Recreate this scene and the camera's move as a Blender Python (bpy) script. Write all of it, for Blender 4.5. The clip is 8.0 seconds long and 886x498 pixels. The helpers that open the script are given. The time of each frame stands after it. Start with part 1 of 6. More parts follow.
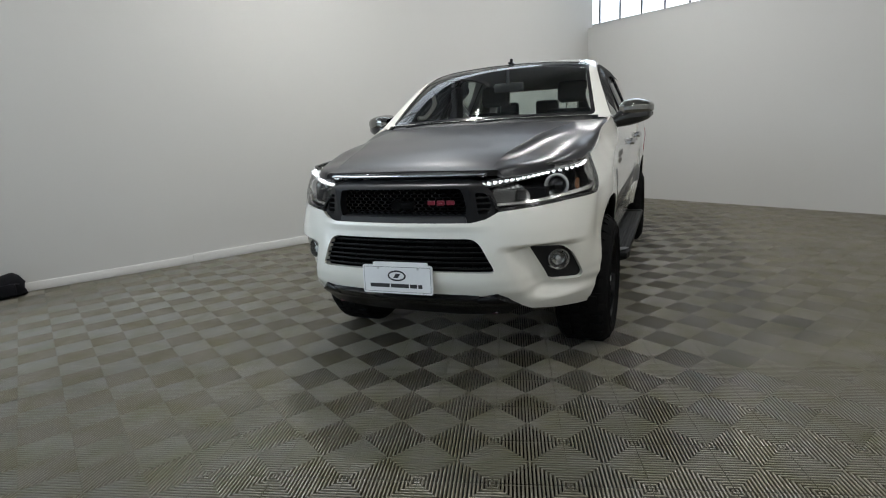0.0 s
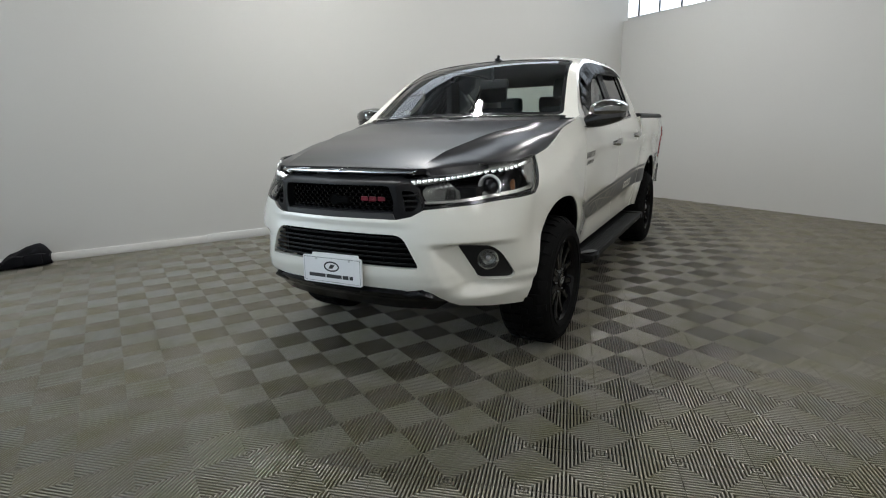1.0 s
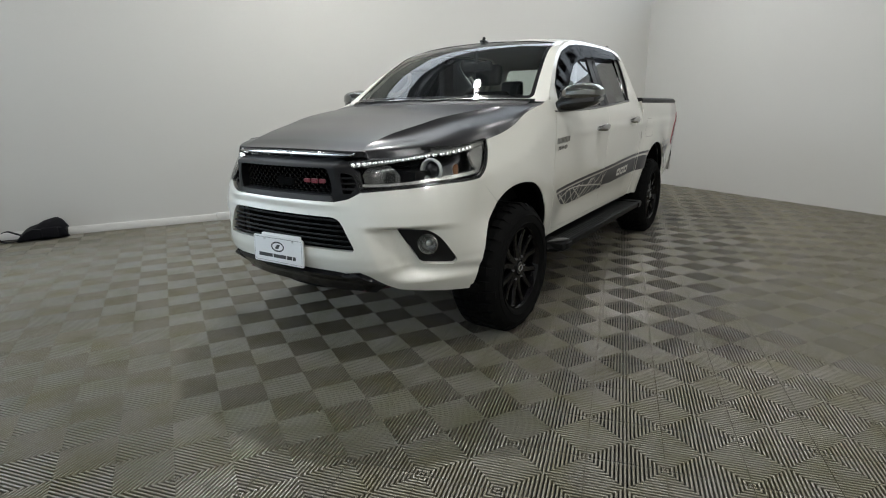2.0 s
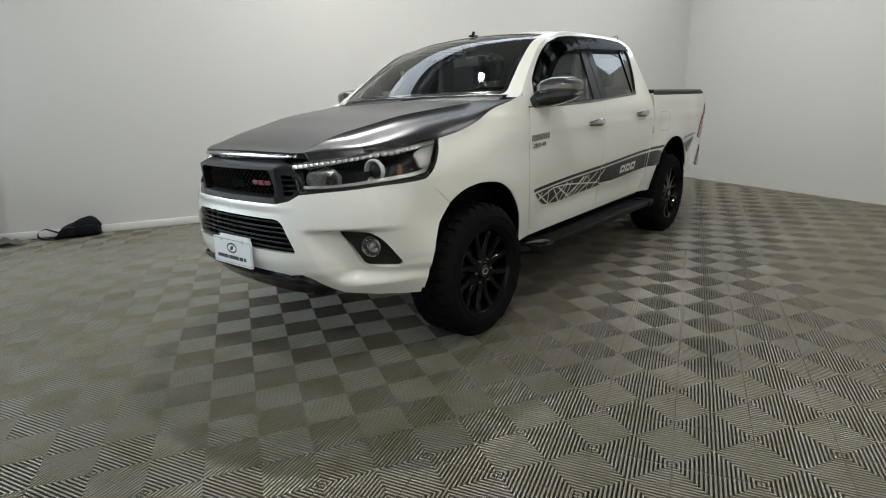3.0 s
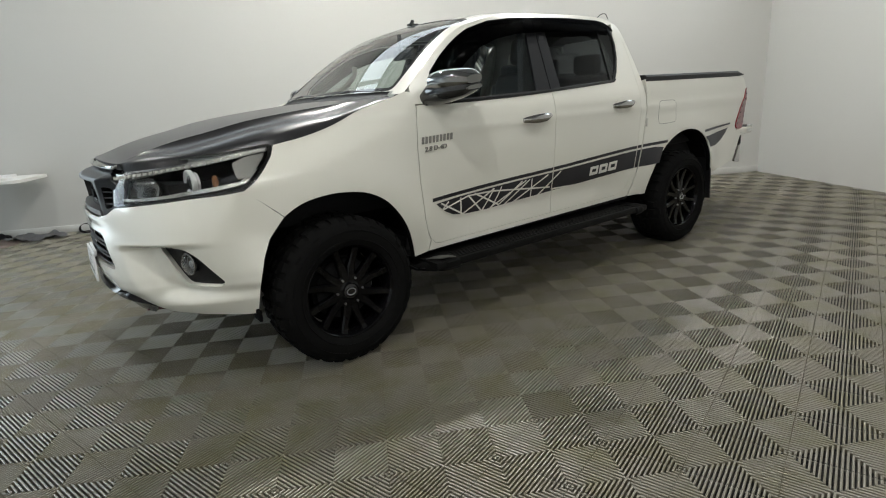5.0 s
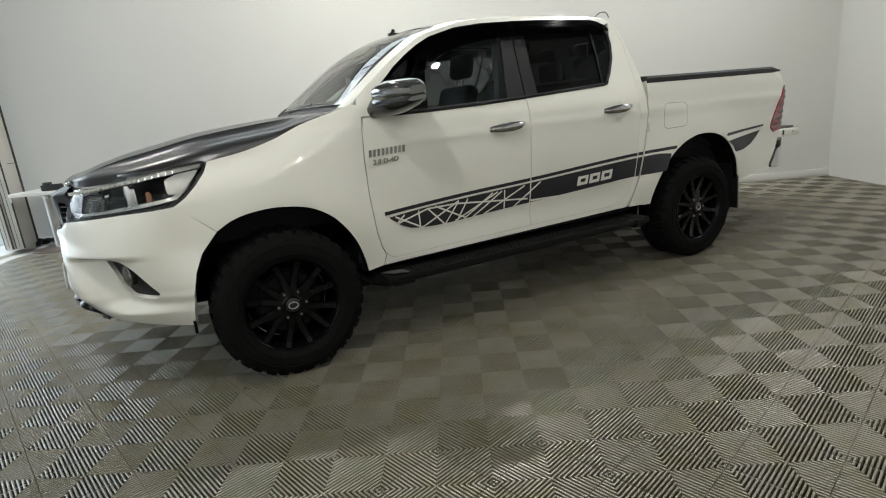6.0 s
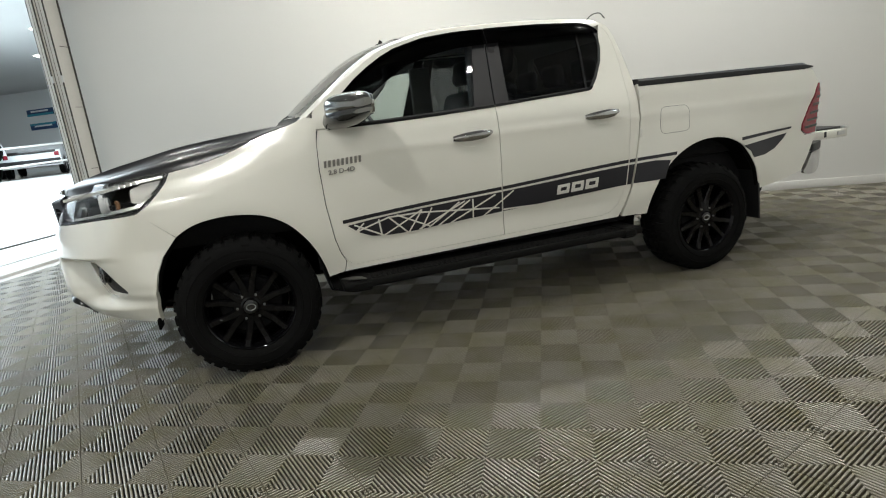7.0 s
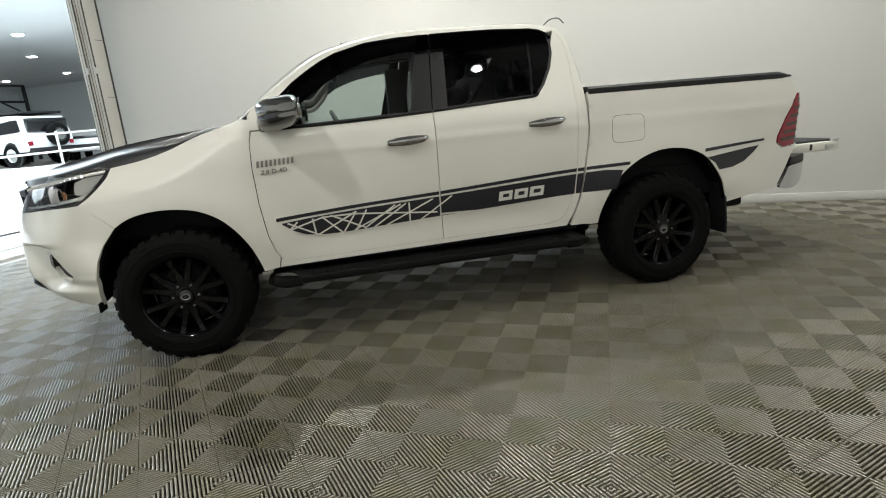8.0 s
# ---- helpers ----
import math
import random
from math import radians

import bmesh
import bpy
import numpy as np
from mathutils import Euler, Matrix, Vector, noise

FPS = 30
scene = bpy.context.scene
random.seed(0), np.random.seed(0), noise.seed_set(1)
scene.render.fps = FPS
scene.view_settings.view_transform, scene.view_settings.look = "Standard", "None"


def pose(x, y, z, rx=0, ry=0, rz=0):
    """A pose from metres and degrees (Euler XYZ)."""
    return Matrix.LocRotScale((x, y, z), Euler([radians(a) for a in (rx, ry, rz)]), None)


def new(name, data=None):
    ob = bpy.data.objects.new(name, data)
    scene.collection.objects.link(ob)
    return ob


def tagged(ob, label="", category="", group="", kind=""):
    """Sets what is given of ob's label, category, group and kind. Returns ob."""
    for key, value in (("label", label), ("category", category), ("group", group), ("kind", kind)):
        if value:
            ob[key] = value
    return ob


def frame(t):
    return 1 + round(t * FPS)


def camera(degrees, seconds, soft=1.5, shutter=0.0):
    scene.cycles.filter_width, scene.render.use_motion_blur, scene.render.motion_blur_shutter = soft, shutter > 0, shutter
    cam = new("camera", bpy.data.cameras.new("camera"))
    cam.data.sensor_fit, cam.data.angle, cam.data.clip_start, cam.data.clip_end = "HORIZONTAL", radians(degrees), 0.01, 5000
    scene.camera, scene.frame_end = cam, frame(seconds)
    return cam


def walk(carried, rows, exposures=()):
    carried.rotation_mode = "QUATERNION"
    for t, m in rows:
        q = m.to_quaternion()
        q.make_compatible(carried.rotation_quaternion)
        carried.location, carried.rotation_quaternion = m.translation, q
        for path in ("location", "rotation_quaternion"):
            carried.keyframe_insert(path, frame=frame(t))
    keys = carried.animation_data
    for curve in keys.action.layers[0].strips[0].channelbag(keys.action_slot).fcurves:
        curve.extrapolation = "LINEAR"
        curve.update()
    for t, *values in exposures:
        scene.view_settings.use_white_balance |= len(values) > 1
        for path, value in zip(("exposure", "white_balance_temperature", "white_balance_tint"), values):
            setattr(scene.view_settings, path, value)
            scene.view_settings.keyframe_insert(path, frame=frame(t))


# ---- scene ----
cam = camera(79.2, 8.0, 1.1)
METRES, EYE, TILT, LEAN, TURN = 5.30, 1.283, 0.0, 0.0, -66.5
ROWS = [
    (0.0, 0.0, 0.0, 0.0, -0.64, -12.31, 2.91),
    (0.5, 0.0593, -0.0178, 0.0038, 3.48, -12.56, 1.99),
    (1.0, 0.113, -0.0071, 0.0047, 5.48, -13.2, 1.24),
    (1.5, 0.1629, -0.001, 0.0027, 7.54, -14.07, 0.67),
    (3.0, 0.3082, 0.0485, 0.0022, 16.8, -15.03, 1.98),
    (3.5, 0.3714, 0.078, 0.0008, 19.65, -14.79, 2.74),
    (4.0, 0.4232, 0.1145, -0.0018, 23.0, -15.13, 3.69),
    (4.5, 0.468, 0.1644, 0.0001, 25.85, -15.55, 3.56),
    (6.0, 0.6116, 0.3026, -0.0025, 38.17, -14.6, 5.15),
    (6.5, 0.6719, 0.3516, -0.0028, 42.75, -14.14, 5.96),
    (7.0, 0.7154, 0.3958, -0.0055, 47.76, -13.7, 6.16),
    (7.5, 0.756, 0.4529, -0.0035, 51.28, -14.16, 5.09),
    (8.0, 0.8068, 0.4958, -0.005, 53.79, -13.87, 4.79),
]
walk(cam, [(t, pose(-3.237, -1.213, EYE, TILT, LEAN, TURN) @ pose(METRES * x, METRES * y, METRES * z, 90 + pitch, roll, yaw)) for t, x, y, z, yaw, pitch, roll in ROWS],
     [(0.0, -0.17, 6200, 12), (2.0, -0.01, 6270, 11), (4.0, 0.18, 6370, 10), (6.0, 0.30, 6430, 9), (8.0, 0.39, 6510, 9)])

# ---- directions of the room: the tiles, walls and door run along U and V ----
TURN_ROOM = -29.1
UX, UY = math.cos(radians(TURN_ROOM)), math.sin(radians(TURN_ROOM))
GRID0 = (-0.1035, -0.0734)
CELL = 0.201


def uv(u, v, z=0.0):
    """A place in the room's own axes as a place in the world."""
    return Vector((u * UX - v * UY, u * UY + v * UX, z))


ROOM = Matrix.Rotation(radians(TURN_ROOM), 4, "Z")

# ---- world and lamps ----
world = bpy.data.worlds.new("world")
scene.world = world
world.use_nodes = True
wn = world.node_tree.nodes
sky = wn.new("ShaderNodeTexSky")
sky.sky_type, sky.sun_disc = "NISHITA", False
sky.sun_elevation, sky.sun_rotation = radians(45), radians(200)
wn["Background"].inputs[1].default_value = 0.12
world.node_tree.links.new(sky.outputs[0], wn["Background"].inputs[0])

CEIL = 5.0
# the last three are an unseen row, added to light the truck's side
HIGHBAYS = [(0.42, 1.65, 122), (0.2, -2.7, 52), (4.0, 1.7, 72), (4.0, -1.1, 28), (-2.6, 1.7, 32), (-2.6, -2.7, 8),
            (0.7, -6.3, 50), (4.0, -6.0, 38), (-2.6, -6.3, 20)]   # u, v, watts


def area(name, m, power, sx, sy, colour, shape="RECTANGLE"):
    lamp = bpy.data.lights.new(name, "AREA")
    lamp.shape, lamp.size, lamp.size_y, lamp.energy, lamp.color = shape, sx, sy, power, colour
    ob = new(name, lamp)
    ob.matrix_world = m
    return ob


# daylight from the bright hall enters through the wide door opening
area("door_daylight", ROOM @ Matrix.Translation((-5.25, -1.9, 2.1)) @ Matrix.Rotation(radians(-90), 4, "Y"), 12, 4.0, 9.0, (0.76, 0.80, 1.0))
for hu, hv, watts in HIGHBAYS:
    p = uv(hu, hv, CEIL - 0.52)
    area("highbay_lamp", pose(p.x, p.y, p.z), watts, 0.11, 0.11, (1.0, 0.98, 0.92), "DISK")

# ---- materials ----
def material(name, base=(0.5, 0.5, 0.5), rough=0.5, metal=0.0, coat=0.0, bump=0.0, grain=60.0, vary=0.0, big=2.0, ior=1.5, emit=None, strength=0.0,
             specular=0.5, piece=0.0, rvary=0.0):
    m = bpy.data.materials.new(name)
    m.use_nodes = True
    n, l = m.node_tree.nodes, m.node_tree.links
    b = n["Principled BSDF"]
    b.inputs["Base Color"].default_value = (*base, 1)
    b.inputs["Roughness"].default_value = rough
    b.inputs["Metallic"].default_value = metal
    b.inputs["Coat Weight"].default_value = coat
    b.inputs["Coat Roughness"].default_value = 0.04
    b.inputs["IOR"].default_value = ior
    b.inputs["Specular IOR Level"].default_value = specular
    if emit:
        b.inputs["Emission Color"].default_value = (*emit, 1)
        b.inputs["Emission Strength"].default_value = strength
    if vary or bump or piece or rvary:
        tc = n.new("ShaderNodeTexCoord")
        fine, wide = n.new("ShaderNodeTexNoise"), n.new("ShaderNodeTexNoise")
        fine.inputs["Scale"].default_value, wide.inputs["Scale"].default_value = grain, big
        fine.inputs["Detail"].default_value, wide.inputs["Detail"].default_value = 4, 5
        for t in (fine, wide):
            l.new(tc.outputs["Object"], t.inputs["Vector"])
        if vary or piece:
            mix = n.new("ShaderNodeMath")
            mix.operation = "ADD"
            l.new(fine.outputs["Fac"], mix.inputs[0])
            l.new(wide.outputs["Fac"], mix.inputs[1])
            ramp = n.new("ShaderNodeMapRange")
            ramp.inputs["From Min"].default_value, ramp.inputs["From Max"].default_value = 0.6, 1.4
            ramp.inputs["To Min"].default_value, ramp.inputs["To Max"].default_value = 1 - vary, 1 + vary
            l.new(mix.outputs[0], ramp.inputs["Value"])
            value = ramp.outputs[0]
            if piece:
                info = n.new("ShaderNodeObjectInfo")
                pr = n.new("ShaderNodeMapRange")
                pr.inputs["To Min"].default_value, pr.inputs["To Max"].default_value = 1 - piece, 1 + piece
                l.new(info.outputs["Random"], pr.inputs["Value"])
                mul = n.new("ShaderNodeMath")
                mul.operation = "MULTIPLY"
                l.new(value, mul.inputs[0])
                l.new(pr.outputs[0], mul.inputs[1])
                value = mul.outputs[0]
            sc = n.new("ShaderNodeVectorMath")
            sc.operation = "SCALE"
            sc.inputs[0].default_value = base
            l.new(value, sc.inputs["Scale"])
            l.new(sc.outputs[0], b.inputs["Base Color"])
        if rvary:
            rr = n.new("ShaderNodeMapRange")
            rr.inputs["From Min"].default_value, rr.inputs["From Max"].default_value = 0.3, 0.7
            rr.inputs["To Min"].default_value, rr.inputs["To Max"].default_value = max(0.0, rough - rvary), rough + rvary
            l.new(wide.outputs["Fac"], rr.inputs["Value"])
            l.new(rr.outputs[0], b.inputs["Roughness"])
        if bump:
            bp = n.new("ShaderNodeBump")
            bp.inputs["Strength"].default_value, bp.inputs["Distance"].default_value = bump, 0.002
            l.new(fine.outputs["Fac"], bp.inputs["Height"])
            l.new(bp.outputs[0], b.inputs["Normal"])
    return m


def glass(name, tint, ior=1.5, rough=0.0, boost=1.0):
    """A thin pane: what is behind it shows tinted, and it mirrors by Fresnel."""
    m = bpy.data.materials.new(name)
    m.use_nodes = True
    n, l = m.node_tree.nodes, m.node_tree.links
    n.remove(n["Principled BSDF"])
    clear, gloss, mix, fr = n.new("ShaderNodeBsdfTransparent"), n.new("ShaderNodeBsdfGlossy"), n.new("ShaderNodeMixShader"), n.new("ShaderNodeFresnel")
    clear.inputs[0].default_value = (*tint, 1)
    gloss.inputs["Roughness"].default_value = rough
    fr.inputs["IOR"].default_value = ior
    fac = fr.outputs[0]
    if boost != 1.0:
        k = n.new("ShaderNodeMath")
        k.operation, k.use_clamp = "MULTIPLY", True
        k.inputs[1].default_value = boost
        l.new(fac, k.inputs[0])
        fac = k.outputs[0]
    l.new(fac, mix.inputs[0])
    l.new(clear.outputs[0], mix.inputs[1])
    l.new(gloss.outputs[0], mix.inputs[2])
    l.new(mix.outputs[0], n["Material Output"].inputs["Surface"])
    return m


PAINT = material("pearl white paint", (0.82, 0.808, 0.735), 0.22, coat=1.0, vary=0.012, grain=900, big=1.2)
PILLAR = material("satin black film", (0.008, 0.008, 0.009), 0.40, vary=0.06, specular=0.2)
BONNET = material("satin black wrap", (0.014, 0.014, 0.016), 0.29, vary=0.04, grain=700, big=9, specular=0.48)
PLASTIC = material("black textured plastic", (0.011, 0.011, 0.012), 0.5, bump=0.25, grain=500, vary=0.15, specular=0.35)
GLOSSBLACK = material("gloss black plastic", (0.012, 0.012, 0.013), 0.08, coat=0.6, vary=0.05, grain=30)
RUBBER = material("tyre rubber", (0.006, 0.006, 0.006), 0.8, specular=0.08, bump=0.5, grain=140, vary=0.25, big=8)
RIMBLACK = material("gloss black alloy", (0.003, 0.003, 0.0035), 0.07, specular=0.26, vary=0.1, grain=40)
STEPBLACK = material("black step plastic", (0.005, 0.005, 0.005), 0.5, bump=0.2, grain=400, vary=0.15, specular=0.14)
STEPCAP = material("silver grey step end", (0.13, 0.13, 0.125), 0.32, metal=0.7, vary=0.1)
CHROME = material("chrome", (0.52, 0.52, 0.52), 0.06, metal=1.0, rvary=0.03)
DARKCHROME = material("smoked chrome", (0.26, 0.26, 0.25), 0.09, metal=1.0, rvary=0.03)
STEEL = material("bright steel", (0.55, 0.55, 0.54), 0.32, metal=1.0, vary=0.1, rvary=0.1)
NUTSTEEL = material("dull steel", (0.16, 0.16, 0.16), 0.4, metal=0.6, vary=0.1)
DARKSTEEL = material("dark steel", (0.012, 0.012, 0.013), 0.7, vary=0.3, bump=0.2, grain=80, specular=0.15)
DECAL = material("black vinyl decal", (0.018, 0.018, 0.024), 0.33, vary=0.06)
DECALWHITE = material("white vinyl", (0.74, 0.73, 0.68), 0.4, vary=0.03)
SILVERLETTER = material("silver grey badge", (0.30, 0.29, 0.27), 0.28, metal=0.8, vary=0.1)
RED = material("red enamel", (0.22, 0.012, 0.03), 0.3, vary=0.06)
DARKRED = material("dark red guard plate", (0.05, 0.006, 0.008), 0.5, vary=0.2)
WHITEPLATE = material("white plate plastic", (0.80, 0.80, 0.80), 0.35, vary=0.03)
INK = material("black ink", (0.02, 0.02, 0.022), 0.5, vary=0.05)
SEATCLOTH = material("dark seat leather", (0.060, 0.066, 0.068), 0.5, bump=0.25, grain=180, vary=0.2)
DASH = material("dark dashboard plastic", (0.045, 0.047, 0.05), 0.6, bump=0.3, grain=300, vary=0.15)
HEADLINER = material("pale headliner", (0.42, 0.41, 0.38), 0.9, bump=0.2, grain=300, vary=0.05)
LAMPDARK = material("headlamp black bezel", (0.012, 0.012, 0.012), 0.2, vary=0.1)
REFLECTOR = material("headlamp reflector", (0.66, 0.66, 0.63), 0.2, metal=0.75, rvary=0.06, vary=0.1, grain=30)
AMBER = material("amber reflector", (0.20, 0.085, 0.03), 0.3, coat=0.5, vary=0.15, grain=80)
LED = material("lit led", (0.9, 0.9, 0.9), 0.3, emit=(0.95, 0.98, 1.0), strength=3.2)
TAILRED = material("red tail lamp lens", (0.24, 0.006, 0.018), 0.10, coat=1.0, vary=0.12, grain=60)
TAILDARK = material("dark red tail lamp rib", (0.05, 0.003, 0.006), 0.12, coat=1.0, vary=0.1)
LINER = material("matt black arch liner", (0.005, 0.005, 0.005), 0.95, vary=0.2, specular=0.05)
GRILLEBLACK = material("satin black grille", (0.008, 0.008, 0.009), 0.42, vary=0.1, bump=0.05, specular=0.25)
VALANCEBLACK = material("gloss black trim", (0.006, 0.006, 0.007), 0.16, vary=0.08, specular=0.3)
SILLBAR = material("dark grey satin plastic", (0.045, 0.045, 0.048), 0.4, vary=0.1, bump=0.1, grain=300)
BOWL = material("smoked headlamp bowl", (0.24, 0.24, 0.23), 0.18, metal=0.8, rvary=0.08, vary=0.2, grain=40)
LAMPRING = material("pale frosted lamp ring", (0.62, 0.63, 0.63), 0.3, coat=0.6, vary=0.05)
LENS = glass("clear lamp lens", (0.97, 0.97, 0.96), 1.45, boost=0.8)
SCREEN = glass("windscreen glass", (0.88, 0.94, 0.91), 1.5, boost=1.1)
FRONTGLASS = glass("front door glass", (0.70, 0.76, 0.74), 1.5)
TINTGLASS = glass("dark tinted glass", (0.10, 0.105, 0.11), 1.5)
VISORMAT = glass("smoked acrylic visor", (0.045, 0.045, 0.05), 1.4, 0.06, 0.2)
WALLPAINT = material("matt off-white wall paint", (0.56, 0.555, 0.53), 0.85, bump=0.10, grain=120, vary=0.018, big=0.7)
SKIRTING = material("white skirting paint", (0.66, 0.655, 0.63), 0.5, vary=0.03, grain=25)
# kept pale so that the unseen near wall throws light on the truck
NEARPAINT = material("pale grey wall paint", (0.66, 0.66, 0.64), 0.85, vary=0.03, big=0.6)
CEILPAINT = material("pale grey roof sheeting", (0.40, 0.40, 0.40), 0.8, vary=0.06)
TRUSSMAT = material("black painted steel", (0.02, 0.02, 0.022), 0.5, vary=0.15)
def tile_plastic():
    """Grey moulded plastic with olive dust trodden into it in blotches, and finer speckle."""
    m = bpy.data.materials.new("grey ribbed floor tile")
    m.use_nodes = True
    n, l = m.node_tree.nodes, m.node_tree.links
    b = n["Principled BSDF"]
    geo, info = n.new("ShaderNodeNewGeometry"), n.new("ShaderNodeObjectInfo")

    def noise(scale, detail, lo, hi, a, c):
        t, r = n.new("ShaderNodeTexNoise"), n.new("ShaderNodeMapRange")
        t.inputs["Scale"].default_value, t.inputs["Detail"].default_value = scale, detail
        r.inputs["From Min"].default_value, r.inputs["From Max"].default_value = lo, hi
        r.inputs["To Min"].default_value, r.inputs["To Max"].default_value = a, c
        l.new(geo.outputs["Position"], t.inputs["Vector"])
        l.new(t.outputs["Fac"], r.inputs["Value"])
        return r.outputs[0], t.outputs["Fac"]
    dust, _ = noise(5.5, 5, 0.40, 0.68, 0.0, 1.0)
    wide, _ = noise(0.8, 4, 0.3, 0.7, 0.90, 1.10)
    speck, fine = noise(190, 3, 0.3, 0.7, 0.90, 1.08)
    mix = n.new("ShaderNodeMix")
    mix.data_type = "RGBA"
    mix.inputs["A"].default_value, mix.inputs["B"].default_value = (0.172, 0.157, 0.124, 1), (0.140, 0.127, 0.074, 1)
    l.new(dust, mix.inputs["Factor"])
    piece = n.new("ShaderNodeMapRange")
    piece.inputs["To Min"].default_value, piece.inputs["To Max"].default_value = 0.95, 1.05
    l.new(info.outputs["Random"], piece.inputs["Value"])
    value = piece.outputs[0]
    for o in (wide, speck):
        k = n.new("ShaderNodeMath")
        k.operation = "MULTIPLY"
        l.new(value, k.inputs[0])
        l.new(o, k.inputs[1])
        value = k.outputs[0]
    sc = n.new("ShaderNodeVectorMath")
    sc.operation = "SCALE"
    l.new(mix.outputs["Result"], sc.inputs[0])
    l.new(value, sc.inputs["Scale"])
    l.new(sc.outputs[0], b.inputs["Base Color"])
    rough, _ = noise(3.0, 4, 0.3, 0.7, 0.37, 0.43)
    b.inputs["Specular IOR Level"].default_value = 0.85
    l.new(rough, b.inputs["Roughness"])
    bp = n.new("ShaderNodeBump")
    bp.inputs["Strength"].default_value, bp.inputs["Distance"].default_value = 0.2, 0.002
    l.new(fine, bp.inputs["Height"])
    l.new(bp.outputs[0], b.inputs["Normal"])
    return m


TILE = tile_plastic()
# near black, so the shade between the ribs is put into the colour
TILEPIT = material("dark sheet for shade in tile gaps", (0.012, 0.0115, 0.010), 0.8, vary=0.2, grain=90)
CONCRETE = material("pale worn concrete", (0.55, 0.54, 0.52), 0.7, bump=0.3, grain=40, vary=0.12)
DOORPAINT = material("cream painted door panel", (0.50, 0.485, 0.445), 0.55, bump=0.15, grain=60, vary=0.07, big=3)
SEAL = material("dark rubber seal", (0.045, 0.04, 0.033), 0.7, vary=0.25)
BAGCLOTH = material("black nylon bag cloth", (0.006, 0.006, 0.008), 0.75, bump=0.6, grain=240, vary=0.3, specular=0.15)
GREYCLOTH = material("grey cotton cloth", (0.10, 0.10, 0.105), 0.9, bump=0.5, grain=160, vary=0.25)
TABLEWHITE = material("white laminate", (0.74, 0.73, 0.70), 0.4, vary=0.03)
BROWNBASE = material("brown steel table base", (0.15, 0.115, 0.10), 0.4, metal=0.4, vary=0.12)
LAMPWHITE = material("lamp diffuser", (0.9, 0.9, 0.9), 0.5, emit=(1.0, 0.985, 0.94), strength=22.0)
DAYGLASS = material("daylit window glass", (0.8, 0.85, 0.9), 0.3, emit=(0.86, 0.94, 1.0), strength=2.6)

# ---- mesh helpers ----
from mathutils.geometry import delaunay_2d_cdt


def finish(name, bm, mat, parent=None, label="", smooth=True):
    me = bpy.data.meshes.new(name)
    bm.to_mesh(me)
    bm.free()
    me.materials.append(mat)
    if smooth:
        for p in me.polygons:
            p.use_smooth = True
        me.set_sharp_from_angle(angle=radians(38))
        true = me.attributes.get("true_normal")
        if true:
            tn = [tuple(d.vector) for d in true.data]
            custom = []
            for p in me.polygons:
                ns = [tn[i] for i in p.vertices]
                skin = all(abs(n[0]) + abs(n[1]) + abs(n[2]) > 0.5 for n in ns)
                custom += ns if skin else [(0.0, 0.0, 0.0)] * len(ns)
            me.normals_split_custom_set(custom)
    ob = new(name, me)
    if parent:
        ob.parent = parent
    if label:
        ob["label"] = label
    return ob


def part(name, bm, mat, parent, label="", smooth=True):
    return finish(name, bm, mat, parent, label, smooth)


def thing(name, at=None, label="", category="", group="", kind=""):
    ob = new(name)
    ob.empty_display_size = 0.1
    if at is not None:
        ob.matrix_world = at
    return tagged(ob, label, category, group, kind)


def box(bm, x0, x1, y0, y1, z0, z1, bevel=0.0, m=None, seg=2):
    made = bmesh.ops.create_cube(bm, size=1.0)["verts"]
    for v in made:
        v.co = Vector((x0 + (v.co.x + 0.5) * (x1 - x0), y0 + (v.co.y + 0.5) * (y1 - y0), z0 + (v.co.z + 0.5) * (z1 - z0)))
    if m is not None:
        bmesh.ops.transform(bm, matrix=m, verts=made)
    if bevel:
        edges = list({e for v in made for e in v.link_edges})
        bmesh.ops.bevel(bm, geom=edges, offset=bevel, segments=seg, profile=0.5, affect="EDGES")
    return bm


def boxed(*a, **k):
    return box(bmesh.new(), *a, **k)


def rod(bm, a, b, r0, r1=None, seg=12, caps=True):
    a, b = Vector(a), Vector(b)
    m = Matrix.Translation((a + b) / 2) @ (b - a).to_track_quat("Z", "Y").to_matrix().to_4x4()
    bmesh.ops.create_cone(bm, cap_ends=caps, segments=seg, radius1=r0, radius2=r0 if r1 is None else r1, depth=(b - a).length, matrix=m)
    return bm


def tube(bm, pts, r, seg=8, closed=False):
    """A round tube along points."""
    pts = [Vector(p) for p in pts]
    n, rings = len(pts), []
    for i, p in enumerate(pts):
        a = pts[(i - 1) % n] if closed or i else p
        b = pts[(i + 1) % n] if closed or i < n - 1 else p
        t = (b - a).normalized()
        s = t.cross(Vector((0, 0, 1)))
        s = s.normalized() if s.length > 1e-3 else Vector((1, 0, 0))
        w = s.cross(t)
        rings.append([bm.verts.new(p + r * (math.cos(k * math.tau / seg) * s + math.sin(k * math.tau / seg) * w)) for k in range(seg)])
    for i in range(n if closed else n - 1):
        a, b = rings[i], rings[(i + 1) % n]
        for k in range(seg):
            bm.faces.new((a[k], a[(k + 1) % seg], b[(k + 1) % seg], b[k]))
    if not closed:
        bm.faces.new(rings[0])
        bm.faces.new(rings[-1][::-1])
    return bm


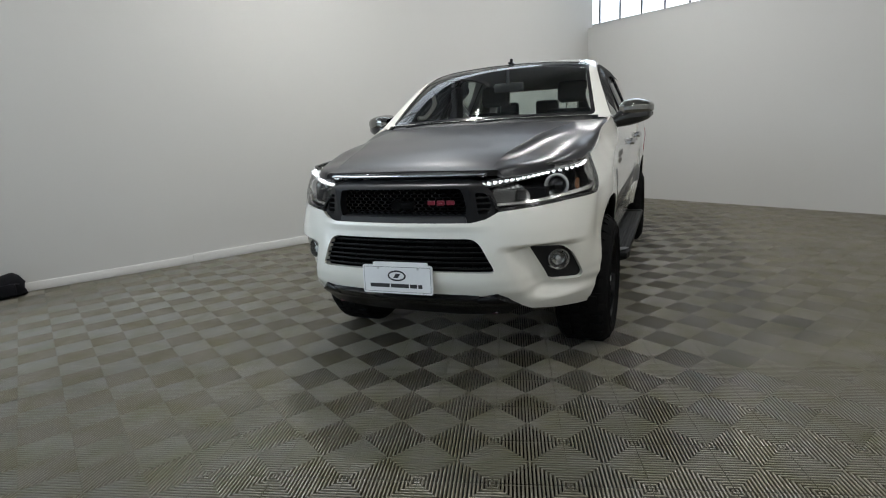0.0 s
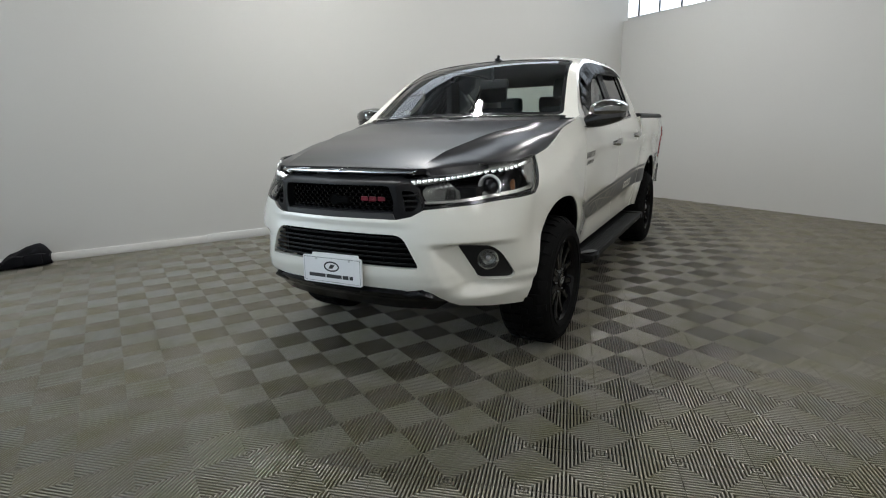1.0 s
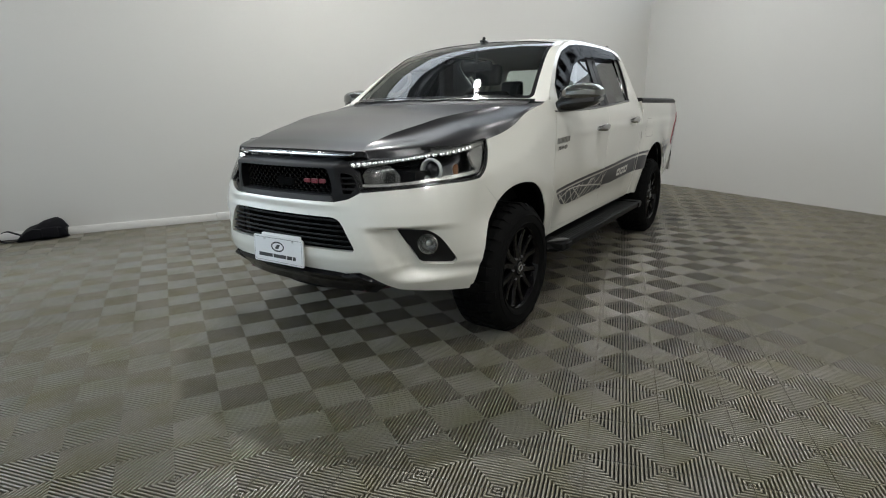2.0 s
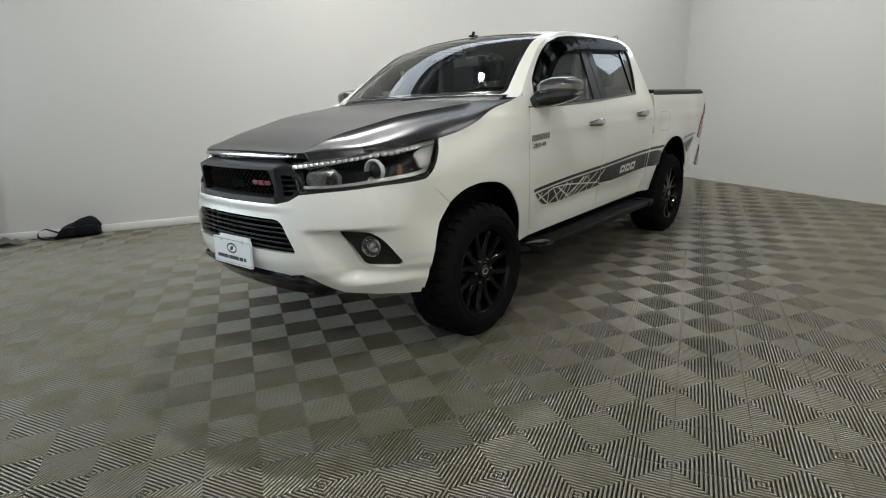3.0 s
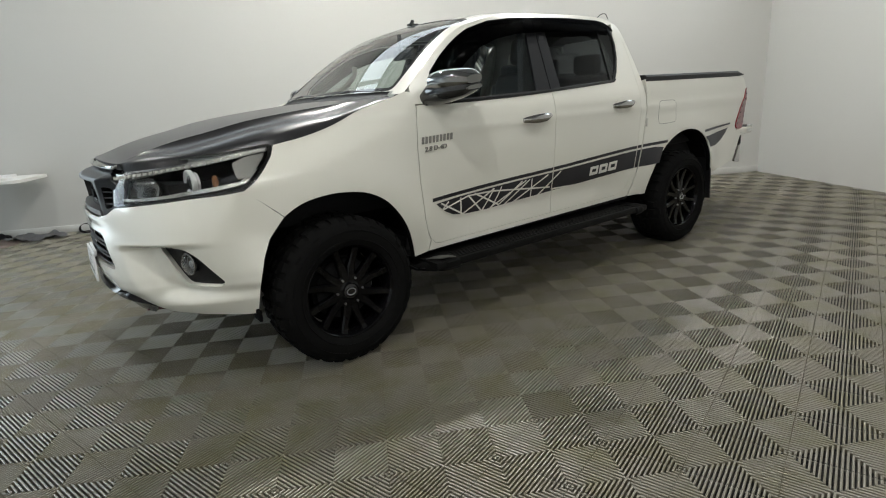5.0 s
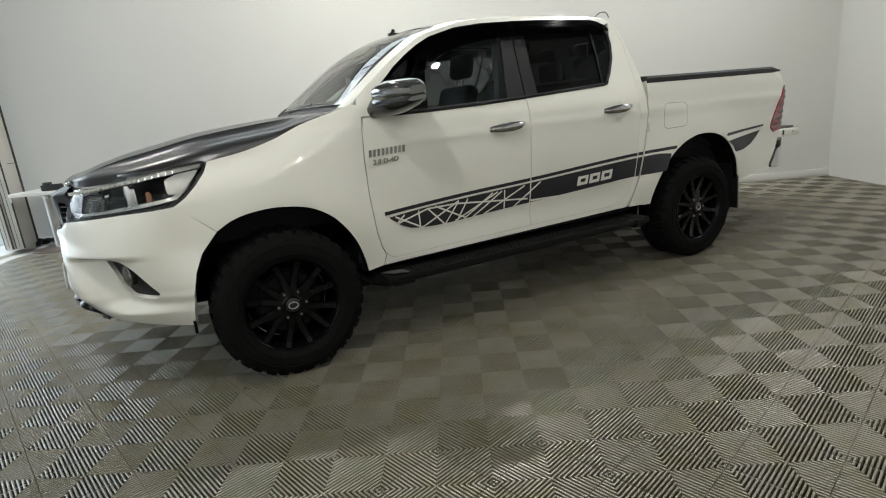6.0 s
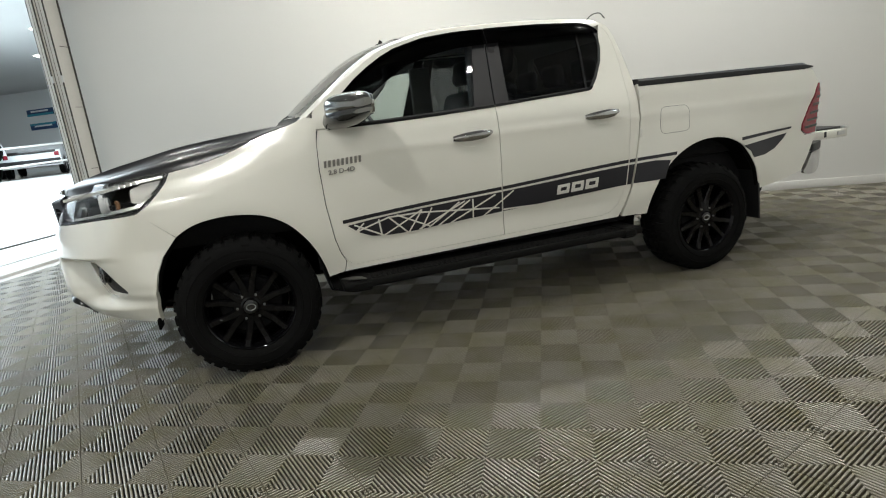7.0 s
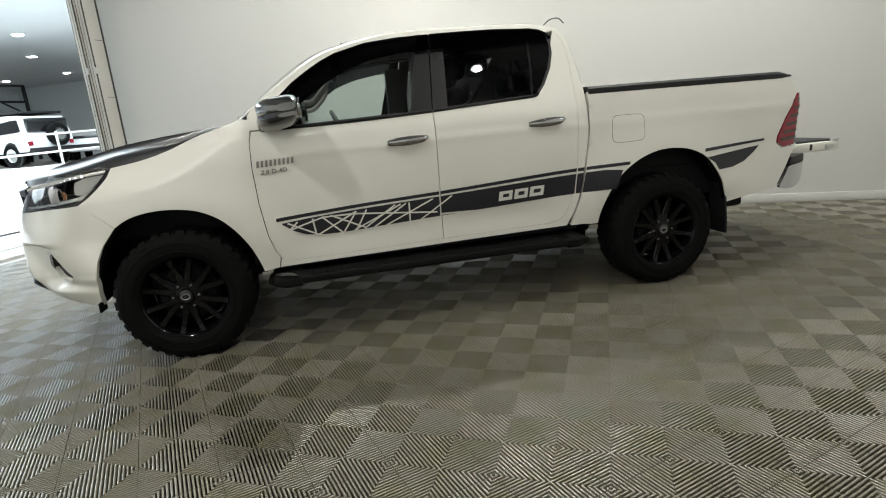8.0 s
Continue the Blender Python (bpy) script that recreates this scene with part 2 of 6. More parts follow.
def lathe(bm, profile, seg=48, axis="Y", at=(0, 0, 0), closed=False):
    """Turns (radius, along) pairs about an axis."""
    rings = []
    for r, h in profile:
        ring = []
        for k in range(seg):
            a = k * math.tau / seg
            c, s = r * math.cos(a), r * math.sin(a)
            co = (c, h, s) if axis == "Y" else (c, s, h) if axis == "Z" else (h, c, s)
            ring.append(bm.verts.new(Vector(at) + Vector(co)))
        rings.append(ring)
    m = len(rings)
    for i in range(m if closed else m - 1):
        a, b = rings[i], rings[(i + 1) % m]
        for k in range(seg):
            bm.faces.new((a[k], a[(k + 1) % seg], b[(k + 1) % seg], b[k]))
    return bm


def curve1(pts):
    """A smooth function through (x, y) pairs, without overshoot."""
    xs, ys = np.array([p[0] for p in pts], float), np.array([p[1] for p in pts], float)
    h, d = np.diff(xs), np.diff(ys) / np.diff(xs)
    m = np.zeros(len(xs))
    m[0], m[-1] = d[0], d[-1]
    for i in range(1, len(xs) - 1):
        if d[i - 1] * d[i] > 0:
            w1, w2 = 2 * h[i] + h[i - 1], h[i] + 2 * h[i - 1]
            m[i] = (w1 + w2) / (w1 / d[i - 1] + w2 / d[i])

    def f(x):
        x = min(max(x, xs[0]), xs[-1])
        i = min(max(int(np.searchsorted(xs, x)) - 1, 0), len(xs) - 2)
        t = (x - xs[i]) / h[i]
        return float((1 + 2 * t) * (1 - t) ** 2 * ys[i] + t * (1 - t) ** 2 * h[i] * m[i] + t * t * (3 - 2 * t) * ys[i + 1] + t * t * (t - 1) * h[i] * m[i + 1])
    return f


def catmull(pts, n=8, closed=False):
    """Points along a smooth curve through the given ones."""
    P = [Vector(p) for p in pts]
    k, out = len(P), []
    for i in range(k if closed else k - 1):
        a = P[(i - 1) % k] if closed or i else 2 * P[0] - P[1]
        b, c = P[i], P[(i + 1) % k]
        d = P[(i + 2) % k] if closed or i < k - 2 else 2 * P[-1] - P[-2]
        for j in range(n):
            t = j / n
            out.append(0.5 * (2 * b + (c - a) * t + (2 * a - 5 * b + 4 * c - d) * t * t + (3 * b - a - 3 * c + d) * t ** 3))
    if not closed:
        out.append(P[-1])
    return out


def step(a, b, x):
    t = min(max((x - a) / (b - a), 0.0), 1.0)
    return t * t * (3 - 2 * t)


def rounded(poly, r, n=5):
    """A closed outline with its corners rounded by r (one value, or one a corner)."""
    out, k = [], len(poly)
    rs = r if isinstance(r, (list, tuple)) else [r] * k
    for i in range(k):
        p, a, b = Vector(poly[i]), Vector(poly[i - 1]), Vector(poly[(i + 1) % k])
        c = min(rs[i], 0.45 * (a - p).length, 0.45 * (b - p).length)
        if c < 1e-5:
            out.append(p)
            continue
        q0, q1 = p + (a - p).normalized() * c, p + (b - p).normalized() * c
        for j in range(n + 1):
            t = j / n
            out.append((1 - t) ** 2 * q0 + 2 * t * (1 - t) * p + t * t * q1)
    return [(v[0], v[1]) for v in out]


def dense(poly, d):
    out, k = [], len(poly)
    for i in range(k):
        a, b = Vector(poly[i]), Vector(poly[(i + 1) % k])
        n = max(1, int(math.ceil((b - a).length / d)))
        for j in range(n):
            q = a.lerp(b, j / n)
            if not out or (Vector(out[-1]) - q).length > 1e-5:
                out.append((q[0], q[1]))
    if (Vector(out[0]) - Vector(out[-1])).length < 1e-5:
        out.pop()
    return out


def inside(poly, x, y):
    """Which of the points (arrays) lie within the outline."""
    hit = np.zeros(np.shape(x), bool)
    k = len(poly)
    for i in range(k):
        (x0, y0), (x1, y1) = poly[i], poly[(i + 1) % k]
        if y0 == y1:
            continue
        c = ((y0 > y) != (y1 > y)) & (x < (x1 - x0) * (y - y0) / (y1 - y0) + x0)
        hit ^= c
    return hit


def shrink(poly, d):
    """The outline moved inwards by d."""
    k = len(poly)
    s = sum(poly[i][0] * poly[(i + 1) % k][1] - poly[(i + 1) % k][0] * poly[i][1] for i in range(k))
    sg = 1 if s > 0 else -1
    out = []
    for i in range(k):
        a, p, b = Vector(poly[i - 1]), Vector(poly[i]), Vector(poly[(i + 1) % k])
        t = ((p - a).normalized() + (b - p).normalized())
        t = t.normalized() if t.length > 1e-6 else (b - p).normalized()
        out.append((p[0] - sg * t[1] * d, p[1] + sg * t[0] * d))
    return out


HEART = Vector((1.2, 0, 0.75))


def sheet(outline, holes, fn, grid=0.03, edge=None, depth=0.0, lift=0.0, out=None, bm=None):
    """A skin over a flat outline with holes, bent into space by fn(a, b); its rims are folded inwards by depth."""
    edge = edge or grid
    loops = [dense(outline, edge)] + [dense(h, edge) for h in holes]
    verts, edges = [], []
    for lp in loops:
        s = len(verts)
        verts += [Vector(p) for p in lp]
        edges += [(s + i, s + (i + 1) % len(lp)) for i in range(len(lp))]
    A = np.array(loops[0])
    xs, ys = np.arange(A[:, 0].min() + grid / 2, A[:, 0].max(), grid), np.arange(A[:, 1].min() + grid / 2, A[:, 1].max(), grid)
    gx, gy = np.meshgrid(xs, ys)
    gx, gy = gx.ravel(), gy.ravel()
    ok = inside(loops[0], gx, gy)
    for h in loops[1:]:
        ok &= ~inside(h, gx, gy)
    gx, gy = gx[ok], gy[ok]
    B = np.array([p for lp in loops for p in lp])
    if len(gx):
        far = np.array([((B - (x, y)) ** 2).sum(1).min() for x, y in zip(gx, gy)]) > (0.45 * grid) ** 2
        verts += [Vector((float(x), float(y))) for x, y in zip(gx[far], gy[far])]
    vo, _, fo, _, _, _ = delaunay_2d_cdt(verts, edges, [], 0, 1e-6)
    V = np.array([tuple(v) for v in vo])
    F = np.array([f for f in fo])
    C = V[F].mean(1)
    keep = inside(loops[0], C[:, 0], C[:, 1])
    for h in loops[1:]:
        keep &= ~inside(h, C[:, 0], C[:, 1])
    bm = bm or bmesh.new()
    layer = bm.verts.layers.float_vector.get("true_normal") or bm.verts.layers.float_vector.new("true_normal")
    used, faces = {}, []
    for f in F[keep]:
        vs = []
        for i in f:
            i = int(i)
            if i not in used:
                used[i] = bm.verts.new(fn(float(V[i, 0]), float(V[i, 1])))
            vs.append(used[i])
        try:
            faces.append(bm.faces.new(vs))
        except ValueError:
            pass
    vs = list(used.values())
    for f in faces:
        f.normal_update()
    ref = HEART if out is None else Vector(out)
    if sum((f.normal.dot(f.calc_center_median() - ref)) * f.calc_area() for f in faces) < 0:
        bmesh.ops.reverse_faces(bm, faces=faces)
        for f in faces:
            f.normal_update()
    norm = {v: sum((f.normal * f.calc_area() for f in v.link_faces), Vector()).normalized() for v in vs}
    # keep the skin's true normals, so that reflections in it run smooth
    for i, v in used.items():
        a, b, e = float(V[i, 0]), float(V[i, 1]), 0.004 if depth else min(2 * grid, 0.05)
        n = (fn(a + e, b) - fn(a - e, b)).cross(fn(a, b + e) - fn(a, b - e)).normalized()
        n = n if n.dot(norm[v]) > 0 else -n
        v[layer] = n if n.dot(norm[v]) > 0.6 else norm[v]
    if lift:
        for v in vs:
            v.co = v.co + norm[v] * lift
    if depth:
        rim = {}
        border = [e for f in faces for e in f.edges if len(e.link_faces) == 1]
        for e in border:
            f = e.link_faces[0]
            loop = [lp for lp in f.loops if lp.edge == e][0]
            a, b = loop.vert, loop.link_loop_next.vert
            for v in (a, b):
                if v not in rim:
                    rim[v] = bm.verts.new(v.co - norm[v] * depth)
            bm.faces.new((b, a, rim[a], rim[b]))
    return bm


def extrude_poly(bm, poly, fn0, fn1):
    """A solid between two copies of an outline."""
    a, b = [bm.verts.new(fn0(*p)) for p in poly], [bm.verts.new(fn1(*p)) for p in poly]
    k = len(poly)
    fs = [bm.faces.new(a), bm.faces.new(b[::-1])]
    for i in range(k):
        fs.append(bm.faces.new((a[(i + 1) % k], a[i], b[i], b[(i + 1) % k])))
    bmesh.ops.recalc_face_normals(bm, faces=fs)
    return bm

# ---- the room ----
BACK, RIGHT, EDGE, NEAR = 3.71, 6.12, -4.45, -7.2      # back wall (v), side wall (u), end of the tiles (u), wall behind the camera (v)
SILL = 2.955


def slab(name, u0, u1, v0, v1, z0, z1, mat, label="", kind="structure", bevel=0.0):
    ob = finish(name, boxed(u0, u1, v0, v1, z0, z1, bevel), mat, smooth=bool(bevel))
    ob.matrix_world = ROOM
    return tagged(ob, label, kind=kind)


slab("wall_back", -4.62, RIGHT + 0.12, BACK, BACK + 0.2, -0.02, CEIL + 0.1, WALLPAINT, "tall matt off-white painted wall with faint roller marks")
slab("wall_side", RIGHT, RIGHT + 0.12, NEAR, BACK, -0.02, SILL, WALLPAINT, "off-white partition wall that stops below a high window band")
slab("wall_side_outer", RIGHT + 0.9, RIGHT + 1.1, NEAR, 6.0, -0.02, SILL + 0.2, WALLPAINT, "outer wall under the high window band")
slab("wall_side_ledge", RIGHT + 0.12, RIGHT + 0.9, NEAR, 6.0, SILL - 0.25, SILL - 0.2, CONCRETE, "dusty ledge behind the partition top")
# added behind the viewpoint as a bounce surface for the truck's side
slab("wall_near", -12.0, RIGHT + 1.3, NEAR - 0.2, NEAR, -0.02, CEIL + 0.1, NEARPAINT, "unseen plain pale wall, added to bounce light onto the truck")
slab("ceiling", -5.2, RIGHT + 1.3, NEAR - 0.2, 6.2, CEIL, CEIL + 0.12, CEILPAINT, "pale grey sheet roof lining on black steel trusses")
slab("lintel", -5.2, -4.62, NEAR - 0.2, BACK + 0.2, 4.2, CEIL + 0.1, WALLPAINT, "wall strip over the wide door opening")

# skirting boards; the one along the back steps up a little where two lengths meet
slab("baseboard", -4.5, -0.9, BACK - 0.014, BACK, 0.0, 0.086, SKIRTING, "white painted skirting board along the wall", bevel=0.004)
slab("baseboard", -0.9, RIGHT, BACK - 0.020, BACK, 0.0, 0.096, SKIRTING, "white painted skirting board along the wall", bevel=0.004)

slab("wall_side_upper", RIGHT + 0.86, RIGHT + 1.1, NEAR, 1.55, SILL + 0.2, CEIL + 0.1, NEARPAINT, "plain grey wall beyond the end of the high window band")

# high window band
win = thing("window_1", ROOM, "long high window band with thin dark mullions, bright with daylight", kind="structure")
part("pane", boxed(RIGHT + 0.98, RIGHT + 0.99, 1.55, 6.0, SILL + 0.22, CEIL), DAYGLASS, win, smooth=False)
k = 5.07
while k > 1.55:
    part("mullion", boxed(RIGHT + 0.945, RIGHT + 0.975, k - 0.011, k + 0.011, SILL + 0.22, CEIL), TRUSSMAT, win, smooth=False)
    k -= 0.45
part("window_sill", boxed(RIGHT + 0.86, RIGHT + 0.98, 1.55, 6.0, SILL + 0.15, SILL + 0.225), CONCRETE, win, smooth=False)

# clerestory over the back wall, and roof trusses: both show mirrored in the glass of the truck
slab("wall_end", RIGHT + 0.12, RIGHT + 1.3, 6.0, 6.2, -0.02, CEIL + 0.1, WALLPAINT, "plain wall that closes the recess by the window")
cl = thing("window_2", ROOM, "high strip window near the roof, bright with daylight", kind="structure")
for ci in range(5):
    part("pane", boxed(-2.6 + ci * 1.5, -1.16 + ci * 1.5, BACK - 0.012, BACK - 0.006, 4.12, 4.92), DAYGLASS, cl, smooth=False)
part("window_frame", boxed(-2.70, 5.0, BACK - 0.03, BACK - 0.014, 4.92, 4.97), TRUSSMAT, cl, smooth=False)
part("window_frame", boxed(-2.70, 5.0, BACK - 0.03, BACK - 0.014, 4.06, 4.12), TRUSSMAT, cl, smooth=False)
for tv in (-5.6, -3.4, -1.2, 1.0, 3.2):
    tr = thing("roof_truss", ROOM, "black steel roof truss under the sheeting", "truss", "roof trusses")
    part("chord", boxed(-4.6, RIGHT + 0.9, tv - 0.04, tv + 0.04, CEIL - 0.12, CEIL - 0.05), TRUSSMAT, tr, smooth=False)
    part("chord", boxed(-4.6, RIGHT + 0.9, tv - 0.04, tv + 0.04, CEIL - 0.48, CEIL - 0.42), TRUSSMAT, tr, smooth=False)
    for i in range(13):
        a = -4.5 + i * 0.9
        part("web", rod(bmesh.new(), (a, tv, CEIL - 0.45), (a + 0.45, tv, CEIL - 0.1), 0.018, seg=6), TRUSSMAT, tr, smooth=False)
        part("web", rod(bmesh.new(), (a + 0.45, tv, CEIL - 0.1), (a + 0.9, tv, CEIL - 0.45), 0.018, seg=6), TRUSSMAT, tr, smooth=False)


def highbay(u, v):
    hb = thing("highbay_light", Matrix.Translation(uv(u, v, CEIL)), "round black high-bay ceiling lamp, lit", "ceiling light", "high-bay lamps")
    part("housing", lathe(bmesh.new(), [(0.001, -0.28), (0.10, -0.28), (0.12, -0.33), (0.17, -0.42), (0.19, -0.44), (0.19, -0.50), (0.175, -0.50), (0.078, -0.498)], 32, "Z"), GLOSSBLACK, hb)
    part("cord", rod(bmesh.new(), (0, 0, -0.28), (0, 0, 0.0), 0.008, seg=8), TRUSSMAT, hb)
    part("diffuser", lathe(bmesh.new(), [(0.078, -0.50), (0.06, -0.503), (0.001, -0.505)], 32, "Z"), LAMPWHITE, hb)


# the added row near v = -6 gets the same housings
for hu, hv, watts in HIGHBAYS:
    highbay(hu, hv)

# ---- the folding door stack at the end of the back wall, and the opening beside it ----
door = thing("door_1", ROOM, "cream folding door leaves stacked open beside the opening", kind="structure")
for i, (u0, u1, v0, v1) in enumerate(((-4.415, -4.305, 3.290, 3.535), (-4.530, -4.432, 3.260, 3.530))):
    leaf = part("door_leaf", boxed(u0, u1, v0, v1, 0.02, 4.4, 0.006), DOORPAINT, door)
    part("seal_strip", boxed(u0 + 0.01, u1 - 0.02, v1, v1 + 0.022, 0.02, 4.4), SEAL, leaf, smooth=False)
    part("edge_seal", boxed(u1 - 0.012, u1 + 0.002, v0 - 0.004, v0 + 0.009, 0.03, 4.39), SEAL, leaf, smooth=False)
    part("back_seal", boxed(u0 - 0.014, u0, v0 + 0.006, v1 - 0.02, 0.03, 4.39), SEAL, leaf, smooth=False)
    part("jamb_seal", boxed(u1 - 0.002, u1 + 0.012, v1 - 0.024, v1 - 0.002, 0.03, 4.39), SEAL, leaf, smooth=False)
    part("leaf_groove", boxed(u0 + 0.045, u0 + 0.050, v0 - 0.002, v0, 0.05, 4.37), SEAL, leaf, smooth=False)
    for hz in (0.62, 2.28, 3.6):
        part("hinge", boxed(u1 - 0.012, u1 + 0.012, v0 - 0.010, v0 + 0.016, hz, hz + 0.09, 0.004), STEEL, leaf)
    if i == 0:
        for hz in (1.1, 1.95, 2.75):
            part("scuff_batten", boxed(u1, u1 + 0.003, v0 + 0.09, v1 - 0.03, hz, hz + 0.007), SEAL, leaf, smooth=False)

slab("threshold", -5.05, EDGE, NEAR, BACK + 1.2, -0.06, -0.006, CONCRETE, "pale concrete threshold strip beyond the tiles")
slab("track", -5.10, -5.05, NEAR, BACK + 1.2, -0.05, 0.006, STEEL, "steel floor track of the folding door")

# ---- the pickup truck: it points along -X, front axle at x = 0, wheels on z = 0 ----
truck = thing("pickup_truck", None, "pearl white double-cab pickup truck with satin black bonnet, parked, tailgate down", "pickup truck")

cab_z = curve1([(0.30, 0.80), (0.42, 0.815), (0.52, 0.826), (0.62, 0.838), (0.74, 0.853), (0.86, 0.868), (1.0, 0.880), (1.10, 0.884), (1.20, 0.881), (1.27, 0.862),
                (1.33, 0.836), (1.40, 0.803), (1.50, 0.758), (1.60, 0.712), (1.68, 0.675), (1.75, 0.635), (1.79, 0.600), (1.82, 0.56)])
bed_z = curve1([(0.30, 0.82), (0.45, 0.838), (0.6, 0.848), (0.8, 0.860), (1.0, 0.874), (1.15, 0.881), (1.25, 0.878), (1.36, 0.858)])
bonnet_edge = curve1([(-0.45, 1.12), (-0.27, 1.138), (-0.10, 1.165), (0.05, 1.207), (0.21, 1.270), (0.36, 1.310), (0.46, 1.338)])
ARCHES = ((0.02, 0.43, 0.445), (3.085, 0.43, 0.49))


def flare(x, z):
    d = 0.0
    for ax, az, ar in ARCHES:
        r = math.hypot(x - ax, z - az)
        d = max(d, 0.032 * math.exp(-(max(0.0, r - ar) / 0.17) ** 2) * step(0.36, 0.72, z))
    return d


def side_y(x, z):
    if x > 2.545:
        y = bed_z(z) - 0.018 * step(3.7, 4.25, x)
    else:
        y = cab_z(z)
        if x < 0.46:
            e = bonnet_edge(x)
            y -= step(e - 0.17, e + 0.02, z) * 0.072 * (1 - step(0.1, 0.50, x))
            y -= 0.012 * (1 - step(-0.5, 0.2, x))
    # a soft crease along the shoulder and a hollow low in the doors
    y += 0.006 * math.exp(-((z - 1.13) / 0.03) ** 2) * step(0.5, 1.0, x)
    y -= 0.010 * math.exp(-((z - 0.60) / 0.07) ** 2) * step(0.55, 0.8, x) * (1 - step(2.2, 2.45, x))
    return y + flare(x, z)


def side(x, z):
    return Vector((x, -side_y(x, z), z))


def side_r(x, z):
    return Vector((x, side_y(x, z), z))


SIDES = ((side, -1), (side_r, 1))

# roof line (x, z), from the cowl over the roof and down the back of the cab
ROOF = catmull([(0.44, 1.325, 0), (0.60, 1.448, 0), (0.754, 1.558, 0), (0.93, 1.664, 0), (1.115, 1.724, 0), (1.33, 1.770, 0), (1.60, 1.788, 0), (2.00, 1.795, 0), (2.29, 1.787, 0),
                (2.42, 1.758, 0), (2.483, 1.71, 0), (2.512, 1.60, 0), (2.528, 1.48, 0), (2.538, 1.36, 0)], 10)
ROOF_S = [0.0]
for a_, b_ in zip(ROOF, ROOF[1:]):
    ROOF_S.append(ROOF_S[-1] + (b_ - a_).length)
roof_x, roof_z = curve1([(s, p.x) for s, p in zip(ROOF_S, ROOF)]), curve1([(s, p.y) for s, p in zip(ROOF_S, ROOF)])
ROOF_END = ROOF_S[-1]
crown = curve1([(0, 0.085), (0.35, 0.07), (0.75, 0.04), (1.1, 0.016), (1.9, 0.012), (2.25, 0.02), (2.6, 0.03)])


def s_at_x(x):
    return min(zip(ROOF_S, ROOF), key=lambda q: abs(q[1].x - x))[0]


def top(s, w):
    """The skin of windscreen, roof and cab back: s along the roof line, w across (-1 the left edge, 1 the right)."""
    x, z = roof_x(s), roof_z(s)
    dx, dz = roof_x(min(s + 0.01, ROOF_END)) - roof_x(max(s - 0.01, 0)), roof_z(min(s + 0.01, ROOF_END)) - roof_z(max(s - 0.01, 0))
    L = math.hypot(dx, dz) or 1
    nx, nz = -dz / L, dx / L
    k = step(0.0, 0.55, s)
    nx, nz = -1 + (nx + 1) * k, 0.10 + (nz - 0.10) * k
    half = side_y(min(x, 2.544), z)
    c = crown(s) * (1 - w * w) + 0.022 * (1 - w ** 8)
    return Vector((x + nx * c, half * w, z + nz * c))


ROOF_TOP = [(p.x, p.y) for p in ROOF if p.x < 2.49]

# ---- side panels ----
ARCH_F = [(0.446, 0.448), (0.426, 0.53), (0.388, 0.63), (0.329, 0.725), (0.250, 0.807), (0.140, 0.864), (0.0, 0.886), (-0.12, 0.880), (-0.21, 0.857), (-0.285, 0.817)]
ARCH_R = [(3.600, 0.511), (3.567, 0.60), (3.533, 0.68), (3.480, 0.760), (3.395, 0.850), (3.29, 0.903), (3.174, 0.928), (3.06, 0.928), (2.965, 0.908), (2.88, 0.872), (2.80, 0.818), (2.72, 0.735), (2.665, 0.645),
          (2.628, 0.55), (2.612, 0.478)]


def smooth_line(pts, n=6):
    return [(p.x, p.y) for p in catmull([(a, b, 0) for a, b in pts], n)]


FENDER = ([(0.455, 1.338), (0.490, 1.330), (0.482, 1.20), (0.474, 1.06), (0.480, 0.86), (0.502, 0.664), (0.526, 0.575), (0.550, 0.525), (0.535, 0.462)]
          + smooth_line(ARCH_F) + [(-0.440, 0.956), (-0.385, 0.990), (-0.330, 1.040), (-0.287, 1.088), (-0.262, 1.136)] + smooth_line([(-0.258, 1.136), (-0.10, 1.162), (0.05, 1.204), (0.21, 1.267), (0.36, 1.307), (0.455, 1.338)])[:-1])
FDOOR = ([(0.502, 1.262), (0.486, 1.20), (0.480, 1.06), (0.486, 0.86), (0.508, 0.664), (0.532, 0.575), (0.558, 0.528), (0.588, 0.503), (0.625, 0.495), (1.553, 0.507), (1.546, 0.82), (1.543, 1.290)])
RDOOR = ([(1.549, 1.295), (1.552, 0.82), (1.559, 0.507), (2.27, 0.516), (2.345, 0.533), (2.39, 0.575), (2.42, 0.64), (2.445, 0.747), (2.462, 0.90), (2.465, 1.034), (2.470, 1.30), (2.480, 1.482),
          (2.478, 1.60), (2.460, 1.680), (2.420, 1.735), (2.388, 1.655), (2.384, 1.595), (2.350, 1.50), (2.288, 1.40), (2.226, 1.331)])
WINDOWS = [(0.575, 1.268), (0.654, 1.432), (0.745, 1.507), (0.839, 1.572), (0.93, 1.626), (1.017, 1.667), (1.204, 1.718), (1.50, 1.748), (1.90, 1.758), (2.288, 1.750), (2.370, 1.722),
           (2.390, 1.655), (2.384, 1.595), (2.350, 1.50), (2.288, 1.40), (2.226, 1.331), (1.543, 1.290)]
APERTURE = ([(0.497, 1.270)] + FDOOR[1:9] + RDOOR[3:15] + WINDOWS[::-1][6:17])
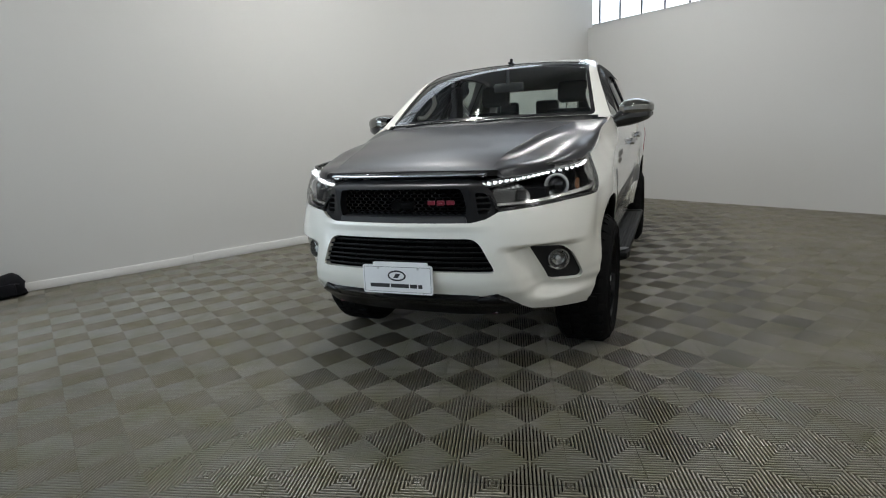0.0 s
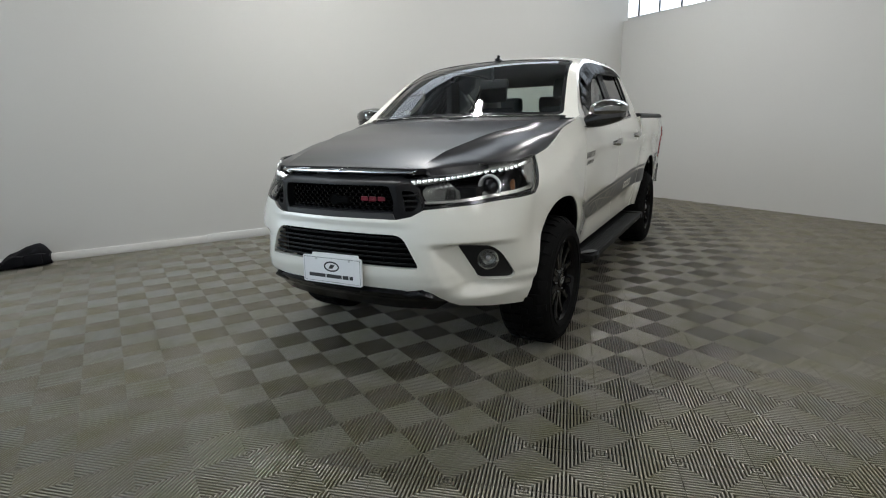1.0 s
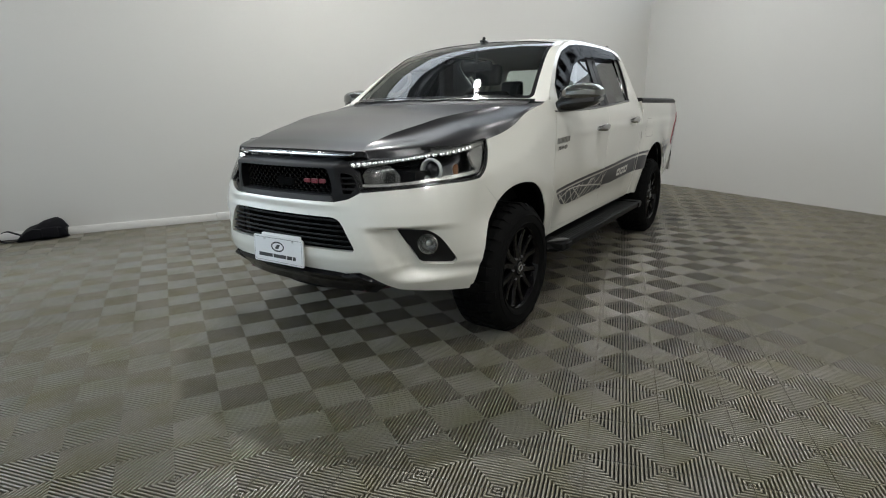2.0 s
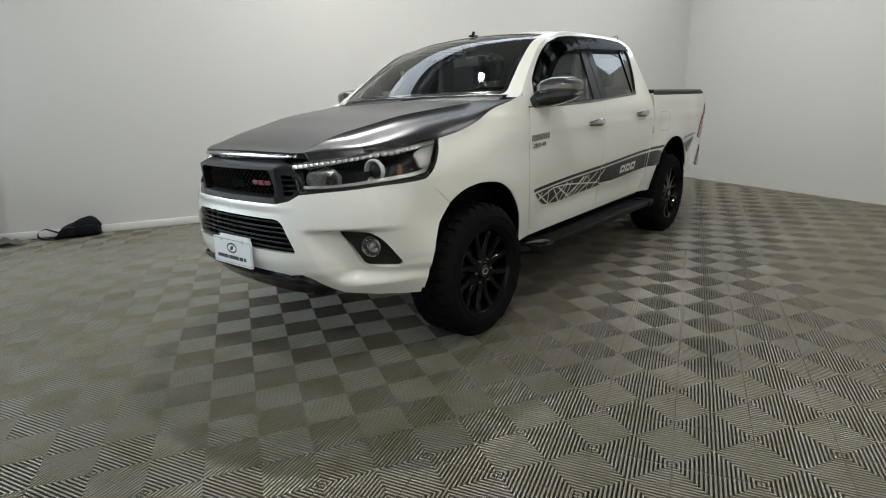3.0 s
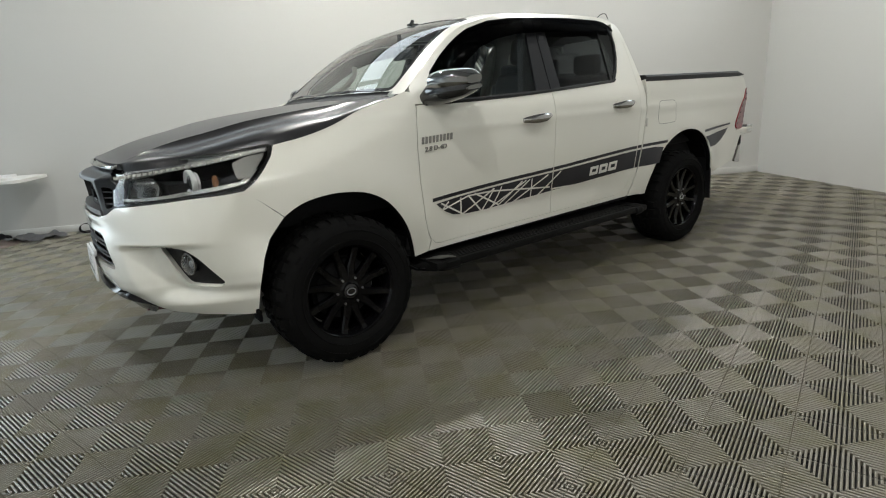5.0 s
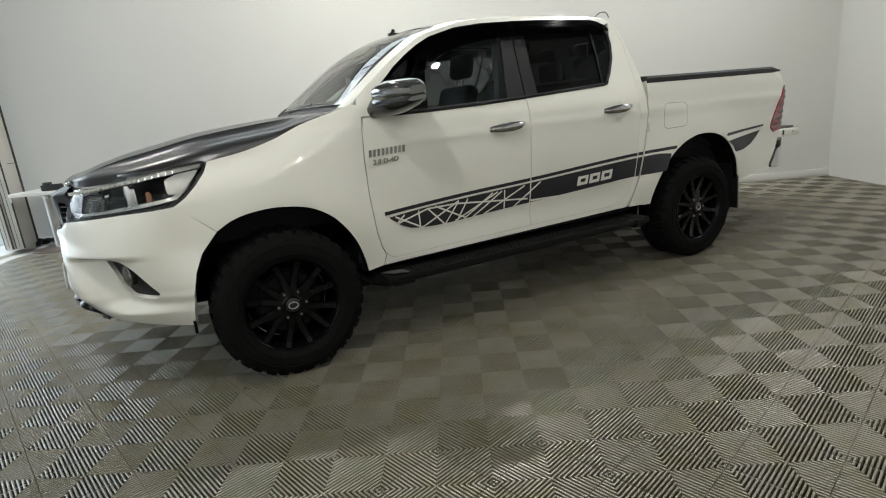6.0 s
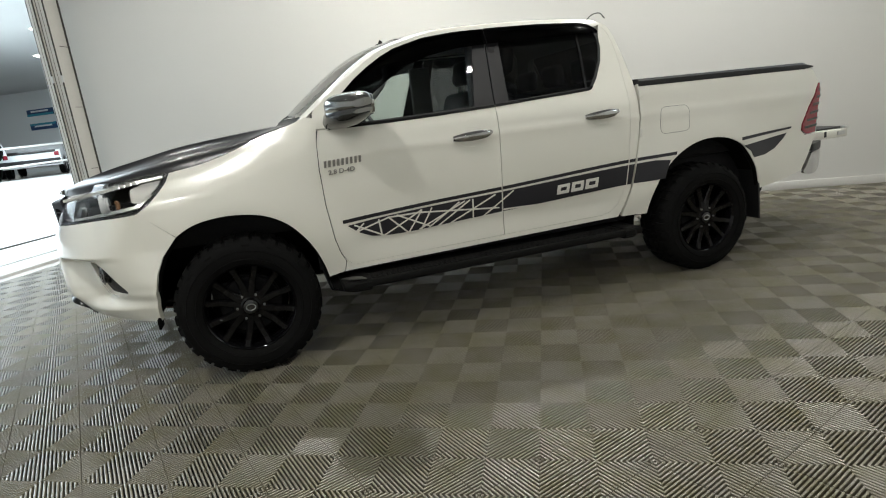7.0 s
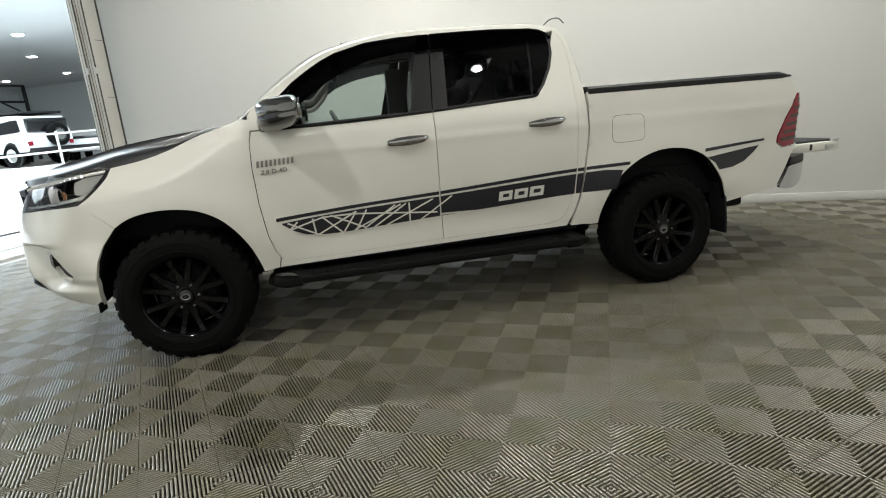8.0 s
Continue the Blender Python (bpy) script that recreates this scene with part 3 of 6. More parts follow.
CABSIDE = ([(0.487, 1.335), (0.490, 1.355)] + [p for p in ROOF_TOP if p[0] > 0.495] + [(2.500, 1.66), (2.519, 1.55), (2.532, 1.42), (2.538, 1.36), (2.536, 1.20), (2.538, 1.06), (2.512, 0.86), (2.478, 0.668), (2.44, 0.56), (2.40, 0.485),
            (1.5, 0.474), (0.62, 0.463), (0.540, 0.462), (0.555, 0.52), (0.530, 0.575), (0.506, 0.664), (0.483, 0.86), (0.478, 1.06), (0.484, 1.20)])
BED = ([(2.546, 1.334), (2.549, 1.20), (2.550, 1.06), (2.524, 0.86), (2.491, 0.668), (2.455, 0.56), (2.43, 0.482)] + smooth_line(ARCH_R[::-1])
       + [(3.80, 0.538), (4.03, 0.583), (4.08, 0.68), (4.12, 0.78), (4.145, 0.852), (4.03, 0.848), (3.982, 0.885), (3.984, 0.93), (4.036, 1.046), (4.095, 1.165), (4.125, 1.222), (4.100, 1.26), (4.078, 1.30), (4.048, 1.322)])

for fn, sg in SIDES:
    part("front_wing", sheet(FENDER, [], fn, 0.035, 0.02, 0.03), PAINT, truck)
    part("cab_side", sheet(CABSIDE, [shrink(APERTURE, -0.003)], fn, 0.035, 0.02, 0.03), PAINT, truck)
    fd = part("front_door", sheet(shrink(FDOOR, -0.0012), [], fn, 0.035, 0.02, 0.025), PAINT, truck)
    rd = part("rear_door", sheet(shrink(RDOOR, -0.0012), [], fn, 0.035, 0.02, 0.025), PAINT, truck)
    bs = part("bed_side", sheet(BED, [], fn, 0.035, 0.02, 0.03), PAINT, truck)
    # dark shuts behind the panel joints
    inner = lambda x, z, fn=fn, sg=sg: Vector((x, sg * (side_y(x, z) - 0.028), z))
    part("door_shut", sheet([(0.40, 0.49), (2.52, 0.49), (2.52, 1.27), (0.40, 1.22)], [], inner, 0.08), DARKSTEEL, truck)
    # glass, black pillars and seals
    glass_fn = lambda x, z, fn=fn, sg=sg: Vector((x, sg * (side_y(x, z) - 0.014), z))
    FW = [(0.60, 1.272)] + WINDOWS[1:7] + [(1.525, 1.748), (1.416, 1.286)]
    RW = [(1.640, 1.30), (1.690, 1.754), (1.90, 1.758), (2.235, 1.752), (2.215, 1.54), (2.184, 1.330)]
    QW = [(2.194, 1.331), (2.226, 1.54), (2.246, 1.752), (2.288, 1.750), (2.370, 1.722), (2.390, 1.655), (2.384, 1.595), (2.350, 1.50), (2.288, 1.40), (2.226, 1.331)]
    for nm, poly, mt, host in (("window", FW, FRONTGLASS, fd), ("window", RW, TINTGLASS, rd), ("quarter_window", QW, TINTGLASS, rd)):
        g = part(nm, sheet(poly, [], glass_fn, 0.03, 0.03), mt, host, "tinted glass pane" if mt is TINTGLASS else "clear glass pane")
        g.visible_shadow = False
    pill = lambda x, z, fn=fn, sg=sg: Vector((x, sg * (side_y(x, z) - 0.004), z))
    part("pillar_trim", sheet([(1.416, 1.284), (1.525, 1.750), (1.598, 1.752), (1.543, 1.288)], [], pill, 0.05, 0.02, 0.012), PILLAR, fd, "satin black pillar trim")
    part("pillar_trim", sheet([(1.551, 1.290), (1.606, 1.752), (1.688, 1.754), (1.643, 1.298)], [], pill, 0.05, 0.02, 0.012), PILLAR, rd, "satin black pillar trim")
    part("window_bar", sheet([(2.182, 1.329), (2.214, 1.54), (2.234, 1.752), (2.248, 1.752), (2.228, 1.54), (2.197, 1.329)], [], pill, 0.05, 0.02, 0.012), GLOSSBLACK, rd)
    part("belt_seal", sheet([(0.55, 1.258), (0.90, 1.263), (1.20, 1.271), (1.543, 1.286), (1.543, 1.298), (1.20, 1.284), (0.90, 1.277), (0.60, 1.273)], [], fn, 0.05, 0.02, 0.01, lift=0.004), GLOSSBLACK, fd)
    part("belt_seal", sheet([(1.549, 1.287), (2.19, 1.323), (2.215, 1.328), (2.240, 1.346), (2.225, 1.350), (2.19, 1.337), (1.549, 1.300)], [], fn, 0.05, 0.02, 0.01, lift=0.004), GLOSSBLACK, rd)
    part("window_seal", sheet(shrink(WINDOWS, -0.004), [shrink(WINDOWS, 0.016)], pill, 0.04, 0.02, 0.01), PLASTIC, truck)
    # smoked wind deflectors over the door windows
    vis = lambda x, z, fn=fn, sg=sg: Vector((x, sg * (side_y(x, z) + 0.004 + 0.02 * step(0.0, 0.10, roof_z(s_at_x(x)) - 0.03 - z)), z))
    upper = [(0.645, 1.425), (0.745, 1.514), (0.839, 1.580), (0.93, 1.634), (1.017, 1.675), (1.204, 1.726), (1.393, 1.748), (1.601, 1.758)]
    lower = [(1.590, 1.662), (1.40, 1.650), (1.21, 1.617), (1.06, 1.567), (0.93, 1.492), (0.83, 1.425), (0.76, 1.380), (0.68, 1.352)]
    v = part("wind_deflector", sheet(upper + lower, [], vis, 0.04, 0.02, 0.004), VISORMAT, fd, "smoked acrylic wind deflector")
    upper = [(1.609, 1.760), (1.985, 1.768), (2.270, 1.760), (2.330, 1.748), (2.372, 1.724), (2.392, 1.694)]
    lower = [(2.378, 1.682), (2.33, 1.690), (2.25, 1.684), (1.9, 1.672), (1.598, 1.664)]
    v2 = part("wind_deflector", sheet(upper + lower, [], vis, 0.04, 0.02, 0.004), VISORMAT, rd, "smoked acrylic wind deflector")

# ---- roof, windscreen, back window ----
S_WS0, S_WS1 = 0.028, s_at_x(1.115)
WSCREEN = rounded([(S_WS0, -0.895), (S_WS1, -0.930), (S_WS1, 0.930), (S_WS0, 0.895)], 0.06)
s_r0, s_r1 = s_at_x(2.483) + 0.05, ROOF_END - 0.03
REARWIN = rounded([(s_r0, -0.74), (s_r1, -0.78), (s_r1, 0.78), (s_r0, 0.74)], 0.05)
roof = part("roof", sheet([(0, -1), (ROOF_END, -1), (ROOF_END, 1), (0, 1), (0, 0.91), (0.026, 0.91), (0.026, -0.91), (0, -0.91)], [WSCREEN, REARWIN], top, 0.04, 0.03, 0.0), PAINT, truck)
ws = part("windscreen", sheet(shrink(WSCREEN, 0.001), [], top, 0.025, 0.025, 0.0, lift=-0.004), SCREEN, truck, "clear raked windscreen")
ws.visible_shadow = False
part("windscreen_border", sheet(WSCREEN, [shrink(WSCREEN, 0.030)], top, 0.04, 0.03, 0.004, lift=-0.001), GLOSSBLACK, truck)
rw = part("rear_window", sheet(REARWIN, [], top, 0.06, 0.03, 0.0, lift=-0.004), FRONTGLASS, truck)
rw.visible_shadow = False
lining = part("headliner", sheet([(0.12, -0.97), (ROOF_END - 0.02, -0.97), (ROOF_END - 0.02, 0.97), (0.12, 0.97)], [shrink(WSCREEN, 0.02), REARWIN], top, 0.08, 0.05, 0.0, lift=-0.035), HEADLINER, truck)

# aerial base near the front of the roof and a thin wire loop at its back corner
p0 = top(s_at_x(1.115), 0.0)
bm = box(bmesh.new(), -0.03, 0.05, -0.02, 0.02, 0.0, 0.018, 0.008, Matrix.Translation(p0))
rod(bm, p0 + Vector((0.0, 0, 0.015)), p0 + Vector((0.012, 0, 0.036)), 0.012, 0.013)
aerial = part("aerial_base", bm, GLOSSBLACK, truck)
q0 = top(s_at_x(2.40), -0.84)
part("aerial_wire", tube(bmesh.new(), catmull([q0, q0 + Vector((0.05, 0.0, 0.036)), q0 + Vector((0.11, 0.0, 0.044)), q0 + Vector((0.155, 0.01, 0.012))], 6), 0.0035, 6), INK, truck)

# ---- bonnet ----
hood_c = curve1([(-0.90, 1.090), (-0.84, 1.104), (-0.75, 1.136), (-0.62, 1.174), (-0.45, 1.210), (-0.27, 1.248), (0.0, 1.282), (0.3, 1.308), (0.5, 1.320)])
hood_e = curve1([(-0.90, 1.072), (-0.84, 1.080), (-0.76, 1.086), (-0.62, 1.102), (-0.45, 1.120), (-0.27, 1.140), (-0.10, 1.168), (0.05, 1.210), (0.21, 1.272), (0.36, 1.312), (0.5, 1.336)])
HALF = smooth_line([(-0.885, 0.0), (-0.878, 0.22), (-0.850, 0.44), (-0.785, 0.56), (-0.63, 0.675), (-0.45, 0.750), (-0.265, 0.796), (-0.10, 0.803), (0.05, 0.806), (0.21, 0.813), (0.36, 0.825), (0.448, 0.828)], 5)
hood_w = curve1([(x, y) for x, y in HALF if y > 0.02])
REAR = [(0.448, 0.828), (0.446, 0.76), (0.434, 0.68), (0.405, 0.55), (0.365, 0.30), (0.350, 0.0)]


def crease(x):
    """Half the width of the bonnet's raised middle."""
    return 0.43 + 0.21 * step(-0.95, 0.40, x)


def bonnet_middle(x, y):
    """The flat raised middle."""
    return Vector((x, y, hood_c(x) + 0.012 * (1 - (y / crease(x)) ** 2)))


def bonnet_flank(x, y):
    """A sharp fall beside the middle, then a full shoulder that rolls down to the wing."""
    w = max(hood_w(max(x, -0.884)), 0.30)
    c, e, yb = hood_c(x), hood_e(x), crease(x)
    q = abs(y) - yb
    drop = 0.042 * step(-0.88, -0.55, x) * (1 - step(0.05, 0.40, x))
    tt = min(max(q, 0.0) / max(w - yb, 0.05), 1.0)
    fall = drop * (1 - math.exp(-q / 0.040))
    z = c - fall - (c - fall - e) * tt ** 5.0 - 0.015 * max(0.0, (tt - 0.85) / 0.15) ** 2
    return Vector((x, y, z))


CREASE = [(x, crease(x)) for x in [-0.851 + (0.426 + 0.851) * i / 60 for i in range(61)]]
front_in = [(x, y) for x, y in HALF if x < -0.7 and y < 0.425]
rear_in = [(x, y) for x, y in REAR if y < 0.62]
MIDDLE = front_in + CREASE + rear_in
MIDDLE = MIDDLE + [(x, -y) for x, y in MIDDLE[::-1] if y > 0.001]
FLANK = [(x, y) for x, y in HALF if y > 0.44 or x > 0] + [(x, y) for x, y in REAR[1:] if y > 0.65] + CREASE[::-1]
bm = sheet(MIDDLE, [], bonnet_middle, 0.024, 0.02, 0.03)
sheet(FLANK, [], bonnet_flank, 0.012, 0.012, 0.03, bm=bm)
sheet([(x, -y) for x, y in FLANK], [], bonnet_flank, 0.012, 0.012, 0.03, bm=bm)
part("bonnet", bm, BONNET, truck, "satin black bonnet with raised centre")
part("engine_bay", boxed(-0.7, 0.42, -0.66, 0.66, 0.72, 1.0), DARKSTEEL, truck)

# cowl, wipers
part("cowl", sheet([(-0.06, -0.87), (0.05, -0.87), (0.05, 0.87), (-0.06, 0.87)], [], lambda s, w: top(max(s, 0), w) + Vector((min(s, 0), 0, -0.010 + min(s, 0) * 0.3)), 0.05, 0.05), PLASTIC, truck)
for a, b, c in ((-0.62, 0.05, 0.30), (0.10, 0.68, 0.72)):
    pts = [top(0.040 + 0.012 * math.sin(i / 10 * math.pi), (a + (b - a) * i / 10) / 0.83) + Vector((0.0, 0, -0.008)) for i in range(11)]
    wp = part("wiper", tube(bmesh.new(), pts, 0.008, 6), PLASTIC, truck)
    part("wiper_arm", rod(bmesh.new(), pts[4] + Vector((-0.004, 0, 0.006)), top(0.020, b / 0.84 * 0.9) + Vector((-0.004, 0, -0.012)), 0.006, 0.009, 8), PLASTIC, wp)

# ---- front: plan curve from the middle of the nose round to the wheel arch ----
NOSE = catmull([(-1.005, 0.0, 0), (-0.995, 0.22, 0), (-0.965, 0.43, 0), (-0.895, 0.590, 0), (-0.78, 0.728, 0), (-0.64, 0.820, 0), (-0.47, 0.882, 0), (-0.36, 0.902, 0), (-0.24, 0.905, 0)], 10)
NS = [0.0]
for a_, b_ in zip(NOSE, NOSE[1:]):
    NS.append(NS[-1] + (b_ - a_).length)
nose_x, nose_y = curve1([(s, p.x) for s, p in zip(NS, NOSE)]), curve1([(s, p.y) for s, p in zip(NS, NOSE)])
arc_y = curve1([(p.y, s) for s, p in zip(NS, NOSE)])
arc_x = curve1([(p.x, s) for s, p in zip(NS, NOSE)])
NEND = NS[-1]
lean = curve1([(0.30, 0.18), (0.38, 0.12), (0.45, 0.07), (0.53, 0.026), (0.60, 0.004), (0.70, 0.004), (0.80, 0.012), (0.87, 0.028), (0.95, 0.058), (1.03, 0.10), (1.10, 0.155), (1.16, 0.21)])


hollow = curve1([(0.47, 0.0), (0.51, 0.004), (0.57, 0.040), (0.62, 0.078), (0.66, 0.093), (0.70, 0.080), (0.74, 0.052), (0.775, 0.030), (0.82, 0.010), (0.87, 0.0)])


def recess(y, z):
    """How far the pockets round the fog lamps lie behind the bumper face."""
    q = y - (0.735 - z) * 0.35
    return hollow(q) * (1 - step(0.722, 0.756, z)) * step(0.455, 0.535, z)


def nose(a, z):
    s = abs(a)
    x, y = nose_x(s), nose_y(s)
    f = 1 - step(0.55 * NEND, NEND, s)
    tx, ty = nose_x(min(s + 0.01, NEND)) - nose_x(max(s - 0.01, 0)), nose_y(min(s + 0.01, NEND)) - nose_y(max(s - 0.01, 0))
    L = math.hypot(tx, ty) or 1
    inx, iny = ty / L, -tx / L
    d = lean(z) * (0.25 + 0.75 * f) + recess(y, z)
    # the lip below the grille and the ridge beside it stand a little proud
    d -= 0.012 * math.exp(-((z - 0.855) / 0.022) ** 2) * (1 - step(0.34, 0.50, y)) + 0.010 * math.exp(-((z - 0.535) / 0.025) ** 2) * step(0.3, 0.6, y)
    px, py = x + inx * d, y + iny * d
    k = step(-0.68, -0.43, px) * step(0.58, 0.78, z)
    if k > 0:
        py += (side_y(px, z) - py) * k
    return Vector((px, (1 if a > 0 else -1) * py if s > 1e-6 else 0.0, z))


def nz(y, z):
    """The flat place of a point of the nose given by its y and z."""
    return (math.copysign(arc_y(abs(y)), y), z)


def nx_(x, z, sg):
    return (sg * arc_x(x), z)


def both(half):
    return half + [(-a, z) for a, z in half[::-1]]


TOPEDGE = [nz(0.0, 0.866), nz(0.37, 0.868), nz(0.44, 0.882), nz(0.50, 0.912), nz(0.62, 0.922), nz(0.74, 0.932), nz(0.83, 0.945)]
RIGHTHALF = ([nz(0.0, 0.512), nz(0.40, 0.512), nz(0.485, 0.528), nz(0.53, 0.50), nz(0.60, 0.452), nz(0.66, 0.420), nz(0.78, 0.397), nx_(-0.55, 0.382, 1), nx_(-0.47, 0.376, 1), nx_(-0.456, 0.45, 1), nx_(-0.437, 0.54, 1), nx_(-0.408, 0.64, 1), nx_(-0.366, 0.725, 1), nx_(-0.2865, 0.8145, 1), nx_(-0.4405, 0.9555, 1)] + TOPEDGE[::-1])
BUMPER = RIGHTHALF[:-1] + [(-a, z) for a, z in RIGHTHALF[::-1]][:-1]
LOWGRILLE = rounded([nz(-0.396, 0.795), nz(0.396, 0.795), nz(0.478, 0.633), nz(-0.478, 0.633)], [0.05, 0.05, 0.03, 0.03])
FOG = {sg: rounded([nz(sg * 0.655, 0.728), nz(sg * 0.768, 0.728), nz(sg * 0.800, 0.690), nz(sg * 0.845, 0.560), nz(sg * 0.838, 0.537), nz(sg * 0.750, 0.545)], [0.008, 0.03, 0.04, 0.014, 0.012, 0.03]) for sg in (-1, 1)}
bumper = part("front_bumper", sheet(BUMPER, [LOWGRILLE, FOG[-1], FOG[1]], nose, 0.014, 0.010, 0.03), PAINT, truck)


def behind(d, dz=0.0):
    return lambda a, z: nose(a, z) + Vector((d, -math.copysign(min(abs(a), 1.0) * d * 0.6, a), dz))


part("grille_back", sheet(shrink(LOWGRILLE, -0.02), [], behind(0.10), 0.06, 0.04), LINER, bumper)
for i in range(6):
    z = 0.652 + i * 0.0245
    h = 0.475 - (z - 0.64) * 0.50
    bm = bmesh.new()
    pts = [nose(nz(-h + 2 * h * k / 24, z)[0], z) + Vector((0.022 if i % 2 else 0.016, 0, 0)) for k in range(25)]
    tube(bm, pts, 0.0052, 6)
    part("slat", bm, STEPBLACK, bumper)
for i in range(9):
    y = -0.36 + i * 0.09
    part("slat_brace", rod(bmesh.new(), nose(nz(y, 0.645)[0], 0.645) + Vector((0.035, 0, 0)), nose(nz(y, 0.782)[0], 0.782) + Vector((0.035, 0, 0)), 0.006, seg=6), LINER, bumper)
part("radar_block", boxed(-0.93, -0.90, -0.15, 0.18, 0.68, 0.74, 0.006), LINER, bumper)

# fog lamps
for sg in (-1, 1):
    pk = part("fog_pocket", sheet(shrink(FOG[sg], -0.004), [], behind(0.045), 0.03, 0.02), PLASTIC, bumper)
    part("fog_surround", sheet(FOG[sg], [rounded([(sg * (abs(nz(0.765, 0)[0]) + 0.052 * math.cos(k * math.tau / 24)), 0.651 + 0.052 * math.sin(k * math.tau / 24)) for k in range(24)], 0.0)], behind(0.018), 0.02, 0.014, 0.02), PLASTIC, bumper)
    c = Vector((-0.664, sg * 0.708, 0.651))
    n_ = Vector((-0.93, sg * 0.36, 0)).normalized()
    m = Matrix.Translation(c) @ n_.to_track_quat("Z", "Y").to_matrix().to_4x4()
    bm = lathe(bmesh.new(), [(0.052, 0.03), (0.047, 0.034), (0.042, 0.030), (0.034, 0.008), (0.015, 0.0), (0.001, 0.0)], 28, "Z")
    bmesh.ops.transform(bm, matrix=m, verts=bm.verts)
    part("fog_lamp", bm, BOWL, bumper, "round clear fog lamp in chrome ring")
    bm = lathe(bmesh.new(), [(0.012, 0.002), (0.012, 0.018), (0.001, 0.021)], 16, "Z")
    bmesh.ops.transform(bm, matrix=m, verts=bm.verts)
    part("fog_bulb", bm, STEEL, bumper)
    bm = lathe(bmesh.new(), [(0.048, 0.031), (0.035, 0.040), (0.018, 0.045), (0.001, 0.046)], 28, "Z")
    bmesh.ops.transform(bm, matrix=m, verts=bm.verts)
    g = part("fog_lens", bm, LENS, bumper)
    g.visible_shadow = False

# lower black valance, red guard plate, number plate
VAL = [nz(0.0, 0.498), nz(0.36, 0.502), nz(0.47, 0.520), nz(0.52, 0.495), nz(0.605, 0.450), nz(0.54, 0.400), nz(0.42, 0.402), nz(0.30, 0.395), nz(0.0, 0.398)]
VALANCE = VAL[:-1] + [(-a, z) for a, z in VAL[::-1]][:-1]
part("valance", sheet(VALANCE, [], lambda a, z: nose(a, z) + Vector((0.0 - 0.034 * math.exp(-((z - 0.49) / 0.028) ** 2), 0, 0)), 0.03, 0.02, 0.05), VALANCEBLACK, bumper, "black lower bumper insert")
part("guard_plate", sheet([(-0.86, -0.45), (-0.45, -0.45), (-0.45, 0.45), (-0.86, 0.45)], [], lambda x, y: Vector((x, y, 0.402 - 0.16 * (x + 0.86))), 0.1, 0.05, 0.01), DARKRED, truck)

PLATE = rounded([(-0.190, -0.004), (0.190, -0.004), (0.190, 0.137), (-0.190, 0.137)], 0.012)
PM = Matrix.Translation((-1.014, 0.005, 0.526)) @ Matrix.Rotation(radians(3.0), 4, "Y") @ Matrix.Rotation(radians(-1.0), 4, "X")


def plate_at(d):
    return lambda y, z: PM @ Vector((-d, -y, z))


bm = bmesh.new()
extrude_poly(bm, PLATE, plate_at(0.004), plate_at(-0.004))
plate = part("number_plate", bm, WHITEPLATE, truck, "white dealer plate with plain dark bars")
bm = bmesh.new()
extrude_poly(bm, rounded([(-0.135, 0.118), (0.16, 0.118), (0.16, 0.150), (-0.135, 0.150)], 0.006), plate_at(-0.006), plate_at(-0.016))
part("plate_bracket", bm, WHITEPLATE, plate)
part("plate_line", sheet(shrink(PLATE, 0.008), [shrink(PLATE, 0.0098)], plate_at(0.0055), 0.05, 0.01, out=(0, 0, 0.6)), INK, plate)
ell = lambda cx, cz, a, b, n=28: [(cx + a * math.cos(k * math.tau / n), cz + b * math.sin(k * math.tau / n)) for k in range(n)]
part("oval_mark", sheet(ell(0.0, 0.085, 0.050, 0.027), [ell(0.0, 0.085, 0.041, 0.019)], plate_at(0.0055), 0.02, 0.01, out=(0, 0, 0.6)), INK, plate)
part("mark_bar", sheet([(-0.020, 0.074), (0.006, 0.074), (0.022, 0.096), (-0.004, 0.096)], [], plate_at(0.006), 0.02, 0.01, out=(0, 0, 0.6)), INK, plate)
x = -0.150
for w in (0.115, 0.105, 0.044, 0.028):
    part("text_bar", sheet([(x, 0.026), (x + w - 0.006, 0.026), (x + w - 0.006, 0.045), (x, 0.045)], [], plate_at(0.0055), 0.03, 0.03, out=(0, 0, 0.6)), INK, plate)
    x += w
for y in (-0.10, 0.115):
    part("plate_screw", rod(bmesh.new(), PM @ Vector((-0.002, -y, 0.122)), PM @ Vector((-0.008, -y, 0.122)), 0.006, seg=10), STEEL, plate)

# ---- grille: black surround with a honeycomb, finned side slots, chrome strip above ----
GT = [nz(0.0, 1.068), nz(0.36, 1.064), nz(0.43, 1.050), nz(0.470, 1.005), nz(0.492, 0.945), nz(0.478, 0.905), nz(0.445, 0.874), nz(0.40, 0.866), nz(0.0, 0.862)]
GRILLE_OUT = GT[:-1] + [(-a, z) for a, z in GT[::-1]][:-1]
GHOLE = rounded([nz(-0.335, 1.026), nz(0.335, 1.026), nz(0.352, 0.945), nz(0.338, 0.888), nz(-0.338, 0.888), nz(-0.352, 0.945)], 0.022)
SLOT = {sg: rounded([nz(sg * 0.398, 1.004), nz(sg * 0.448, 0.996), nz(sg * 0.468, 0.945), nz(sg * 0.448, 0.908), nz(sg * 0.402, 0.902)], 0.012) for sg in (-1, 1)}


def grille_front(y, z):
    return -0.977 + 0.24 * y * y + 0.06 * (1.033 - min(z, 1.033))


def in_grille(d):
    """A skin that lies d behind the front of the grille frame, over y and z."""
    return lambda y, z: Vector((grille_front(y, z) + d, y, z))


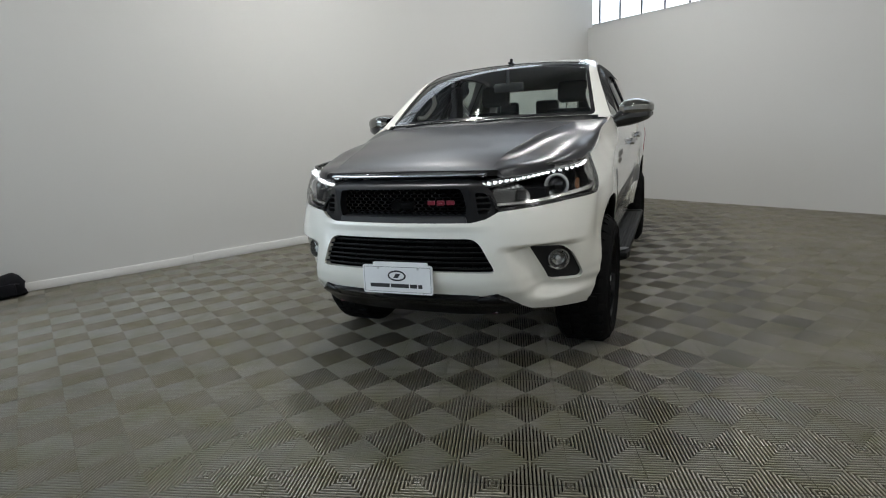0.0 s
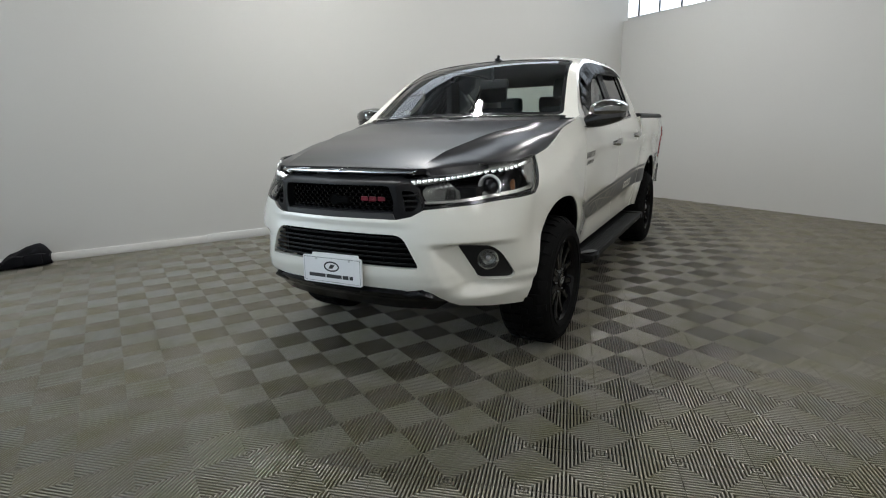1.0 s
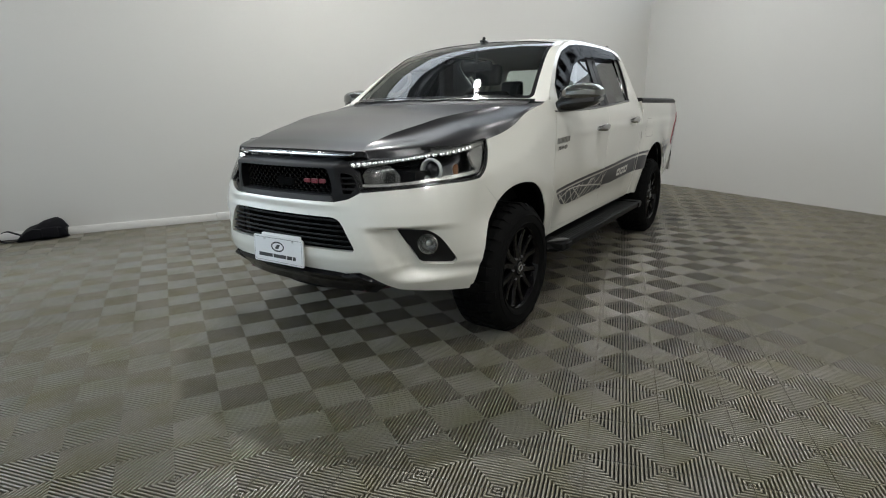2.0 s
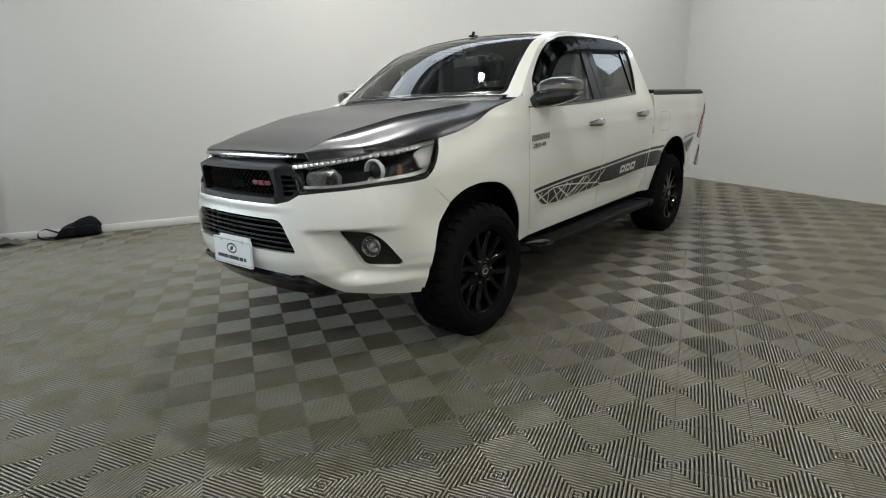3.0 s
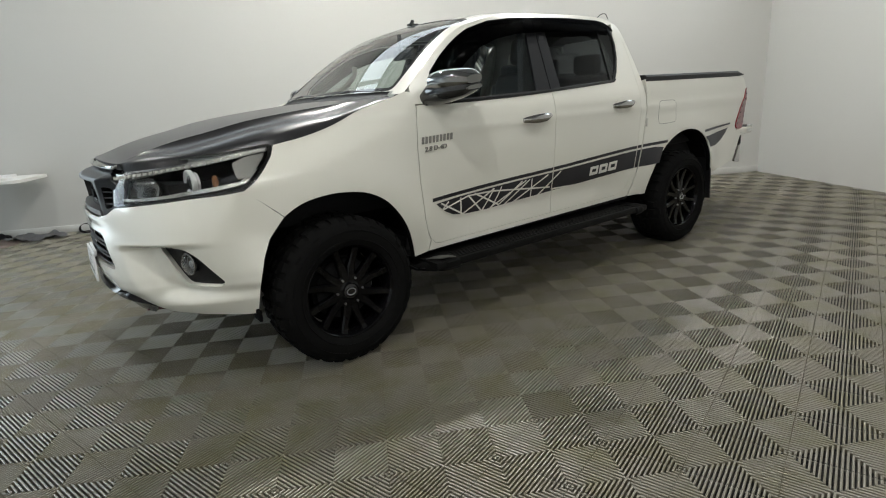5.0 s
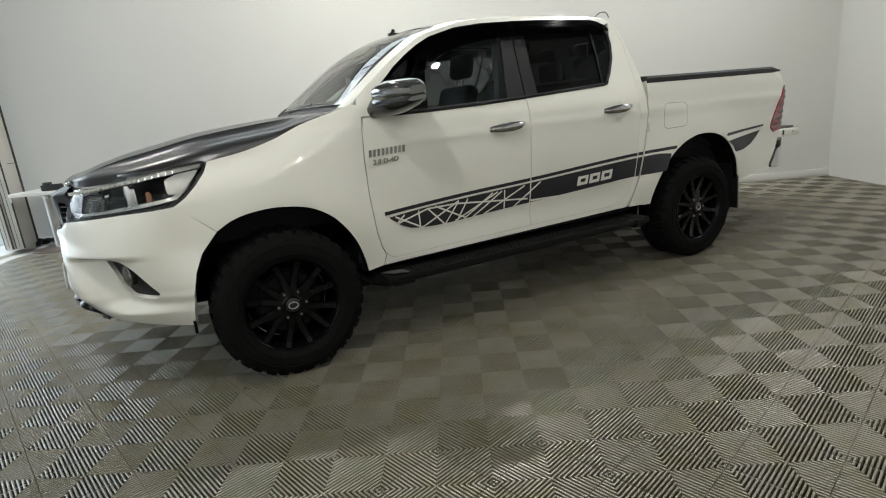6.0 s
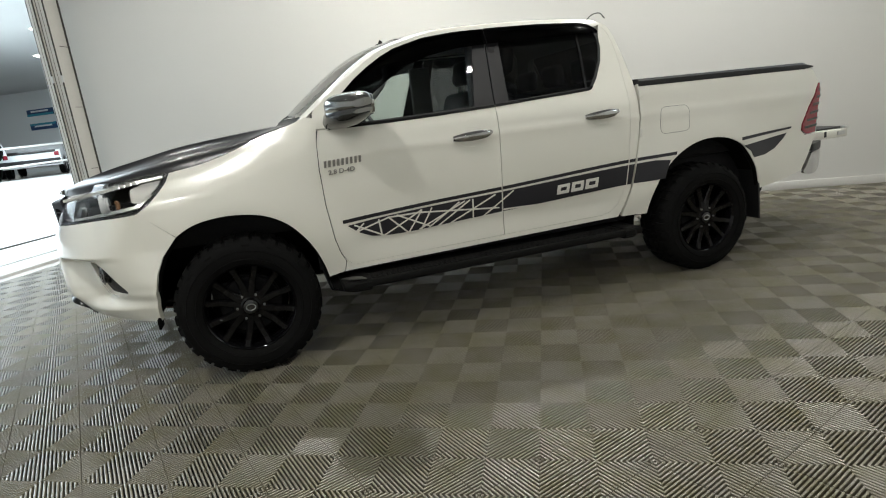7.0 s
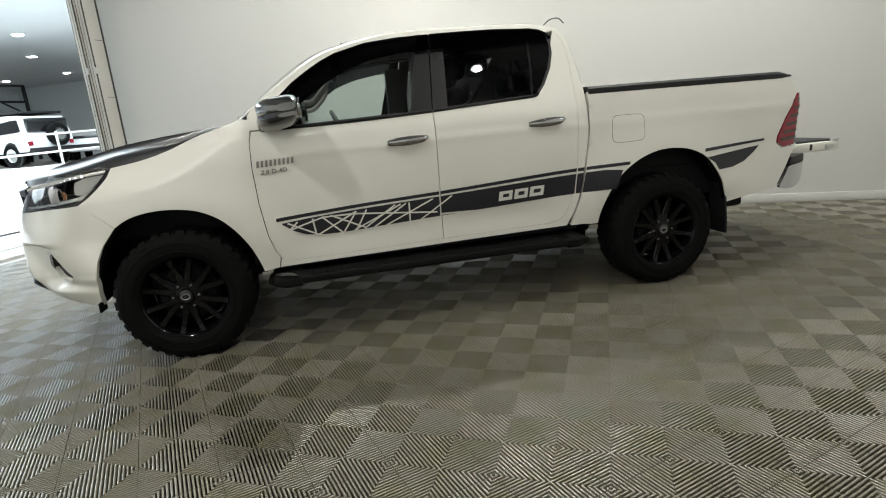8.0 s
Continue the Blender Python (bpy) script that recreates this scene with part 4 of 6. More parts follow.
def grille_face(a, z):
    """An upright frame that stands proud of the nose; its flanks run back to the headlamps."""
    p = nose(a, z)
    y = abs(p.y)
    front = grille_front(y, z)
    back = max(p.x, front) + 0.02
    k = min(max((y - 0.362) / 0.105, 0.0), 1.0)
    x = front + (back - front) * k
    top_edge = step(1.030, 1.070, z)
    return Vector((x + (p.x - x) * top_edge, p.y, z))


gs = part("grille_surround", sheet(GRILLE_OUT, [GHOLE, SLOT[-1], SLOT[1]], grille_face, 0.011, 0.008, 0.045), GRILLEBLACK, truck, "satin black grille surround")
part("grille_sill", sheet([(-0.335, 0.0), (0.335, 0.0), (0.335, 0.07), (-0.335, 0.07)], [], lambda y, d: in_grille(d)(y, 0.888) + Vector((0, 0, 0.3 * d - 0.001)), 0.03, 0.03), PLASTIC, gs)
part("sill_bar", sheet(rounded([(-0.345, 0.866), (0.345, 0.866), (0.338, 0.893), (-0.338, 0.893)], 0.004), [], in_grille(-0.008), 0.03, 0.02, 0.05), SILLBAR, gs, "dark grey bar along the foot of the mesh")
part("grille_back", sheet([(-0.37, 0.86), (0.37, 0.86), (0.37, 1.045), (-0.37, 1.045)], [], in_grille(0.09), 0.06, 0.05), LINER, gs)
bm = bmesh.new()
cell = 0.021
for r_ in range(-1, 10):
    for c_ in range(-21, 22):
        cy, cz = c_ * cell * 1.732 + (r_ % 2) * cell * 0.866, 0.895 + r_ * cell * 0.75 * 1.0
        if abs(cy) > 0.36 or cz < 0.885 or cz > 1.035:
            continue
        hexo = [(cy + cell * 0.99 * math.cos(math.pi / 6 + k * math.pi / 3), cz + 0.5 * cell * 0.99 * math.sin(math.pi / 6 + k * math.pi / 3)) for k in range(6)]
        hexi = [(cy + cell * 0.80 * math.cos(math.pi / 6 + k * math.pi / 3), cz + 0.5 * cell * 0.72 * math.sin(math.pi / 6 + k * math.pi / 3)) for k in range(6)]
        A_ = [bm.verts.new(in_grille(0.040)(y, z)) for y, z in hexo]
        B_ = [bm.verts.new(in_grille(0.044)(y, z)) for y, z in hexi]
        C_ = [bm.verts.new(v_.co + Vector((0.018, 0, 0))) for v_ in B_]
        for k in range(6):
            bm.faces.new((A_[k], A_[(k + 1) % 6], B_[(k + 1) % 6], B_[k]))
            bm.faces.new((B_[k], B_[(k + 1) % 6], C_[(k + 1) % 6], C_[k]))
part("honeycomb", bm, GLOSSBLACK, gs, "black honeycomb mesh", smooth=False)
# the red script on the honeycomb, as plain blocks
for y0, y1, z0, z1 in ((-0.180, -0.144, 0.947, 0.967), (-0.228, -0.190, 0.945, 0.967), (-0.276, -0.238, 0.947, 0.967)):
    fn_ = in_grille(0.033)
    part("red_block", sheet(rounded([(y0, z0), (y1, z0), (y1, z1), (y0, z1)], 0.005), [rounded([(y0 + 0.012, z0 + 0.010), (y1 - 0.010, z0 + 0.010), (y1 - 0.010, z1 - 0.010), (y0 + 0.012, z1 - 0.010)], 0.002)], fn_, 0.02, 0.02, 0.006), RED, gs)
part("sensor", rod(bmesh.new(), (-0.94, 0.02, 0.945), (-0.91, 0.02, 0.945), 0.028, seg=20), LINER, gs)
part("sensor", boxed(-0.94, -0.91, -0.07, 0.0, 0.925, 0.962, 0.006), LINER, gs)
for sg in (-1, 1):
    part("slot_back", sheet(shrink(SLOT[sg], -0.012), [], behind(0.06), 0.03, 0.03), INK, gs)
    for i in range(3):
        z = 0.925 + i * 0.026
        bm = bmesh.new()
        pts = [nz(sg * 0.392, z), nz(sg * (0.470 - abs(i - 0.6) * 0.010), z)]
        vs = []
        for a, zz in pts:
            p_ = grille_face(a, zz)
            vs.append((p_ + Vector((0.004, 0, 0.006)), p_ + Vector((0.050, -sg * 0.012, -0.006)), p_ + Vector((0.050, -sg * 0.012, -0.010)), p_ + Vector((0.004, 0, -0.001))))
        A_, B_ = [bm.verts.new(p_) for p_ in vs[0]], [bm.verts.new(p_) for p_ in vs[1]]
        for k in range(4):
            bm.faces.new((A_[k], A_[(k + 1) % 4], B_[(k + 1) % 4], B_[k]))
        part("fin", bm, PLASTIC, gs, smooth=False)

STRIP = [nz(-0.452, 1.090), nz(-0.25, 1.097), nz(0.0, 1.099), nz(0.25, 1.097), nz(0.452, 1.090), nz(0.468, 1.081), nz(0.44, 1.070), nz(0.0, 1.074), nz(-0.44, 1.070), nz(-0.468, 1.081)]
part("chrome_strip", sheet(STRIP, [], lambda a, z: nose(a, 1.06) + Vector((-0.014 - 0.020 * math.sin(min(max((z - 1.070) / 0.028, 0), 1) * math.pi), 0, z - 1.06)), 0.010, 0.007, 0.03), CHROME, truck, "chrome strip under the bonnet lip")

# ---- headlamps ----
for sg in (-1, 1):
    LT = [nz(0.405, 1.052), nz(0.48, 1.066), nz(0.56, 1.076), nz(0.64, 1.090), nz(0.71, 1.104), nz(0.77, 1.115), nx_(-0.52, 1.124, 1), nx_(-0.40, 1.134, 1), nx_(-0.295, 1.142, 1), nx_(-0.272, 1.133, 1)]
    LB = [nx_(-0.290, 1.088, 1), nx_(-0.333, 1.040, 1), nx_(-0.388, 0.991, 1), nx_(-0.445, 0.958, 1), nz(0.825, 0.947), nz(0.74, 0.937), nz(0.62, 0.927), nz(0.505, 0.918), nz(0.475, 0.96), nz(0.435, 1.01)]
    LAMP = [(sg * a, z) for a, z in smooth_line(LT, 3) + smooth_line(LB, 3)]
    hl = part("headlamp", sheet(LAMP, [shrink(LAMP, 0.012)], nose, 0.02, 0.014, 0.014, lift=-0.001), LAMPDARK, truck, "clear headlamp with lit row of daytime leds")
    g = part("lamp_lens", sheet(shrink(LAMP, 0.004), [], nose, 0.025, 0.016, lift=0.001), LENS, hl)
    g.visible_shadow = False
    bowl = lambda a, z, sg=sg: nose(a, z) + Vector((0.17, -sg * (0.03 + 0.05 * step(0.3, 0.9, abs(a))), 0))
    part("lamp_bowl", sheet(shrink(LAMP, 0.002), [], bowl, 0.03, 0.02), LAMPDARK, hl)
    # projector with a thick pale ring
    n_ = Vector((-1, sg * 0.10, -0.02)).normalized()
    m = Matrix.Translation((-0.615, sg * 0.694, 1.002)) @ n_.to_track_quat("Z", "Y").to_matrix().to_4x4()
    bm = lathe(bmesh.new(), [(0.057, -0.010), (0.060, 0.0), (0.058, 0.008), (0.051, 0.010), (0.045, 0.002), (0.043, -0.03)], 40, "Z")
    bmesh.ops.transform(bm, matrix=m, verts=bm.verts)
    part("lamp_ring", bm, LAMPRING, hl, "thick pale ring")
    bm = lathe(bmesh.new(), [(0.044, -0.02), (0.040, -0.006), (0.030, 0.004), (0.016, 0.010), (0.001, 0.012)], 32, "Z")
    bmesh.ops.transform(bm, matrix=m, verts=bm.verts)
    part("projector", bm, GLOSSBLACK, hl)
    # inner high-beam reflector, chrome blades, amber corner
    deep = lambda d: (lambda a, z, d=d, sg=sg: nose(a, z) + Vector((d, -sg * d * 0.5 * step(0.3, 0.9, abs(a)), 0)))
    HB = [(sg * a, z) for a, z in [nz(0.475, 0.945), nz(0.655, 0.945), nz(0.655, 0.985), nz(0.60, 1.030), nz(0.48, 1.018), nz(0.455, 0.985)]]
    part("inner_reflector", sheet(rounded(HB, 0.012), [], deep(0.07), 0.02, 0.014, 0.02), BOWL, hl)
    part("inner_box", sheet(rounded([(sg * a, z) for a, z in [nz(0.585, 0.955), nz(0.635, 0.952), nz(0.64, 0.99), nz(0.595, 1.00)]], 0.006), [], deep(0.055), 0.02, 0.014, 0.015), LAMPDARK, hl)
    BL = [(sg * a, z) for a, z in [nz(0.46, 0.935), nz(0.62, 0.938), nz(0.74, 0.946), nz(0.82, 0.960), nx_(-0.46, 0.985, 1), nx_(-0.39, 1.04, 1), nx_(-0.41, 1.045, 1), nx_(-0.48, 0.998, 1), nz(0.80, 0.972), nz(0.72, 0.958), nz(0.62, 0.949), nz(0.47, 0.948)]]
    part("chrome_blade", sheet(BL, [], deep(0.030), 0.016, 0.012, 0.02), REFLECTOR, hl)
    AM = ell(0.0, 0.0, 0.015, 0.028, 20)
    am_m = Matrix.Translation((-0.530, sg * 0.778, 1.002)) @ Matrix.Rotation(sg * -0.9, 4, "Z")
    part("amber_lamp", sheet(AM, [], lambda a, b, m=am_m: m @ Vector((-0.010 * (1 - (a / 0.016) ** 2), a, b)), 0.012, 0.01, 0.012, out=(0, 0, 0)), AMBER, hl)
    CR = [(sg * a, z) for a, z in [nx_(-0.49, 1.01, 1), nx_(-0.43, 1.01, 1), nx_(-0.36, 1.07, 1), nx_(-0.33, 1.105, 1), nx_(-0.44, 1.095, 1), nx_(-0.50, 1.075, 1)]]
    part("corner_reflector", sheet(rounded(CR, 0.012), [], deep(0.022), 0.02, 0.012, 0.012), REFLECTOR, hl)
    # row of leds along the upper edge, on a chrome rail
    RAIL = [nz(0.42, 1.045), nz(0.56, 1.062), nz(0.70, 1.084), nz(0.80, 1.100), nx_(-0.40, 1.122, 1), nx_(-0.31, 1.130, 1), nx_(-0.32, 1.112, 1), nx_(-0.40, 1.104, 1), nz(0.80, 1.080), nz(0.70, 1.062), nz(0.56, 1.040), nz(0.43, 1.024)]
    part("led_rail", sheet([(sg * a, z) for a, z in RAIL], [], deep(0.018), 0.016, 0.012, 0.02), REFLECTOR, hl)
    for i in range(22):
        f_ = i / 21
        a = nz(0.425, 0)[0] + f_ * (arc_x(-0.45) - nz(0.425, 0)[0])
        z = curve1([(0, 1.036), (0.37, 1.055), (0.75, 1.082), (0.9, 1.097), (1.0, 1.105)])(f_)
        p_ = deep(0.012)(sg * a, z)
        part("led", box(bmesh.new(), -0.004, 0.004, -0.0075, 0.0075, -0.005, 0.005, 0.0015, Matrix.Translation(p_) @ Matrix.Rotation(-sg * 0.5 * f_ ** 1.5, 4, "Z"), 1), LED, hl, smooth=False)
        part("led_hood", boxed(p_.x - 0.020, p_.x + 0.004, *sorted((p_.y + sg * 0.0085, p_.y + sg * 0.0105)), z - 0.007, z + 0.007), REFLECTOR, hl, smooth=False)

# ---- bed: floor, inner walls, black top rails, tailgate let down, rear bumper, tail lamps ----
bed = part("load_bed", boxed(2.60, 4.14, -0.74, 0.74, 0.80, 0.86, 0.01), DARKSTEEL, truck, "dark lined load bed")
part("bed_front", boxed(2.585, 2.625, -0.80, 0.80, 0.62, 1.325, 0.01), PAINT, truck)
for sg in (-1, 1):
    y0, y1 = sorted((sg * 0.70, sg * 0.735))
    part("bed_wall", boxed(2.60, 4.10, y0, y1, 0.84, 1.325, 0.006), DARKSTEEL, bed)
    prof = [(-0.030, -0.012), (-0.030, 0.020), (-0.018, 0.034), (0.06, 0.036), (0.13, 0.030), (0.135, 0.0)]
    bm, prev = bmesh.new(), None
    for i in range(33):
        x = 2.552 + (4.075 - 2.552) * i / 32
        drop = 0.022 * step(3.97, 4.075, x)
        ring = [bm.verts.new((x, sg * (side_y(x, 1.325) - 0.026 - a), 1.330 + b * (1 - drop / 0.03) )) for a, b in prof]
        if prev:
            for k in range(len(prof)):
                bm.faces.new((prev[k], prev[(k + 1) % len(prof)], ring[(k + 1) % len(prof)], ring[k]))
        else:
            bm.faces.new(ring)
        prev = ring
    bm.faces.new(prev[::-1])
    bmesh.ops.recalc_face_normals(bm, faces=bm.faces)
    part("bed_rail", bm, PLASTIC, bed, "black plastic rail cap")
    # tail lamp wraps the corner
    TL = rounded([(4.122, 1.217), (4.170, 1.200), (4.192, 1.075), (4.190, 0.885), (4.17, 0.864), (4.035, 0.854), (3.990, 0.887), (3.992, 0.928), (4.042, 1.044), (4.098, 1.160)], 0.012)
    tl_fn = lambda x, z, sg=sg: Vector((x, sg * (side_y(x, z) + 0.006 - 2.7 * max(0, x - 4.13) ** 1.4), z))
    tl = part("tail_lamp", sheet(TL, [], tl_fn, 0.025, 0.015, 0.05), TAILRED, truck, "red ribbed tail lamp")
    for z0, z1 in ((0.895, 0.908), (0.945, 0.957), (0.995, 1.008), (1.050, 1.066), (1.105, 1.118), (1.155, 1.165)):
        x0 = 3.995 + max(0, z0 - 0.9) * 0.42 + 0.018
        part("lamp_rib", sheet(rounded([(x0, z0), (4.165, z0 + 0.012), (4.165, z1 + 0.016), (x0, z1 + 0.004)], 0.002), [], tl_fn, 0.03, 0.02, 0.004, lift=0.003), TAILDARK, tl)
    part("bed_end", boxed(4.02, 4.15, *sorted((sg * 0.68, sg * 0.80)), 0.80, 1.20, 0.02), PAINT, truck)
    # fuel flap only on the left
    if sg < 0:
        FLAP = rounded([(2.703, 1.172), (2.928, 1.170), (2.934, 1.002), (2.708, 0.998)], 0.045, 6)
        part("fuel_flap_gap", sheet(shrink(FLAP, -0.0012), [shrink(FLAP, 0.0010)], side, 0.04, 0.02, lift=0.0012), INK, bs)
        part("fuel_flap", sheet(shrink(FLAP, 0.0015), [], side, 0.04, 0.02, 0.002, lift=0.0015), PAINT, bs)

gate = part("tailgate", boxed(4.205, 4.70, -0.695, 0.695, 0.765, 0.835, 0.012), PAINT, truck, "white tailgate let down flat")
part("gate_liner", boxed(4.20, 4.69, -0.66, 0.66, 0.834, 0.848, 0.004), PLASTIC, gate)
for sg in (-1, 1):
    part("gate_latch", boxed(4.58, 4.66, *sorted((sg * 0.694, sg * 0.702)), 0.785, 0.815, 0.004), STEEL, gate)
    part("gate_hole", boxed(4.44, 4.462, *sorted((sg * 0.690, sg * 0.699)), 0.78, 0.825, 0.002), INK, gate)
    part("gate_stay", rod(bmesh.new(), (4.24, sg * 0.71, 0.80), (4.29, sg * 0.705, 0.85), 0.012, seg=8), STEEL, gate)
    part("gate_stop", boxed(4.655, 4.70, *sorted((sg * 0.66, sg * 0.70)), 0.832, 0.852, 0.006), STEEL, gate)
rb = part("rear_bumper", boxed(4.16, 4.33, -0.70, 0.70, 0.55, 0.735, 0.03), CHROME, truck, "chrome rear step bumper")
part("bumper_step", boxed(4.10, 4.31, -0.60, 0.60, 0.732, 0.752, 0.008), PLASTIC, rb)
for sg in (-1, 1):
    CN = [(4.035, 0.562), (4.075, 0.63), (4.112, 0.712), (4.330, 0.716), (4.326, 0.65), (4.285, 0.585), (4.20, 0.552), (4.10, 0.548)]
    fn_ = lambda x, z, sg=sg: Vector((x, sg * (0.850 - 0.75 * max(0, x - 4.12) ** 1.3), z))
    part("bumper_corner", sheet(rounded(CN, 0.02), [], fn_, 0.03, 0.015, 0.02, out=(4.0, 0, 0.65)), CHROME, rb)
    CT = [(4.110, 0.718), (4.130, 0.772), (4.318, 0.776), (4.336, 0.762), (4.334, 0.718)]
    part("corner_cap", sheet(rounded(CT, 0.01), [], fn_, 0.03, 0.015, 0.10, out=(4.0, 0, 0.65)), PLASTIC, rb)

# ---- wheels ----
R_TYRE, Y_CAP = 0.384, 0.880


def build_wheel(at, mirror=False):
    """A wheel about the origin with its outer face towards -Y."""
    wh = part("wheel", lathe(bmesh.new(), [(0.05, 0.06), (0.155, 0.062), (0.155, 0.085), (0.05, 0.085)], 40, "Y", closed=True), DARKSTEEL, truck, "all-terrain tyre on a gloss black alloy wheel")
    wh.location = at
    if mirror:
        wh.rotation_euler = (0, 0, math.pi)
    # tyre: outer sidewall near y = -0.03
    prof = [(0.228, 0.0), (0.238, -0.016), (0.262, -0.030), (0.292, -0.036), (0.322, -0.034), (0.346, -0.024), (0.362, -0.008), (0.370, 0.012), (0.373, 0.06), (0.373, 0.18), (0.370, 0.222), (0.350, 0.252), (0.30, 0.265), (0.25, 0.250), (0.228, 0.235)]
    part("tyre", lathe(bmesh.new(), prof, 72), RUBBER, wh, "black all-terrain tyre")
    bm = bmesh.new()
    n = 34
    for i in range(n):
        a0 = i * math.tau / n
        # shoulder lugs that run down the sidewall, alternate long and short
        low = (0.330, 0.347, 0.338, 0.350, 0.334)[i % 5]
        w = 0.62 * math.tau / n
        for sgn in (0, 1):
            ya, yb = (0.006, 0.058) if not sgn else (0.224, 0.172)
            pts = []
            for r_, y in ((low, -0.0275 if not sgn else 0.256), (0.366, -0.006 if not sgn else 0.236), (R_TYRE - 0.002, 0.012 if not sgn else 0.218), (R_TYRE, yb)):
                pts.append((r_, y))
            rows = []
            for r_, y in pts:
                rows.append([bm.verts.new(((r_ + e) * math.cos(a0 + q * w + (0.02 if i % 2 else 0.0)), y, (r_ + e) * math.sin(a0 + q * w + (0.02 if i % 2 else 0.0)))) for q, e in ((-0.5, 0), (0.5, 0), (0.5, -0.014), (-0.5, -0.014))])
            for p_, q_ in zip(rows, rows[1:]):
                for k in range(4):
                    bm.faces.new((p_[k], p_[(k + 1) % 4], q_[(k + 1) % 4], q_[k]))
            bm.faces.new(rows[0])
            bm.faces.new(rows[-1][::-1])
        for y0, y1, sh in ((0.066, 0.104, 0.3), (0.112, 0.152, 0.0)):
            aa = a0 + sh * math.tau / n
            rows = [[bm.verts.new((r_ * math.cos(aa + q * w * 0.9), y, r_ * math.sin(aa + q * w * 0.9))) for q, y in ((-0.5, y0), (0.5, y0 + 0.008), (0.5, y1 + 0.008), (-0.5, y1))] for r_ in (0.371, R_TYRE)]
            for k in range(4):
                bm.faces.new((rows[0][k], rows[0][(k + 1) % 4], rows[1][(k + 1) % 4], rows[1][k]))
            bm.faces.new(rows[1])
    bmesh.ops.recalc_face_normals(bm, faces=bm.faces)
    part("tread", bm, RUBBER, wh, smooth=False)
    bm = bmesh.new()
    for r_ in (0.272, 0.318):
        lathe(bm, [(r_ - 0.003, -0.033), (r_, -0.0385), (r_ + 0.003, -0.033)], 72)
    part("sidewall_ring", bm, RUBBER, wh)
    # rim: barrel, lip and six forked spokes
    part("rim", lathe(bmesh.new(), [(0.244, 0.0), (0.246, -0.014), (0.238, -0.020), (0.231, -0.014), (0.224, 0.004), (0.214, 0.05), (0.208, 0.14), (0.215, 0.23), (0.235, 0.24)], 64), RIMBLACK, wh, "gloss black alloy rim")
    for i in range(6):
        a = i * math.pi / 3 + math.pi / 6
        bm = bmesh.new()
        for side_ in (-1, 1):
            def at_(r_, off, y):
                return (r_ * math.cos(a) - off * math.sin(a), y, r_ * math.sin(a) + off * math.cos(a))
            rows = []
            for r_, c_, hw, y in ((0.050, 0.013, 0.024, 0.004), (0.095, 0.019, 0.023, 0.006), (0.135, 0.029, 0.021, 0.008), (0.180, 0.046, 0.019, 0.004), (0.212, 0.056, 0.020, -0.002), (0.229, 0.060, 0.023, -0.008)):
                o = side_ * c_
                rows.append([bm.verts.new(at_(r_, o - hw, y + 0.008)), bm.verts.new(at_(r_, o - hw * 0.65, y)), bm.verts.new(at_(r_, o + hw * 0.65, y)), bm.verts.new(at_(r_, o + hw, y + 0.008)),
                             bm.verts.new(at_(r_, o + hw * 0.8, y + 0.045)), bm.verts.new(at_(r_, o - hw * 0.8, y + 0.045))])
            for p_, q_ in zip(rows, rows[1:]):
                for k in range(6):
                    bm.faces.new((p_[k], p_[(k + 1) % 6], q_[(k + 1) % 6], q_[k]))
            bm.faces.new(rows[-1])
        bmesh.ops.recalc_face_normals(bm, faces=bm.faces)
        part("spoke", bm, RIMBLACK, wh)
        b = a + math.pi / 6
        part("wheel_nut", rod(bmesh.new(), (0.070 * math.cos(b), -0.004, 0.070 * math.sin(b)), (0.070 * math.cos(b), 0.014, 0.070 * math.sin(b)), 0.0062, 0.0066, 6), NUTSTEEL, wh)
    part("hub", lathe(bmesh.new(), [(0.092, 0.03), (0.088, 0.012), (0.058, 0.006), (0.044, -0.002), (0.044, 0.03)], 40), RIMBLACK, wh)
    part("hub_cap", lathe(bmesh.new(), [(0.040, 0.004), (0.038, -0.006), (0.030, -0.009), (0.001, -0.010)], 32), GLOSSBLACK, wh)
    bm = bmesh.new()
    tube(bm, [(0.024 * math.cos(k * math.tau / 20), -0.011, 0.017 * math.sin(k * math.tau / 20)) for k in range(20)], 0.0024, 5, True)
    part("cap_mark", bm, STEEL, wh, "silver oval mark on the cap")
    part("brake_disc", lathe(bmesh.new(), [(0.06, 0.10), (0.165, 0.10), (0.165, 0.125), (0.06, 0.125)], 40), DARKSTEEL, wh)
    # dark disc, added to block the bright floor behind the spokes
    part("wheel_back_plate", lathe(bmesh.new(), [(0.03, 0.150), (0.205, 0.150), (0.205, 0.158), (0.03, 0.158)], 40, closed=True), LINER, wh)
    part("brake_caliper", boxed(-0.19, -0.10, 0.08, 0.15, 0.02, 0.14, 0.015), DARKSTEEL, wh)
    return wh


for wx in (0.0, 3.085):
    build_wheel((wx, -Y_CAP, 0.378))
    build_wheel((wx, Y_CAP, 0.378), True)

